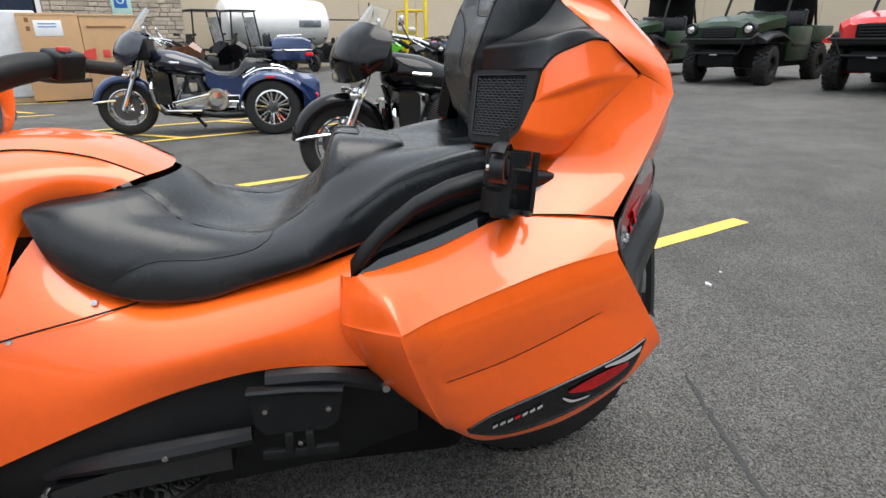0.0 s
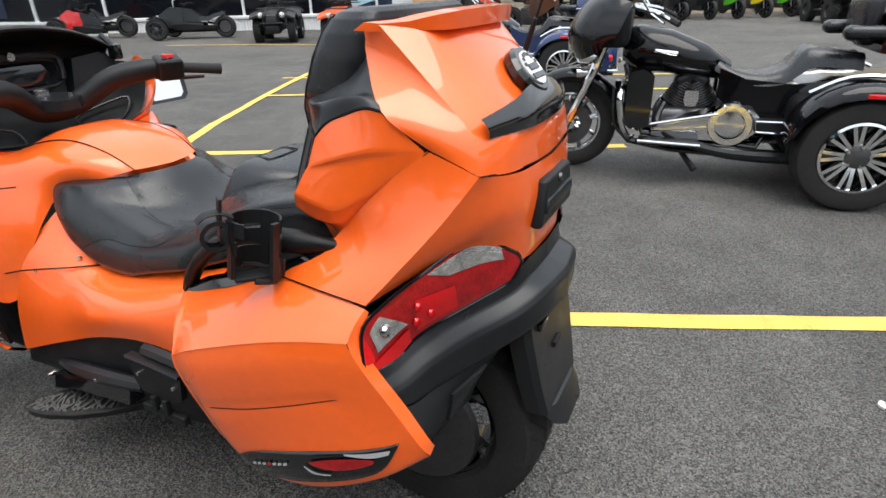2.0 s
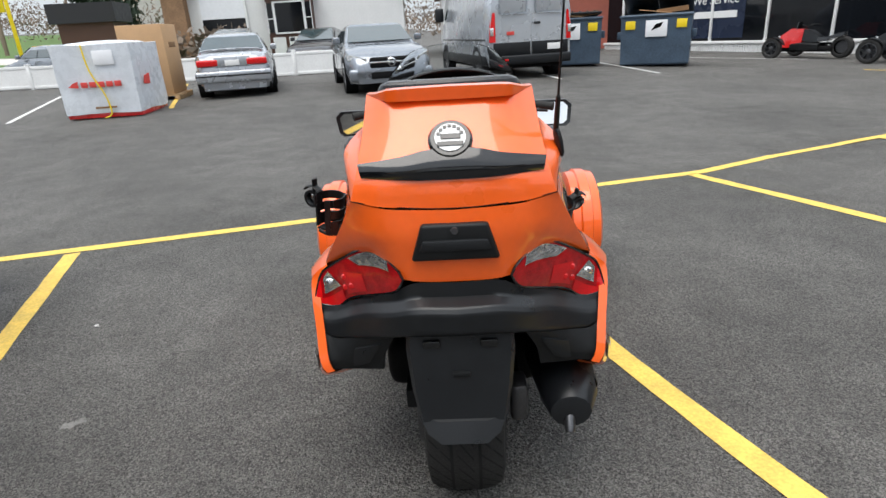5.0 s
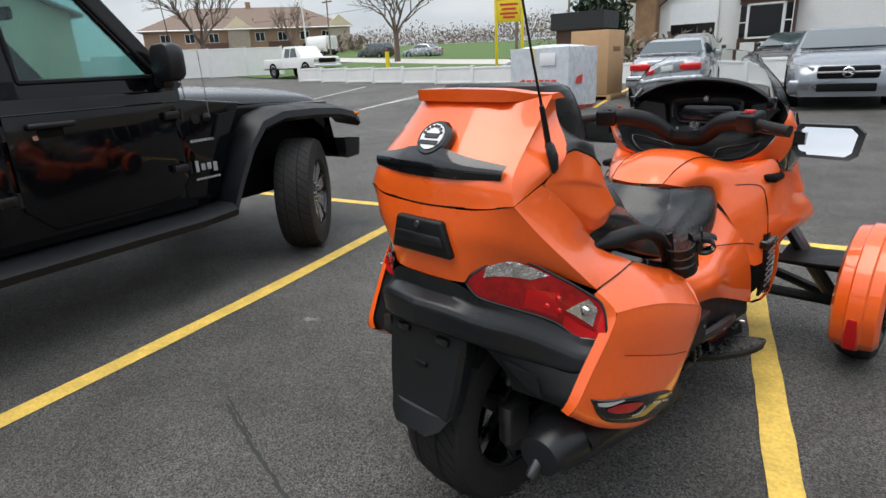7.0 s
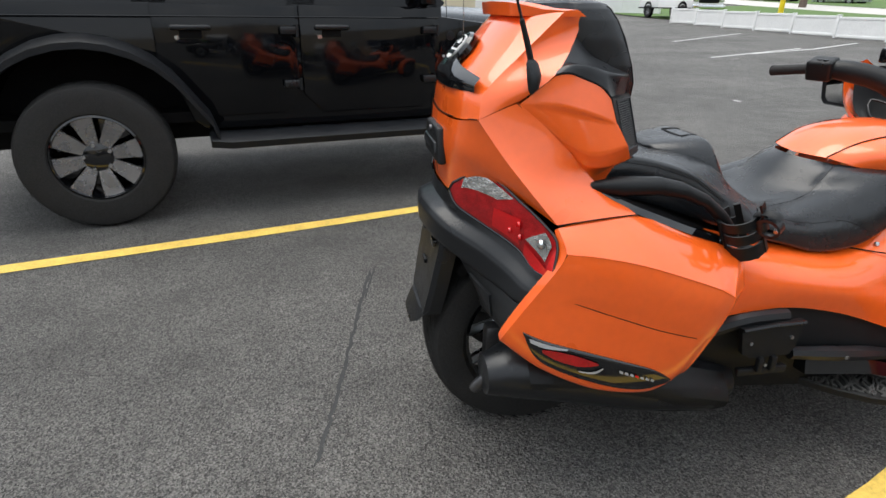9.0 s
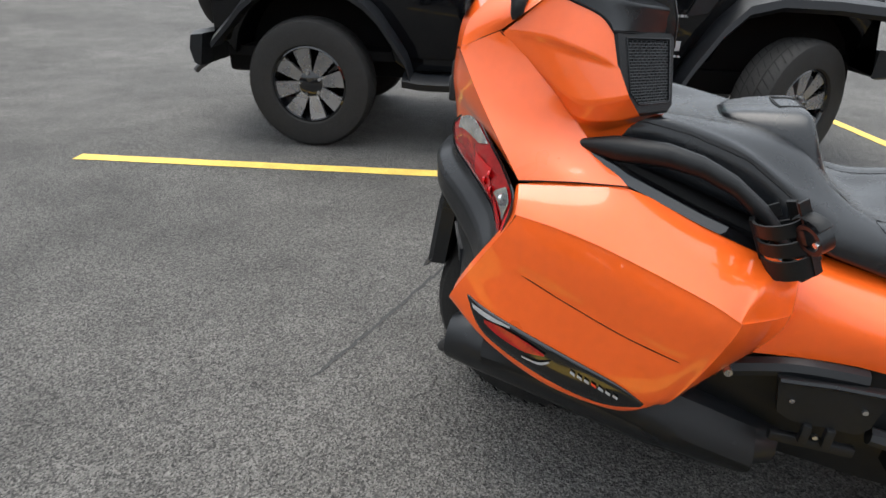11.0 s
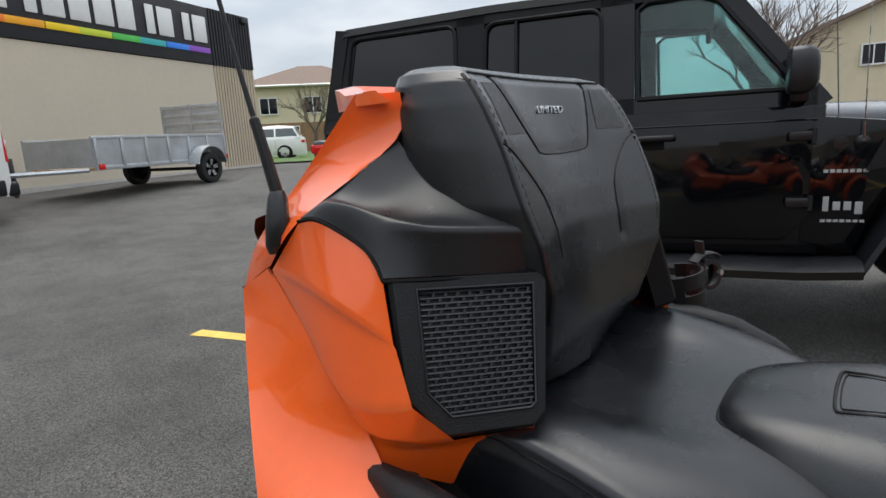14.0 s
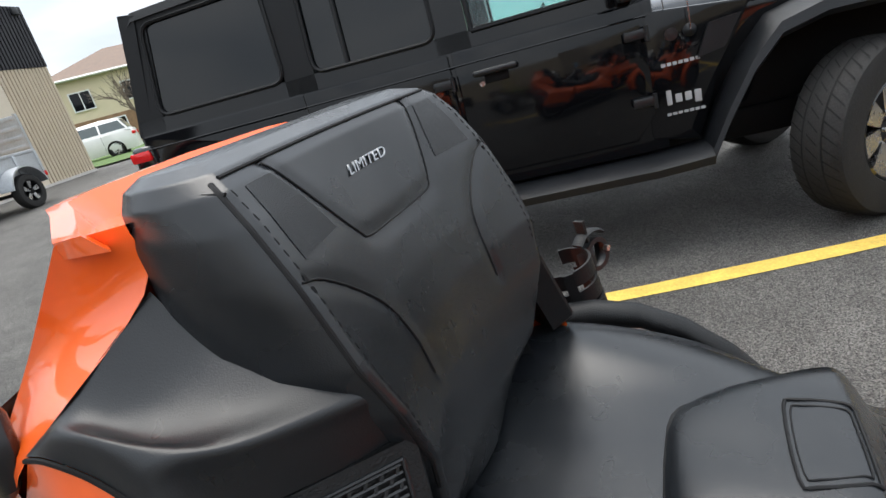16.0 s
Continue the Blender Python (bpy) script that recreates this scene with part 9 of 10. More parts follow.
part("outlet", tube([(-0.2, 0, 0.45), (0.2, 0, 0.45)], 0.06, 10), M_redpaint, hy)
bl = mesh_thing("bollard", tube([(-27.2, 22.5, 0), (-27.2, 22.5, 2.0)], 0.13, 12), M_yellowgloss, "yellow steel bollard behind the fence", "bollard")


# bare trees
def bare_tree(x, y, hgt, seed, label="leafless grey-brown tree in early spring", spread=0.8, material=None):
    rnd = random.Random(seed)
    t = thing("tree", at(x, y), label, "tree", "bare trees")
    trunk = bmesh.new()
    twigs = bmesh.new()
    th = hgt * 0.28
    tube([(0, 0, -0.1), (0.05, 0, th * 0.5), (0, 0.05, th)], [hgt * 0.028, hgt * 0.023, hgt * 0.02], 8, bm=trunk)

    def grow(p, d, ln, r, lvl):
        q = p + d * ln
        mid = p.lerp(q, 0.5) + V(rnd.uniform(-1, 1), rnd.uniform(-1, 1), rnd.uniform(-0.2, 0.6)) * ln * 0.06
        tube([p, mid, q], [r, r * 0.8, r * 0.6], 5 if lvl < 2 else 3, bm=trunk if lvl < 2 else twigs)
        if lvl >= 5:
            return
        for k in range(3 if lvl < 4 else 3):
            a = rnd.uniform(0, math.tau)
            s = frame_of(d)
            nd = (d * rnd.uniform(0.7, 1.1) + (s[0] * math.cos(a) + s[1] * math.sin(a)) * rnd.uniform(0.45, 0.9) * spread + V(0, 0, 0.22)).normalized()
            grow(p.lerp(q, rnd.uniform(0.55, 1.0)), nd, ln * rnd.uniform(0.62, 0.82), r * 0.58, lvl + 1)
    for k in range(5):
        a = k * math.tau / 5 + rnd.uniform(-0.4, 0.4)
        grow(V(0, 0, th * rnd.uniform(0.75, 1.0)), V(math.cos(a) * 0.7, math.sin(a) * 0.7, 0.9).normalized(), hgt * 0.24, hgt * 0.013, 1)
    part("trunk", trunk, material or M_bark, t)
    cr = part("crown", twigs, material or M_bark, t, smooth=0, fix=False)
    tagged(cr, kind="stuff")
    return t


bare_tree(-44.0, 38.0, 11.0, 3)
bare_tree(-66, 40, 8.0, 5)
bare_tree(-30, -22, 6.0, 8, spread=0.9)
bare_tree(-24.5, -29, 5.5, 9)
bare_tree(-28, -4.5, 7.5, 11)
bare_tree(-36, -5.0, 9.0, 12)
bare_tree(-47, 20.0, 9.5, 21)
bare_tree(4, 40, 7.0, 15)
bare_tree(-12, 52, 7.5, 16)
bare_tree(-21, 60, 8.0, 17)


def thicket(name, cx, cy, w, d, hgt, n, material, label, seed, leaf=0.35):
    """A ragged far mass of many small clumps."""
    rnd = random.Random(seed)
    bm = bmesh.new()
    for k in range(n):
        x, y = cx + rnd.uniform(-w, w), cy + rnd.uniform(-d, d)
        top = hgt * (0.55 + 0.45 * noise.noise(V(x * 0.12, y * 0.12, seed)) + rnd.uniform(-0.1, 0.2))
        z = rnd.random() ** 0.8 * max(top, 0.4)
        s = leaf * rnd.uniform(0.5, 1.4)
        p = V(x, y, z + height(x, y))
        a, b = V(rnd.uniform(-1, 1), rnd.uniform(-1, 1), rnd.uniform(-1, 1)) * s, V(rnd.uniform(-1, 1), rnd.uniform(-1, 1), rnd.uniform(-0.4, 1.5)) * s
        v = [bm.verts.new(q) for q in (p, p + a, p + a * 0.6 + b, p + b)]
        bm.faces.new(v)
    mesh_thing(name, bm, material, label, "bushes", kind="stuff", smooth=0, fix=False)


thicket("far_woods", -70, 95, 70, 8, 6, 20000, M_bush, "brown leafless woodland along the horizon", 2, 0.24)
thicket("far_woods", 10, 70, 60, 8, 5, 9000, M_bush, "brown leafless woodland along the horizon", 4, 0.24)
thicket("conifer_group", -38, 66, 3.0, 2.0, 8.5, 1800, M_conifer, "dark green conifers far beyond the street", 6, 0.5)
thicket("hedge", -10.5, 23.5, 2.2, 0.9, 2.2, 900, M_bush, "brown twiggy hedge beside the white house", 7, 0.22)
thicket("shrub", -19.2, -18.0, 1.0, 0.8, 1.6, 500, M_bush, "bare brown shrub at the building corner", 9, 0.2)
thicket("far_shrubs", -95, 55, 25, 4, 3, 1500, M_bush, "brown bushes along the street", 12, 0.5)
mesh_thing("far_building", box((-46, 84, 1), (-38, 92, 12)), M_concrete, "pale far building beyond the trees", "building")
fs = thing("black_shed", at(-28, 45, 10), "dark flat-roofed kiosk across the street", "building")
part("wall", box((-2, 0, 0), (2, 3, 2.2)), M_trimbrown, fs)
part("roof", box((-2.4, -0.4, 2.2), (2.4, 3.4, 3.6)), M_blackwall, fs)

# ---- painted lines ----
bent_line([(-1.14, -3.22), (-1.95, -0.30), (-2.77, 2.06)])
line((-9.5, 0.32), (2.30, 3.516))
bent_line([(1.75, -2.13), (0.93, -0.2), (0.42, 1.13), (-0.19, 2.80)])
line((2.14, 3.44), (3.82, 0.0))
line((2.27, 3.51), (3.16, 3.99), 0.10, z=0.0045)
line((3.12, 3.97), (10.0, 7.0), 0.09)
line((5.95, 5.5), (8.3, -0.1), 0.09)
line((4.6, 4.6), (6.9, -0.2), 0.09)
line((6.31, 4.75), (5.32, 3.23), 0.09)
line((6.70, 3.60), (5.75, 2.1), 0.09)
line((7.4, 2.1), (6.3, 0.7), 0.09)
line((8.94, 6.4), (9.6, 5.24), 0.09)
line((11.8, 7.9), (10.06, 5.78), 0.09)
line((9.6, 12.5), (12.6, 6.3), 0.09)
WL = "faded white painted parking line on asphalt"
for a, b in (((-13.6, 10.9), (-17.0, 17.6)), ((-8.9, 9.7), (-11.9, 16.0)), ((-12.4, 8.8), (-15.7, 14.2)), ((-18.9, 11.6), (-22.4, 16.9)), ((2.5, 12.2), (2.25, 13.6)), ((5.1, 13.2), (4.6, 17.5)), ((7.6, 19.0), (10.4, 16.2))):
    line(a, b, 0.10, M_whiteline, WL)
line((-6.0, 10.6), (-8.9, 18.0), 0.10)


# ---- shop front ----
def joint(*bs):
    return join(*[box(*b) for b in bs])


shop = thing("shop_front", pose(9.9, 22, -0.2, 0, 0, -58.4), "dark glazed shop front with white mullions above a pale ribbed knee wall", "building", kind="structure")
part("knee_wall", box((-9, 0.05, 0), (15.5, 0.3, 0.50)), M_vinyl, shop, "pale ribbed knee wall")
for k in range(245):
    part("rib", box((-9 + k * 0.1, 0.0, 0.06), (-8.945 + k * 0.1, 0.06, 0.46), 0.006, 1), M_vinyl, shop)
part("sill", box((-9, -0.05, 0.50), (15.5, 0.3, 0.60), 0.01), M_white, shop)
part("plinth", box((-9, -0.04, 0), (15.5, 0.04, 0.07)), M_concrete, shop)
for k in range(11):
    x0 = -8.9 + k * 2.22
    part("window_pane", box((x0, 0.10, 0.6), (x0 + 2.14, 0.13, 3.3)), M_shopglass, shop)
    part("mullion", box((x0 - 0.085, 0.02, 0.6), (x0 - 0.005, 0.16, 3.3), 0.006), M_white, shop)
part("mullion", box((15.40, 0.0, 0.6), (15.52, 0.16, 3.3), 0.006), M_white, shop)
part("fascia", box((-9, 0.0, 3.3), (15.5, 0.4, 5.2)), M_tan, shop)
part("back_wall", box((-9, 0.4, 0), (15.5, 0.5, 3.4)), M_dark, shop)
part("stone_wall", box((15.52, -0.02, 0), (19.4, 0.4, 5.2)), M_stonewall, shop, "grey tan split stone wall")
rs = random.Random(5)
bmv = []
for r in range(24):
    x = 15.54 + rs.uniform(-0.2, 0.0)
    while x < 19.38:
        w = rs.uniform(0.22, 0.55)
        bmv.append(((max(x, 15.54), -0.05 - rs.uniform(0, 0.03), 0.02 + r * 0.13), (min(x + w, 19.38), 0.0, 0.135 + r * 0.13), 0.012, 1))
        x += w + 0.015
for b in bmv:
    part("stone", box(*b), M_stonewall, shop)
UP = Matrix.Rotation(radians(90), 4, "X")
gr = part("window_graphic", box((12.4, 0.085, 0.7), (15.35, 0.10, 3.2)), M_banner, shop, "dark window graphic with white words")
part("graphic_stripe", prism([(12.4, 1.35), (15.35, 1.75), (15.35, 1.55), (12.4, 0.75)], 1, 0.070, 0.084), M_ltblue, gr)
part("graphic_word", moved(text_bm("Finance", 0.50, 0.004), Matrix.Translation((12.95, 0.078, 2.05)) @ UP), M_white, gr, fix=False)
g2 = part("window_graphic", box((-1.3, 0.085, 0.7), (1.25, 0.10, 3.2)), M_banner, shop, "dark window graphic with white words")
for k, w in enumerate(("We Finance", "We Service")):
    part("graphic_word", moved(text_bm(w, 0.42, 0.004), Matrix.Translation((0.0, 0.078, 2.42 - k * 0.5)) @ UP), M_white, g2, fix=False)
part("graphic_bar", box((-0.95, 0.072, 1.42), (0.95, 0.083, 1.66)), M_white, g2)
ps = thing("parking_sign", pose(9.9, 22, -0.2, 0, 0, -58.4) @ Matrix.Translation((17.6, -0.10, 0)), "blue and pale green parking sign on a stone wall", "sign")
part("backing", box((-0.28, -0.01, 2.0), (0.28, 0.02, 3.0), 0.006), M_signback, ps)
part("blue_panel", box((-0.20, -0.02, 2.2), (0.16, -0.008, 2.85), 0.004), M_signblue, ps)
part("white_symbol", joint(((-0.06, -0.03, 2.5), (-0.02, -0.018, 2.75)), ((-0.06, -0.03, 2.5), (0.08, -0.018, 2.54)), ((0.04, -0.03, 2.36), (0.08, -0.018, 2.54))), M_white, ps)
part("white_symbol", lathe([(0.08, -0.03), (0.11, -0.03), (0.11, -0.018), (0.08, -0.018), (0.08, -0.03)], 1, 18, (-0.02, 0, 2.42)), M_white, ps)


def wall_run(name, a, b, h, material, label, t=0.3):
    a, b = V(*a, 0), V(*b, 0)
    d = b - a
    m = Matrix.Translation((a.x, a.y, -0.25)) @ Matrix.Rotation(math.atan2(d.y, d.x), 4, "Z")
    w = thing(name, m, label, "wall", kind="structure")
    n = max(1, round(d.length / 3.05))
    s = d.length / n
    for k in range(n):
        part("panel", box((k * s + 0.012, 0, 0), ((k + 1) * s - 0.012, t, h), 0.01, 1), material, w)
    part("core", box((0, 0.03, 0), (d.length, t - 0.03, h - 0.02)), M_concrete, w)
    return w


wall_run("yard_wall", (36.5, -19.5), (12.0, -48.0), 5.4, M_tan, "plain tan stucco wall behind the yard")
wall_run("yard_wall", (22.0, 10.5), (36.5, -19.5), 5.4, M_tan, "plain tan stucco wall behind the yard")


# ---- cartons beside the hatched bay ----
cm = pose(12.45, 6.85, height(12.6, 6.4), 0, 0, math.degrees(math.atan2(-2.0, 0.95)))
bx = thing("carton", cm, "large brown cardboard motorcycle cartons with red print and a paper label", "carton")
part("box", box((0, 0, 0.04), (1.10, 1.0, 1.80), 0.012), M_card, bx)
part("box", box((1.11, 0.01, 0.04), (2.22, 1.0, 1.79), 0.012), M_card, bx)
part("pallet", box((0.05, 0.05, 0.0), (2.15, 0.95, 0.05)), M_dark, bx)
part("paper_label", box((0.28, -0.006, 1.35), (0.78, 0.002, 1.66), 0.001), M_paper, bx)
for z in (1.58, 1.52):
    part("print_bar", box((0.36, -0.009, z), (0.68, -0.004, z + 0.02)), M_signblue, bx)
part("print_bar", box((1.22, -0.005, 1.52), (1.98, 0.012, 1.55)), M_carddark, bx)
for k in range(4):
    part("red_bar", box((1.45 + k * 0.19, -0.006, 0.90), (1.59 + k * 0.19, 0.012, 1.06), 0.002), M_redprint, bx)
part("red_wing", prism([(0.98, 0.92), (1.30, 0.86), (1.32, 1.10), (1.14, 1.06)], 1, -0.006, 0.012), M_redprint, bx)
part("small_print", box((1.3, -0.005, 0.56), (1.72, 0.012, 0.66)), M_carddark, bx)
for x, z in ((0.14, 1.62), (0.14, 1.45), (0.5, 0.62), (0.5, 0.82), (0.5, 0.42)):
    part("small_mark", box((x, -0.005, z), (x + 0.07, 0.003, z + 0.09)), M_carddark, bx)
part("tape", box((0.0, -0.003, 1.745), (2.22, 0.004, 1.775)), M_wood, bx)
wb = thing("white_crate", cm @ Matrix.Translation((-0.55, 0.45, 0)), "white wrapped crate behind the cardboard cartons", "crate")
part("wrap", box((0, 0, 0.1), (0.9, 1.2, 1.86), 0.03, 3), M_wrap, wb)
part("pallet", box((0.02, 0.02, 0), (0.88, 1.18, 0.1)), M_wood, wb)


# ---- quads ----
def knob_wheel(parent, c, r, w, rim, side, rim_mat, steer=0):
    m = Matrix.Translation(c) @ Matrix.Rotation(radians(steer), 4, "Z")
    wh = part("wheel", moved(wheel_tyre(r, w, rim, 28), m), M_rubber, parent)
    kn = bmesh.new()
    for k in range(22):
        for s, o in ((-0.30, 0.0), (0.0, 0.5), (0.30, 0.0)):
            a = (k + o) * math.tau / 22
            bm_box(kn, (s * w - w * 0.13, -r * 0.075, -0.012), (s * w + w * 0.13, r * 0.075, 0.022), m=m @ Matrix.Rotation(a, 4, "X") @ Matrix.Translation((0, 0, r)))
    part("tread_pattern", kn, M_rubber, wh, smooth=0)
    h = side * w / 2
    part("rim", moved(lathe([(rim, h * 0.86), (rim - 0.01, h * 0.85), (rim - 0.02, h * 0.5), (rim * 0.35, h * 0.45), (rim * 0.3, h * 0.7), (0, h * 0.72)], 0, 20), m), rim_mat, wh)
    return wh


def quad(m, paint, label):
    q = thing("quad_bike", m, label, "quad bike", "quad bikes")
    for s in (-1, 1):
        knob_wheel(q, V(s * 0.44, 0, 0.31), 0.31, 0.20, 0.15, s, M_steel)
        knob_wheel(q, V(s * 0.43, -1.27, 0.31), 0.31, 0.25, 0.15, s, M_steel)
        part("fender", loft([[(s * 0.18, y, z), (s * 0.40, y, z + 0.02), (s * 0.58, y, z - 0.05), (s * 0.58, y, z - 0.09), (s * 0.38, y, z - 0.03), (s * 0.18, y, z - 0.05)] for y, z in ((0.36, 0.66), (0.2, 0.74), (-0.1, 0.78), (-0.35, 0.66))]), paint, q, smooth=50)
        part("rear_fender", loft([[(s * 0.15, y, z), (s * 0.40, y, z), (s * 0.58, y, z - 0.06), (s * 0.58, y, z - 0.1), (s * 0.15, y, z - 0.06)] for y, z in ((-0.80, 0.66), (-1.0, 0.80), (-1.3, 0.84), (-1.62, 0.78))]), paint, q, smooth=50)
        part("head_lamp", lathe([(0.0, 0.47), (0.05, 0.46), (0.075, 0.42), (0.07, 0.34)], 1, 16, (s * 0.27, 0, 0.68)), M_clear, q)
        part("suspension_arm", tube([(s * 0.12, 0.0, 0.42), (s * 0.38, 0, 0.30)], 0.02, 6), M_steel, q)
        part("shock", tube([(s * 0.14, -0.05, 0.70), (s * 0.33, 0.0, 0.34)], 0.032, 8), M_steel, q)
        part("grip", tube([(s * 0.22, -0.40, 1.02), (s * 0.40, -0.46, 1.01)], 0.018, 8), M_rubber, q)
        part("foot_rest", box((min(s * 0.2, s * 0.52), -0.80, 0.30), (max(s * 0.2, s * 0.52), -0.35, 0.34), 0.01), M_satin, q)
    part("nose", loft([[(-w, y, z0), (-w * 0.8, y, z1), (w * 0.8, y, z1), (w, y, z0)] for y, w, z0, z1 in ((0.46, 0.14, 0.52, 0.66), (0.36, 0.2, 0.48, 0.76), (0.0, 0.22, 0.5, 0.82), (-0.35, 0.16, 0.55, 0.88), (-0.62, 0.13, 0.6, 0.80))]), paint, q, smooth=50)
    part("seat", loft([[(-w, y, z - 0.10), (-w * 0.85, y, z), (w * 0.85, y, z), (w, y, z - 0.10)] for y, w, z in ((-0.55, 0.10, 0.80), (-0.8, 0.16, 0.80), (-1.1, 0.18, 0.84), (-1.35, 0.16, 0.88))]), M_leather, q, smooth=60)
    part("engine", box((-0.2, -0.95, 0.28), (0.2, -0.15, 0.62), 0.04), M_steel, q)
    part("handlebar", tube([(-0.40, -0.46, 1.01), (-0.2, -0.40, 1.03), (0, -0.35, 0.96), (0.2, -0.40, 1.03), (0.40, -0.46, 1.01)], 0.014, 6, 3), M_matte, q)
    part("dash_pod", box((-0.10, -0.42, 0.93), (0.10, -0.24, 1.05), 0.03), M_satin, q)
    for y0, y1, z, n in ((-0.12, 0.42, 0.84, "front_rack"), (-1.62, -1.18, 0.94, "rear_rack")):
        part(n, join(*[tube([(-0.36, y0 + (y1 - y0) * k / 4, z), (0.36, y0 + (y1 - y0) * k / 4, z)], 0.010, 5) for k in range(5)], *[tube([(x, y0, z), (x, y1, z)], 0.012, 5) for x in (-0.36, -0.12, 0.12, 0.36)]), M_matte, q)
    part("bumper", join(tube([(-0.26, 0.40, 0.42), (-0.28, 0.52, 0.50), (0.28, 0.52, 0.50), (0.26, 0.40, 0.42)], 0.018, 6), tube([(-0.2, 0.50, 0.50), (-0.2, 0.48, 0.72), (0.2, 0.48, 0.72), (0.2, 0.50, 0.50)], 0.016, 6)), M_matte, q)
    part("skid_plate", box((-0.18, 0.05, 0.24), (0.18, 0.48, 0.44), 0.03), M_matte, q)
    return q


quad(at(11.45, 10.45, 122), M_satin, "black quad bike with front rack facing the lot")
quad(at(12.35, 8.95, 118), M_atvorange, "orange and black quad bike facing the lot")


# ---- low three-wheelers along the shop ----
def roadster(m, paint, label):
    c = thing("low_three_wheeler", m, label, "three-wheeler", "low three-wheelers")
    for s in (-1, 1):
        road_wheel(c, V(s * 0.62, 0, 0.30), 0.30, 0.16, 0.20, 6, s, 0, M_satin, M_steel, "wheel", 0, 0.02, 0, True)
        part("wheel_fender", loft([[(s * (0.62 - w), y, z), (s * (0.62 + w), y, z), (s * (0.62 + w), y, z - 0.02), (s * (0.62 - w), y, z - 0.02)] for y, z, w in ((0.22, 0.56, 0.06), (0.0, 0.64, 0.08), (-0.25, 0.56, 0.08), (-0.36, 0.42, 0.05))]), M_satin, c, smooth=50)
        part("suspension_arm", tube([(s * 0.10, -0.05, 0.34), (s * 0.55, 0.0, 0.28)], 0.03, 6), M_matte, c)
        part("handlebar", tube([(0, -0.62, 0.88), (s * 0.28, -0.66, 0.94), (s * 0.42, -0.76, 0.92)], 0.018, 6, 2), M_matte, c)
        part("side_pod", loft([[(s * 0.16, y, z0), (s * w, y, z0 + 0.03), (s * w, y, z1 - 0.05), (s * 0.14, y, z1)] for y, w, z0, z1 in ((-0.3, 0.24, 0.22, 0.44), (-0.7, 0.30, 0.20, 0.46), (-1.15, 0.26, 0.22, 0.42))]), M_matte, c, smooth=40)
    road_wheel(c, V(0, -1.71, 0.30), 0.30, 0.20, 0.19, 6, 1, 0, M_steel, M_steel, "wheel", 0, 0.02, 0, True)
    part("rear_reflector", box((0.11, -1.95, 0.40), (0.13, -1.88, 0.44), 0.004), M_red, c)
    part("nose", loft([[(-w, y, z0), (-w * 0.6, y, z1), (w * 0.6, y, z1), (w, y, z0)] for y, w, z0, z1 in ((0.35, 0.08, 0.36, 0.46), (0.1, 0.22, 0.3, 0.62), (-0.25, 0.24, 0.3, 0.84), (-0.6, 0.18, 0.35, 0.82))]), paint, c, smooth=40)
    part("tank", loft([[(-w, y, z0), (-w * 0.7, y, z1), (w * 0.7, y, z1), (w, y, z0)] for y, w, z0, z1 in ((-0.55, 0.14, 0.5, 0.82), (-0.8, 0.18, 0.45, 0.78), (-1.05, 0.14, 0.45, 0.62))]), M_satin, c, smooth=40)
    part("seat", loft([[(-w, y, z - 0.10), (-w * 0.8, y, z), (w * 0.8, y, z), (w, y, z - 0.10)] for y, w, z in ((-0.95, 0.12, 0.60), (-1.25, 0.17, 0.57), (-1.5, 0.14, 0.66), (-1.75, 0.10, 0.72))]), M_leather, c, smooth=60)
    part("floor_pan", box((-0.20, -1.5, 0.18), (0.20, 0.1, 0.34), 0.05), M_dark, c)
    part("rear_strut", tube([(0.10, -1.2, 0.42), (0.14, -1.71, 0.30)], 0.035, 6), M_matte, c)
    part("small_screen", prism([(-0.16, 0.82), (0.16, 0.82), (0.10, 1.02), (-0.10, 1.02)], 1, -0.42, -0.40), M_gloss, c)
    for s in (-1, 1):
        part("head_lamp", box((min(s * 0.04, s * 0.16), 0.06, 0.56), (max(s * 0.04, s * 0.16), 0.14, 0.64), 0.015), M_clear, c)
    return c


roadster(at(10.3, 17.4, 30), M_redpaint, "low black three-wheeler with a red nose panel beside the shop")
roadster(at(11.2, 14.35, 31), M_satin, "low all-black three-wheeler beside the shop")


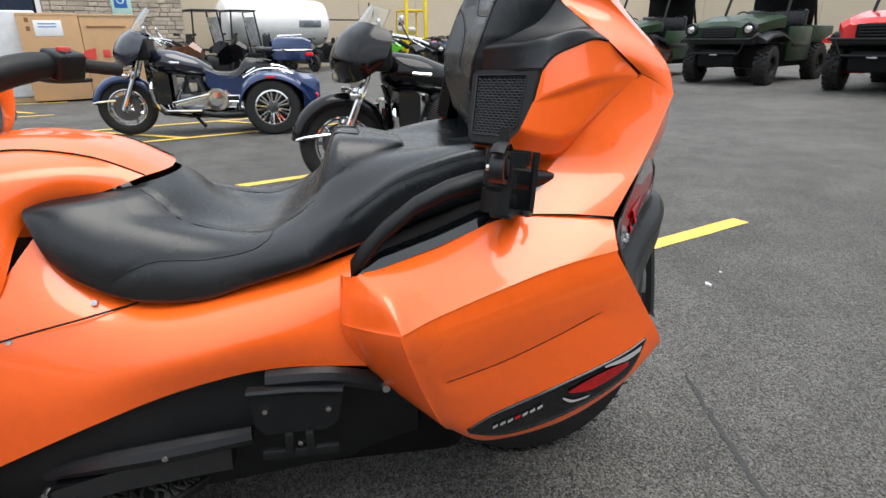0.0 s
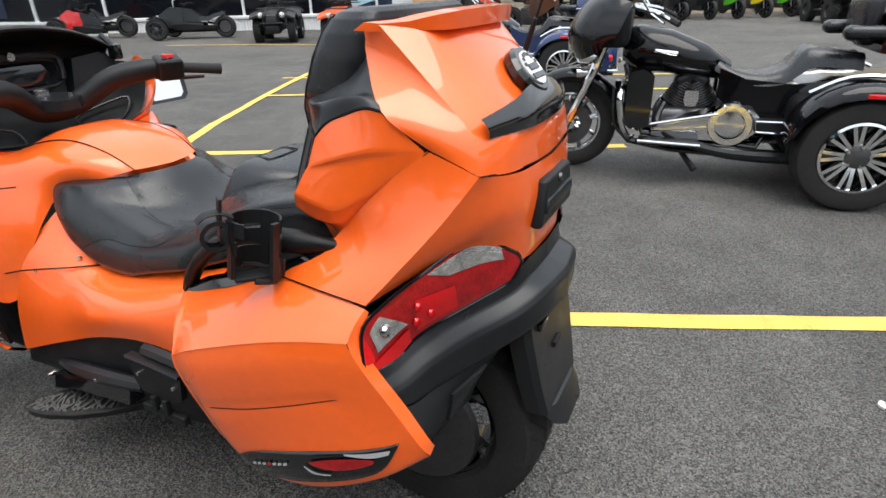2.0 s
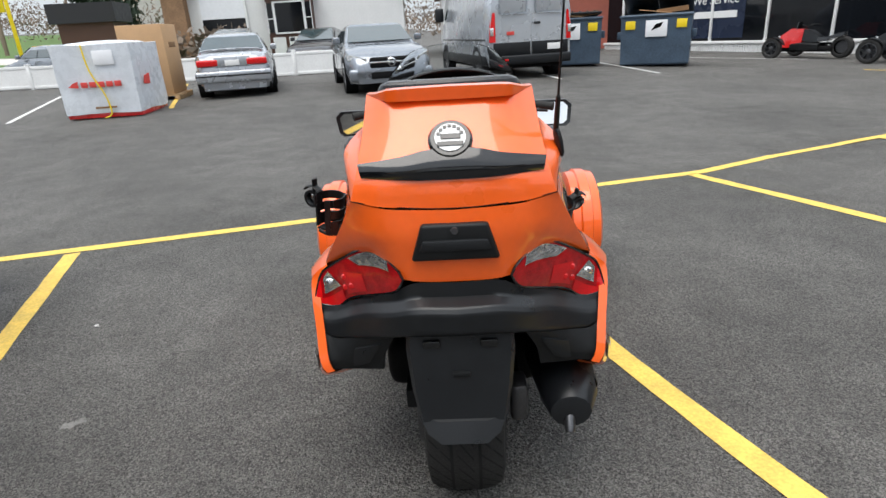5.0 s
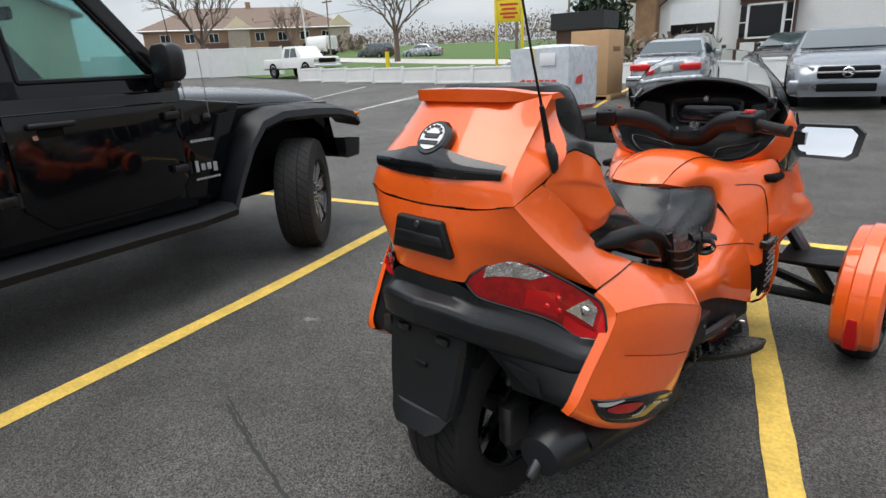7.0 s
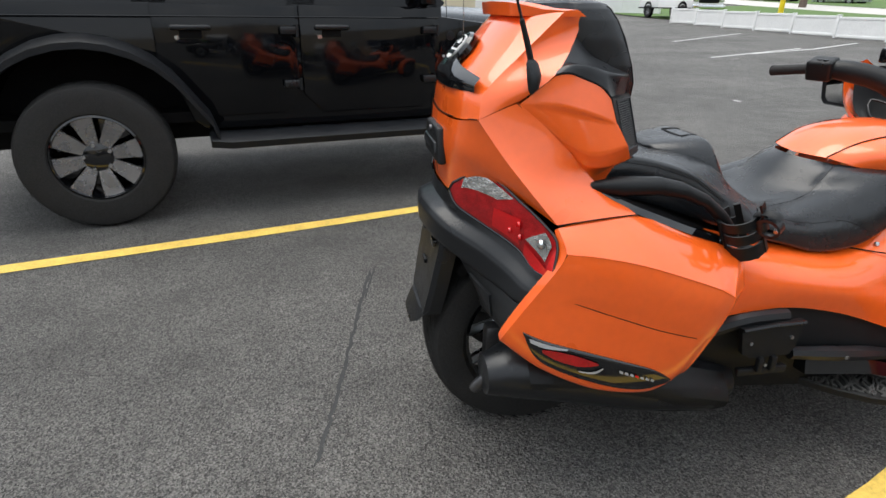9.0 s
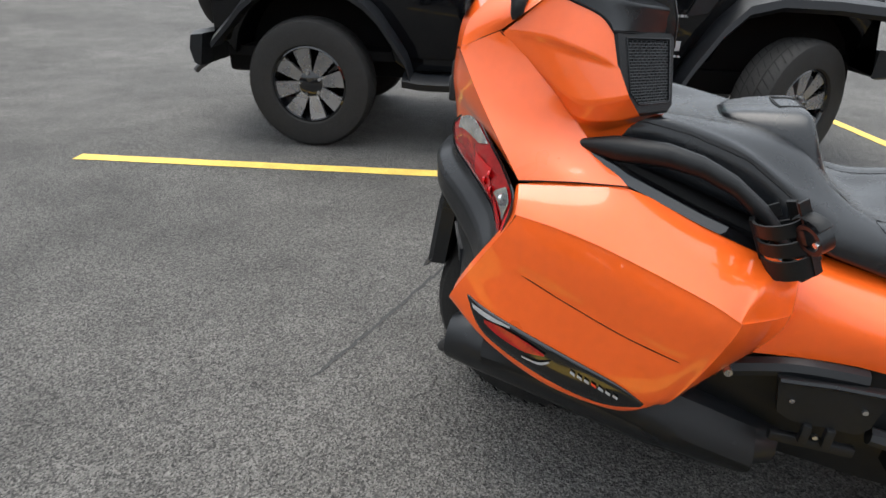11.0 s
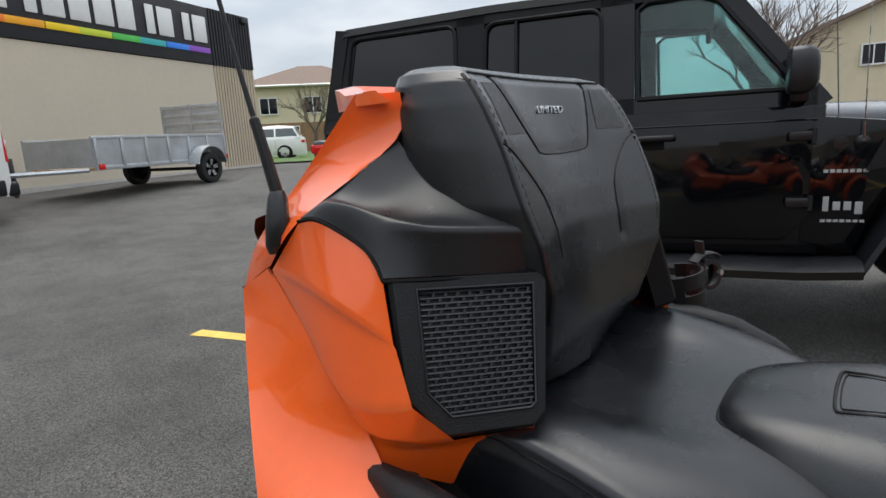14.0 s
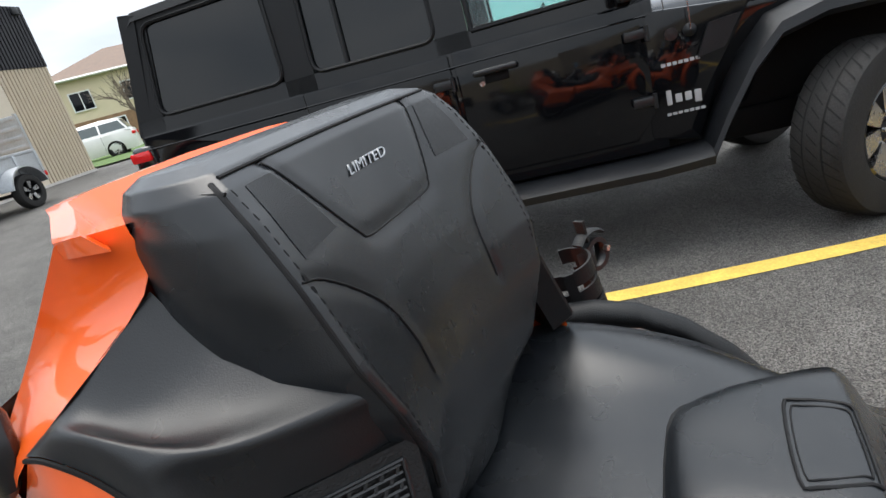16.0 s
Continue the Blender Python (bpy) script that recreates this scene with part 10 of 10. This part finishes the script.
# ---- side-by-sides ----
def side_by_side(m, paint, label, arms, trim, sporty=False):
    c = thing("side_by_side", m, label, "utility vehicle", "side-by-sides")
    tw = 0.68
    r = 0.37 if sporty else 0.34
    for s in (-1, 1):
        for wy in (0.0, -2.1):
            knob_wheel(c, V(s * tw, wy, r), r, 0.25, 0.17, s, M_matte, 6 if wy == 0 else 0)
        for z, e in ((0.42, 0.0), (0.30, -0.05)):
            part("suspension_arm", join(tube([(s * 0.22, 0.14, z), (s * 0.60, 0.0, 0.34 + e)], 0.020, 6), tube([(s * 0.22, -0.18, z), (s * 0.60, 0.0, 0.34 + e)], 0.020, 6)), arms, c)
        part("shock_spring", join(tube([(s * 0.30, -0.04, 0.88), (s * 0.52, 0.0, 0.40)], 0.030, 8), *[lathe([(0.055, 0.0), (0.055, 0.012), (0.03, 0.012), (0.03, 0.0)], 2, 12, (s * (0.31 + 0.2 * k / 6), -0.04, 0.84 - 0.42 * k / 6)) for k in range(7)]), M_white if sporty else M_steel, c)
        part("roll_bar", tube([(s * 0.60, -0.62, 0.98), (s * 0.56, -0.95, 1.82), (s * 0.54, -1.85, 1.86), (s * 0.60, -2.1, 1.0)], 0.028, 8, 0), M_matte, c)
        part("door", box((min(s * 0.66, s * 0.74), -1.65, 0.40), (max(s * 0.66, s * 0.74), -0.66, 1.02), 0.03), paint, c)
        part("door_panel", box((min(s * 0.735, s * 0.75), -1.5, 0.66), (max(s * 0.735, s * 0.75), -0.8, 0.74), 0.005), M_satin, c)
        part("fender", loft([[(s * 0.40, y, z), (s * 0.70, y, z + 0.0), (s * 0.82, y, z - 0.06), (s * 0.82, y, z - 0.10), (s * 0.40, y, z - 0.1)] for y, z in ((0.42, 0.84), (0.15, 0.93), (-0.25, 0.95), (-0.6, 0.86))]), M_satin if not sporty else paint, c, smooth=40)
        if sporty:
            part("head_lamp", box((min(s * 0.30, s * 0.50), 0.40, 0.90), (max(s * 0.30, s * 0.50), 0.50, 1.0), 0.03, 3), M_clear, c)
        else:
            part("head_lamp", lathe([(0.0, 0.60), (0.06, 0.59), (0.09, 0.55), (0.095, 0.42)], 1, 20, (s * 0.54, 0, 0.97)), M_clear, c)
            part("lamp_bezel", lathe([(0.092, 0.585), (0.115, 0.58), (0.12, 0.45)], 1, 20, (s * 0.54, 0, 0.97)), M_satin, c)
    part("hood", loft([[(-w, y, z - 0.22), (-w, y, z - 0.06), (-w * 0.8, y, z), (-w * 0.72, y, z - 0.02), (-w * 0.3, y, z + 0.012), (w * 0.3, y, z + 0.012), (w * 0.72, y, z - 0.02), (w * 0.8, y, z), (w, y, z - 0.06), (w, y, z - 0.22)] for y, w, z in ((0.54, 0.52, 1.02), (0.46, 0.60, 1.10), (0.0, 0.66, 1.18), (-0.5, 0.70, 1.24))]), paint, c, smooth=30)
    part("grille", box((-0.32, 0.44, 0.82), (0.32, 0.585, 1.02), 0.02), trim, c)
    for k in range(4):
        part("grille_bar", box((-0.28, 0.58, 0.85 + k * 0.045), (0.28, 0.60, 0.865 + k * 0.045), 0.003), M_satin, c)
    part("front_mask", box((-0.66, 0.30, 0.70), (0.66, 0.52, 0.92), 0.05, 3), M_satin, c)
    part("bumper_bar", tube([(-0.66, 0.48, 0.86), (-0.64, 0.64, 0.80), (0.64, 0.64, 0.80), (0.66, 0.48, 0.86)], 0.022, 8), M_matte, c)
    part("bumper_bar", tube([(-0.56, 0.64, 0.80), (-0.44, 0.62, 0.56), (0.44, 0.62, 0.56), (0.56, 0.64, 0.80)], 0.020, 8), M_matte, c)
    part("skid_plate", box((-0.34, 0.20, 0.32), (0.34, 0.58, 0.62), 0.04), M_dark, c)
    part("winch_hook", box((-0.07, 0.62, 0.52), (0.07, 0.66, 0.55), 0.006), M_alu, c)
    part("tub", box((-0.66, -2.6, 0.30), (0.66, 0.2, 0.72), 0.05), M_dark, c)
    part("cargo_bed", box((-0.70, -2.75, 0.72), (0.70, -1.75, 1.05), 0.03), paint if not sporty else M_matte, c)
    part("seat", box((-0.58, -1.65, 0.62), (0.58, -1.1, 0.80), 0.05, 3), M_leather, c)
    part("seat_back", box((-0.58, -1.72, 0.80), (0.58, -1.58, 1.35), 0.05, 3), M_leather, c)
    part("steering_wheel", lathe([(0.15, 0.0), (0.165, 0.012), (0.18, 0.0), (0.165, -0.012), (0.15, 0.0)], 1, 20, (0.30, -0.86, 1.14)), M_matte, c)
    part("dash", box((-0.62, -0.72, 0.95), (0.62, -0.5, 1.20), 0.04), M_satin, c)
    part("rear_screen", box((-0.60, -1.92, 0.95), (0.60, -1.86, 1.84), 0.02), M_dark, c)
    part("roof", box((-0.62, -1.95, 1.84), (0.62, -0.85, 1.90), 0.03), M_satin, c)
    return c


side_by_side(at(10.35, -7.75, 29) @ Matrix.Scale(1.1, 4), M_green, "dark green utility side-by-side with round head lamps", M_steel, M_matte)
side_by_side(at(13.0, -6.5, 29) @ Matrix.Scale(1.1, 4), M_green, "dark green utility side-by-side parked in a row", M_steel, M_matte)
side_by_side(at(7.75, -8.95, 27) @ Matrix.Scale(1.1, 4), M_redpaint, "red sport side-by-side with red suspension arms", M_redpaint, M_dark, True)


# ---- yard behind ----
def small_bike(m, paint, label, naked=False):
    c = thing("motorcycle", m, label, "motorcycle", "motorcycles in the yard")
    for y in (0, -1.4):
        road_wheel(c, V(0, y, 0.31), 0.31, 0.13, 0.22, 6, 1, 0, M_steel, M_dark, "wheel", 0, 0.02, 0, True)
    part("fairing", loft([[(-w, y, z0), (-w, y, z1 - 0.08), (0, y, z1), (w, y, z1 - 0.08), (w, y, z0)] for y, w, z0, z1 in ((0.12, 0.06, 0.72, 0.88), (-0.1, 0.15, 0.55, 1.02), (-0.35, 0.18, 0.45, 0.98), (-0.75, 0.15, 0.42, 0.70))]), paint, c, smooth=40)
    part("tank", loft([[(-w, y, z0), (-w * 0.7, y, z1), (w * 0.7, y, z1), (w, y, z0)] for y, w, z0, z1 in ((-0.4, 0.1, 0.75, 0.98), (-0.6, 0.15, 0.72, 1.0), (-0.9, 0.09, 0.72, 0.84))]), paint if naked else M_satin, c, smooth=40)
    part("seat", loft([[(-w, y, z - 0.06), (w, y, z - 0.06), (w, y, z), (-w, y, z)] for y, w, z in ((-0.85, 0.12, 0.82), (-1.2, 0.13, 0.84), (-1.65, 0.06, 0.98))]), M_leather, c, smooth=40)
    part("engine", box((-0.16, -0.95, 0.28), (0.16, -0.35, 0.66), 0.05), M_steel, c)
    part("windscreen", prism([(-0.12, 0.98), (0.12, 0.98), (0.08, 1.18), (-0.08, 1.18)], 1, -0.20, -0.18), M_gloss, c)
    part("handlebar", tube([(-0.34, -0.45, 1.0), (0, -0.32, 1.02), (0.34, -0.45, 1.0)], 0.014, 6), M_matte, c)
    part("fork", join(*[tube([(x, -0.22, 0.98), (x, 0, 0.31)], 0.025, 6) for x in (-0.09, 0.09)]), M_steel, c)
    for s in (-1, 1):
        part("mirror", box((s * 0.28 - 0.05, -0.30, 1.14), (s * 0.28 + 0.05, -0.28, 1.20), 0.01), M_satin, c)
    return c


KG = mat("lime_green_plastic", (0.10, 0.50, 0.03), 0.35, 0, 0.1, 5, coat=0.5)
for k, (p, la) in enumerate(((M_satin, "black sport motorcycle in a row"), (M_satin, "black sport motorcycle in a row"), (KG, "green sport motorcycle in a row"), (M_yellowgloss, "yellow sport motorcycle in a row"), (KG, "green sport motorcycle in a row"), (M_satin, "black sport motorcycle in a row"), (M_redpaint, "red sport motorcycle in a row"), (KG, "green sport motorcycle in a row"))):
    small_bike(at(21.6 + k * 0.62, 1.45 - k * 0.85, 130), p, la)
for k in range(4):
    small_bike(at(26.5 + k * 0.7, 0.4 - k * 1.3, 128), (M_satin, M_redpaint, M_satin, M_white)[k], "sport motorcycle in the second row of the yard")
small_bike(at(14.6, 3.9, 150) @ Matrix.Scale(1.15, 4), mat("brown_metallic", (0.10, 0.045, 0.028), 0.25, 0.3, 0.1, 4, coat=0.8), "brown touring motorcycle behind a blue trike", True)
small_bike(at(16.0, 4.2, 160) @ Matrix.Scale(1.15, 4), M_blackpaint, "black cruiser motorcycle behind a blue trike", True)
small_bike(at(17.0, 3.2, 160) @ Matrix.Scale(1.15, 4), M_blackpaint, "black cruiser motorcycle behind a blue trike", True)
tk = thing("white_tank_trailer", at(23.6, 2.9, -64), "white rounded tank trailer against the yard wall", "trailer")
part("tank", lathe([(0.0, -2.3), (0.45, -2.25), (0.80, -2.05), (0.86, -1.8), (0.86, 1.6), (0.80, 1.85), (0.45, 2.05), (0.0, 2.1)], 0, 28, (0, 0, 1.75)), M_white, tk)
part("chassis", box((-2.0, -0.5, 0.55), (1.9, 0.5, 0.85), 0.02), M_steel, tk)
for s in (-1, 1):
    road_wheel(tk, V(0, s * 0.7, 0.34), 0.34, 0.2, 0.2, 5, 1, 90, M_steel, M_dark, "wheel", 0, 0.02, 0, True)
part("tank_mark", box((0.6, -0.87, 1.6), (1.5, -0.84, 1.85), 0.004), M_grey, tk)
for k, (x, y) in enumerate(((20.7, 5.0), (21.4, 3.9))):
    rk = thing("plastic_wrapped_cart", at(x, y, 32), "black utility cart with clear plastic screens", "cart", "carts")
    part("chassis", box((-0.5, -0.6, 0.3), (0.5, 0.6, 0.7), 0.04), M_dark, rk)
    part("screen", moved(box((-0.45, -0.01, 0), (0.45, 0.01, 0.95), 0.005), Matrix.Translation((0, -0.5, 1.0)) @ Matrix.Rotation(radians(-12), 4, "X")), M_wrap, rk)
    part("cab_frame", join(tube([(-0.48, -0.52, 0.6), (-0.48, -0.32, 2.1), (0.48, -0.32, 2.1), (0.48, -0.52, 0.6)], 0.03, 6), tube([(-0.48, 0.6, 0.6), (-0.48, 0.5, 2.1), (0.48, 0.5, 2.1), (0.48, 0.6, 0.6)], 0.03, 6)), M_matte, rk)
    part("canopy", box((-0.52, -0.4, 2.1), (0.52, 0.55, 2.16), 0.02), M_satin, rk)
    for sx in (-1, 1):
        for sy in (-0.45, 0.45):
            knob_wheel(rk, V(sx * 0.55, sy, 0.28), 0.28, 0.18, 0.13, sx, M_alu)
pf = thing("pipe_rack", at(25.2, 0.6, -64), "thin black pipe rack in the yard", "rack")
for x in (-1.2, 1.6):
    part("post", tube([(x, 0, 0), (x, 0, 2.6)], 0.035, 6), M_matte, pf)
part("rail", tube([(-1.2, 0, 1.9), (1.6, 0, 1.9)], 0.03, 6), M_matte, pf)
fk = thing("forklift", at(25.6, -2.6, 100), "yellow forklift truck with a silver gas bottle", "forklift")
part("body", box((-0.55, -0.9, 0.35), (0.55, 0.6, 1.15), 0.08, 3), M_yellowgloss, fk)
for s in (-1, 1):
    part("mast", box((s * 0.42 - 0.06, 0.75, 0.1), (s * 0.42 + 0.06, 0.9, 3.4), 0.01), M_yellowgloss, fk)
    part("guard_post", tube([(s * 0.5, -0.75, 1.1), (s * 0.45, -0.6, 2.2)], 0.04, 6), M_yellowgloss, fk)
    part("fork", box((s * 0.3 - 0.06, 0.9, 0.08), (s * 0.3 + 0.06, 1.9, 0.13)), M_steel, fk)
    for y in (-0.6, 0.5):
        knob_wheel(fk, V(s * 0.5, y, 0.3), 0.3, 0.2, 0.15, s, M_yellowgloss)
part("gas_bottle", lathe([(0.0, -0.42), (0.14, -0.40), (0.17, -0.3), (0.17, 0.3), (0.14, 0.40), (0, 0.42)], 0, 18, (0, -0.75, 1.45)), M_galv, fk)
part("overhead_guard", box((-0.5, -0.65, 2.2), (0.5, 0.6, 2.28), 0.02), M_yellowgloss, fk)
quad(at(22.3, -3.9, 100) @ Matrix.Scale(1.15, 4), mat("blue_plastic", (0.02, 0.11, 0.50), 0.4, 0, 0.1, 5), "blue quad bike in the yard")
quad(at(20.5, -3.2, 110) @ Matrix.Scale(1.1, 4), M_satin, "black quad bike in the yard")

# ---- repair shop building and utility trailer ----
bd = thing("repair_shop", pose(-11.9, -17.3, 0.30, 0, 0, 17), "tan repair shop with a black sign band and rainbow strip", "building")
part("wall", box((1.95, -9, 0), (22, 0, 3.4)), mat("smooth_tan_render", (0.60, 0.53, 0.42), 0.85, 0, 0.05, 1.0, 0.2, 40), bd)
part("wall", box((0, -9, 0), (1.95, -0.06, 3.4)), M_tan, bd)
for k in range(15):
    part("cladding_rib", box((0.0 + k * 0.13, -0.07, 0.02), (0.085 + k * 0.13, 0.0, 3.4), 0.008, 1), M_tan, bd)
    part("cladding_rib", box((0.0 + k * 0.13, -0.05, 3.4), (0.085 + k * 0.13, 0.03, 5.1), 0.008, 1), M_blackwall, bd)
part("sign_band", box((0, -9, 3.4), (22, -0.04, 5.1)), M_blackwall, bd, "black metal sign band")
part("sign_board", box((1.97, -0.04, 3.42), (22, 0.04, 5.08), 0.005), M_blackwall, bd)
part("plinth", box((-0.02, -0.05, 0), (22, 0.025, 0.22)), M_concrete, bd)
RB = [(0.30, 0.10, 0.55), (0.05, 0.25, 0.85), (0.05, 0.45, 0.45), (0.10, 0.55, 0.10), (0.60, 0.70, 0.05), (0.90, 0.65, 0.02), (0.90, 0.40, 0.02), (0.90, 0.22, 0.02), (0.85, 0.08, 0.03), (0.75, 0.02, 0.03)]
for k, col in enumerate(RB):
    part("rainbow_strip", box((2.05 + k * 0.875, 0.04, 3.72), (2.05 + (k + 1) * 0.875 - (0.03 if k % 2 else 0), 0.07, 3.88), 0.003), mat("sign_colour", col, 0.5, 0, 0.05, 4), bd)
for k in range(15):
    part("letter_block", box((2.12 + k * 0.66, 0.04, 4.02), (2.12 + k * 0.66 + (0.28 if k in (1, 3, 8) else 0.54), 0.075, 4.78), 0.02, 2), M_white, bd)
part("roof_lamp", box((0.2, -0.2, 4.85), (0.45, 0.12, 5.05), 0.02), M_satin, bd)

tr = thing("utility_trailer", pose(-5.98, -12.4, 0.42, 0, 0, 108), "galvanised steel utility trailer with a raised ramp gate", "trailer")
for s in (-1, 1):
    x = s * 0.85
    part("side_panel", box((x - 0.012, -2.62, 0.52), (x + 0.012, 0.78, 1.02)), M_galv, tr)
    part("top_rail", box((x - 0.03, -2.62, 1.0), (x + 0.03, 0.78, 1.06), 0.006), M_galv, tr)
    part("bottom_rail", box((x - 0.03, -2.62, 0.46), (x + 0.03, 0.78, 0.54), 0.006), M_galv, tr)
    for k in range(7):
        y = -2.60 + k * 0.555
        part("stake", box((x - 0.035, y, 0.5), (x + 0.035, y + 0.06, 1.02), 0.006), M_galv, tr)
    road_wheel(tr, V(s * 1.02, 0, 0.33), 0.33, 0.19, 0.20, 5, s, 0, M_alu, M_dark, "wheel", 5, 0.02, 0, True)
    part("mud_guard", loft([[(s * 0.88, 0.46 * math.cos(a), 0.35 + 0.46 * math.sin(a)), (s * 1.16, 0.46 * math.cos(a), 0.35 + 0.46 * math.sin(a)), (s * 1.16, 0.43 * math.cos(a), 0.35 + 0.43 * math.sin(a)), (s * 0.88, 0.43 * math.cos(a), 0.35 + 0.43 * math.sin(a))] for a in [radians(10 + 16 * k) for k in range(11)]]), M_galv, tr, smooth=50)
    part("marker_lamp", box((x - 0.05, -2.57, 0.47), (x + 0.05, -2.44, 0.57), 0.012), M_red, tr)
    part("rear_lamp", box((x - 0.05, 0.74, 0.50), (x + 0.05, 0.80, 0.60), 0.012), M_red, tr)
part("front_panel", box((-0.85, -2.64, 0.52), (0.85, -2.61, 1.02)), M_galv, tr)
part("deck", box((-0.84, -2.62, 0.46), (0.84, 0.78, 0.51)), M_wood, tr)
for k in range(7):
    part("gate_slat", box((-0.84, 0.765, 0.52 + k * 0.19), (0.84, 0.82, 0.60 + k * 0.19), 0.006), M_galv, tr)
for x in (-0.82, 0.82):
    part("gate_post", box((x - 0.03, 0.757, 0.5), (x + 0.03, 0.81, 1.76)), M_galv, tr)
gt = part("ramp_gate", box((-0.03, 0.757, 0.5), (0.03, 0.81, 1.76)), M_galv, tr, "slatted ramp gate")
part("gate_mesh", box((-0.82, 0.785, 0.55), (0.82, 0.795, 1.70)), M_galv, gt)
part("tongue", join(tube([(-0.7, -2.62, 0.47), (0, -3.85, 0.47)], 0.045, 6), tube([(0.7, -2.62, 0.47), (0, -3.85, 0.47)], 0.045, 6)), M_galv, tr)
part("jack", tube([(0.12, -3.55, 0.1), (0.12, -3.55, 0.75)], 0.035, 8), M_steel, tr)
part("coupler", box((-0.06, -4.05, 0.44), (0.06, -3.75, 0.54), 0.02), M_steel, tr)
part("axle", tube([(-1.0, 0, 0.33), (1.0, 0, 0.33)], 0.035, 8), M_steel, tr)

# ---- litter and marks on the asphalt ----
for k, (x, y, s) in enumerate(((0.875, -1.354, 0.020), (1.0, -1.5, 0.010), (-6.03, 4.99, 0.085), (-1.9, 0.9, 0.012), (0.5, 2.1, 0.016))):
    rn = random.Random(k)
    bm = bmesh.new()
    lo = [bm.verts.new((x + s * rn.uniform(0.6, 1.1) * math.cos(a), y + s * rn.uniform(0.4, 0.8) * math.sin(a), 0.003)) for a in [q * math.tau / 9 for q in range(9)]]
    hi = [bm.verts.new(v.co + V(0, 0, 0.006 + rn.uniform(0, 0.004))) for v in lo]
    ring_faces(bm, [lo, hi])
    mesh_thing("litter", bm, M_litter, "small pale scrap lying on the asphalt", "litter", group="litter")


def streak(name, pts, w, material, label, seed, z=0.002):
    """A ragged thin patch along a line on the ground."""
    rn = random.Random(seed)
    c = catmull([V(*p, z) for p in pts], 14)
    bm = bmesh.new()
    rows = []
    for i, p in enumerate(c):
        d = (c[min(i + 1, len(c) - 1)] - c[max(i - 1, 0)]).normalized()
        s = V(-d.y, d.x, 0)
        e = min(1, i / 4, (len(c) - 1 - i) / 4)
        j = s * rn.uniform(-0.3, 0.3) * w
        rows.append([bm.verts.new(p + j + s * w * e * rn.uniform(0.3, 0.6)), bm.verts.new(p + j - s * w * e * rn.uniform(0.3, 0.6))])
    ring_faces(bm, rows, False)
    mesh_thing(name, bm, material, label, "ground mark", kind="structure")


streak("tyre_mark", [(-1.11, -0.598), (-0.75, -0.672), (-0.38, -0.734), (0.0, -0.802), (0.22, -0.850)], 0.015, M_crack, "thin dark rubber mark on the asphalt", 3)
streak("tyre_mark", [(-1.14, -0.575), (-0.95, -0.618), (-0.78, -0.650)], 0.010, M_crack, "thin dark rubber mark on the asphalt", 4)
streak("scuff", [(-1.56, 0.06), (-1.46, 0.10)], 0.05, M_scuff, "pale scuff on the asphalt", 5)
streak("scuff", [(0.9, 7.9), (1.6, 8.1)], 0.14, M_crack, "dark oil stain on the asphalt", 6)
streak("scuff", [(1.4, 7.4), (1.9, 7.5)], 0.12, M_crack, "dark oil stain on the asphalt", 7)
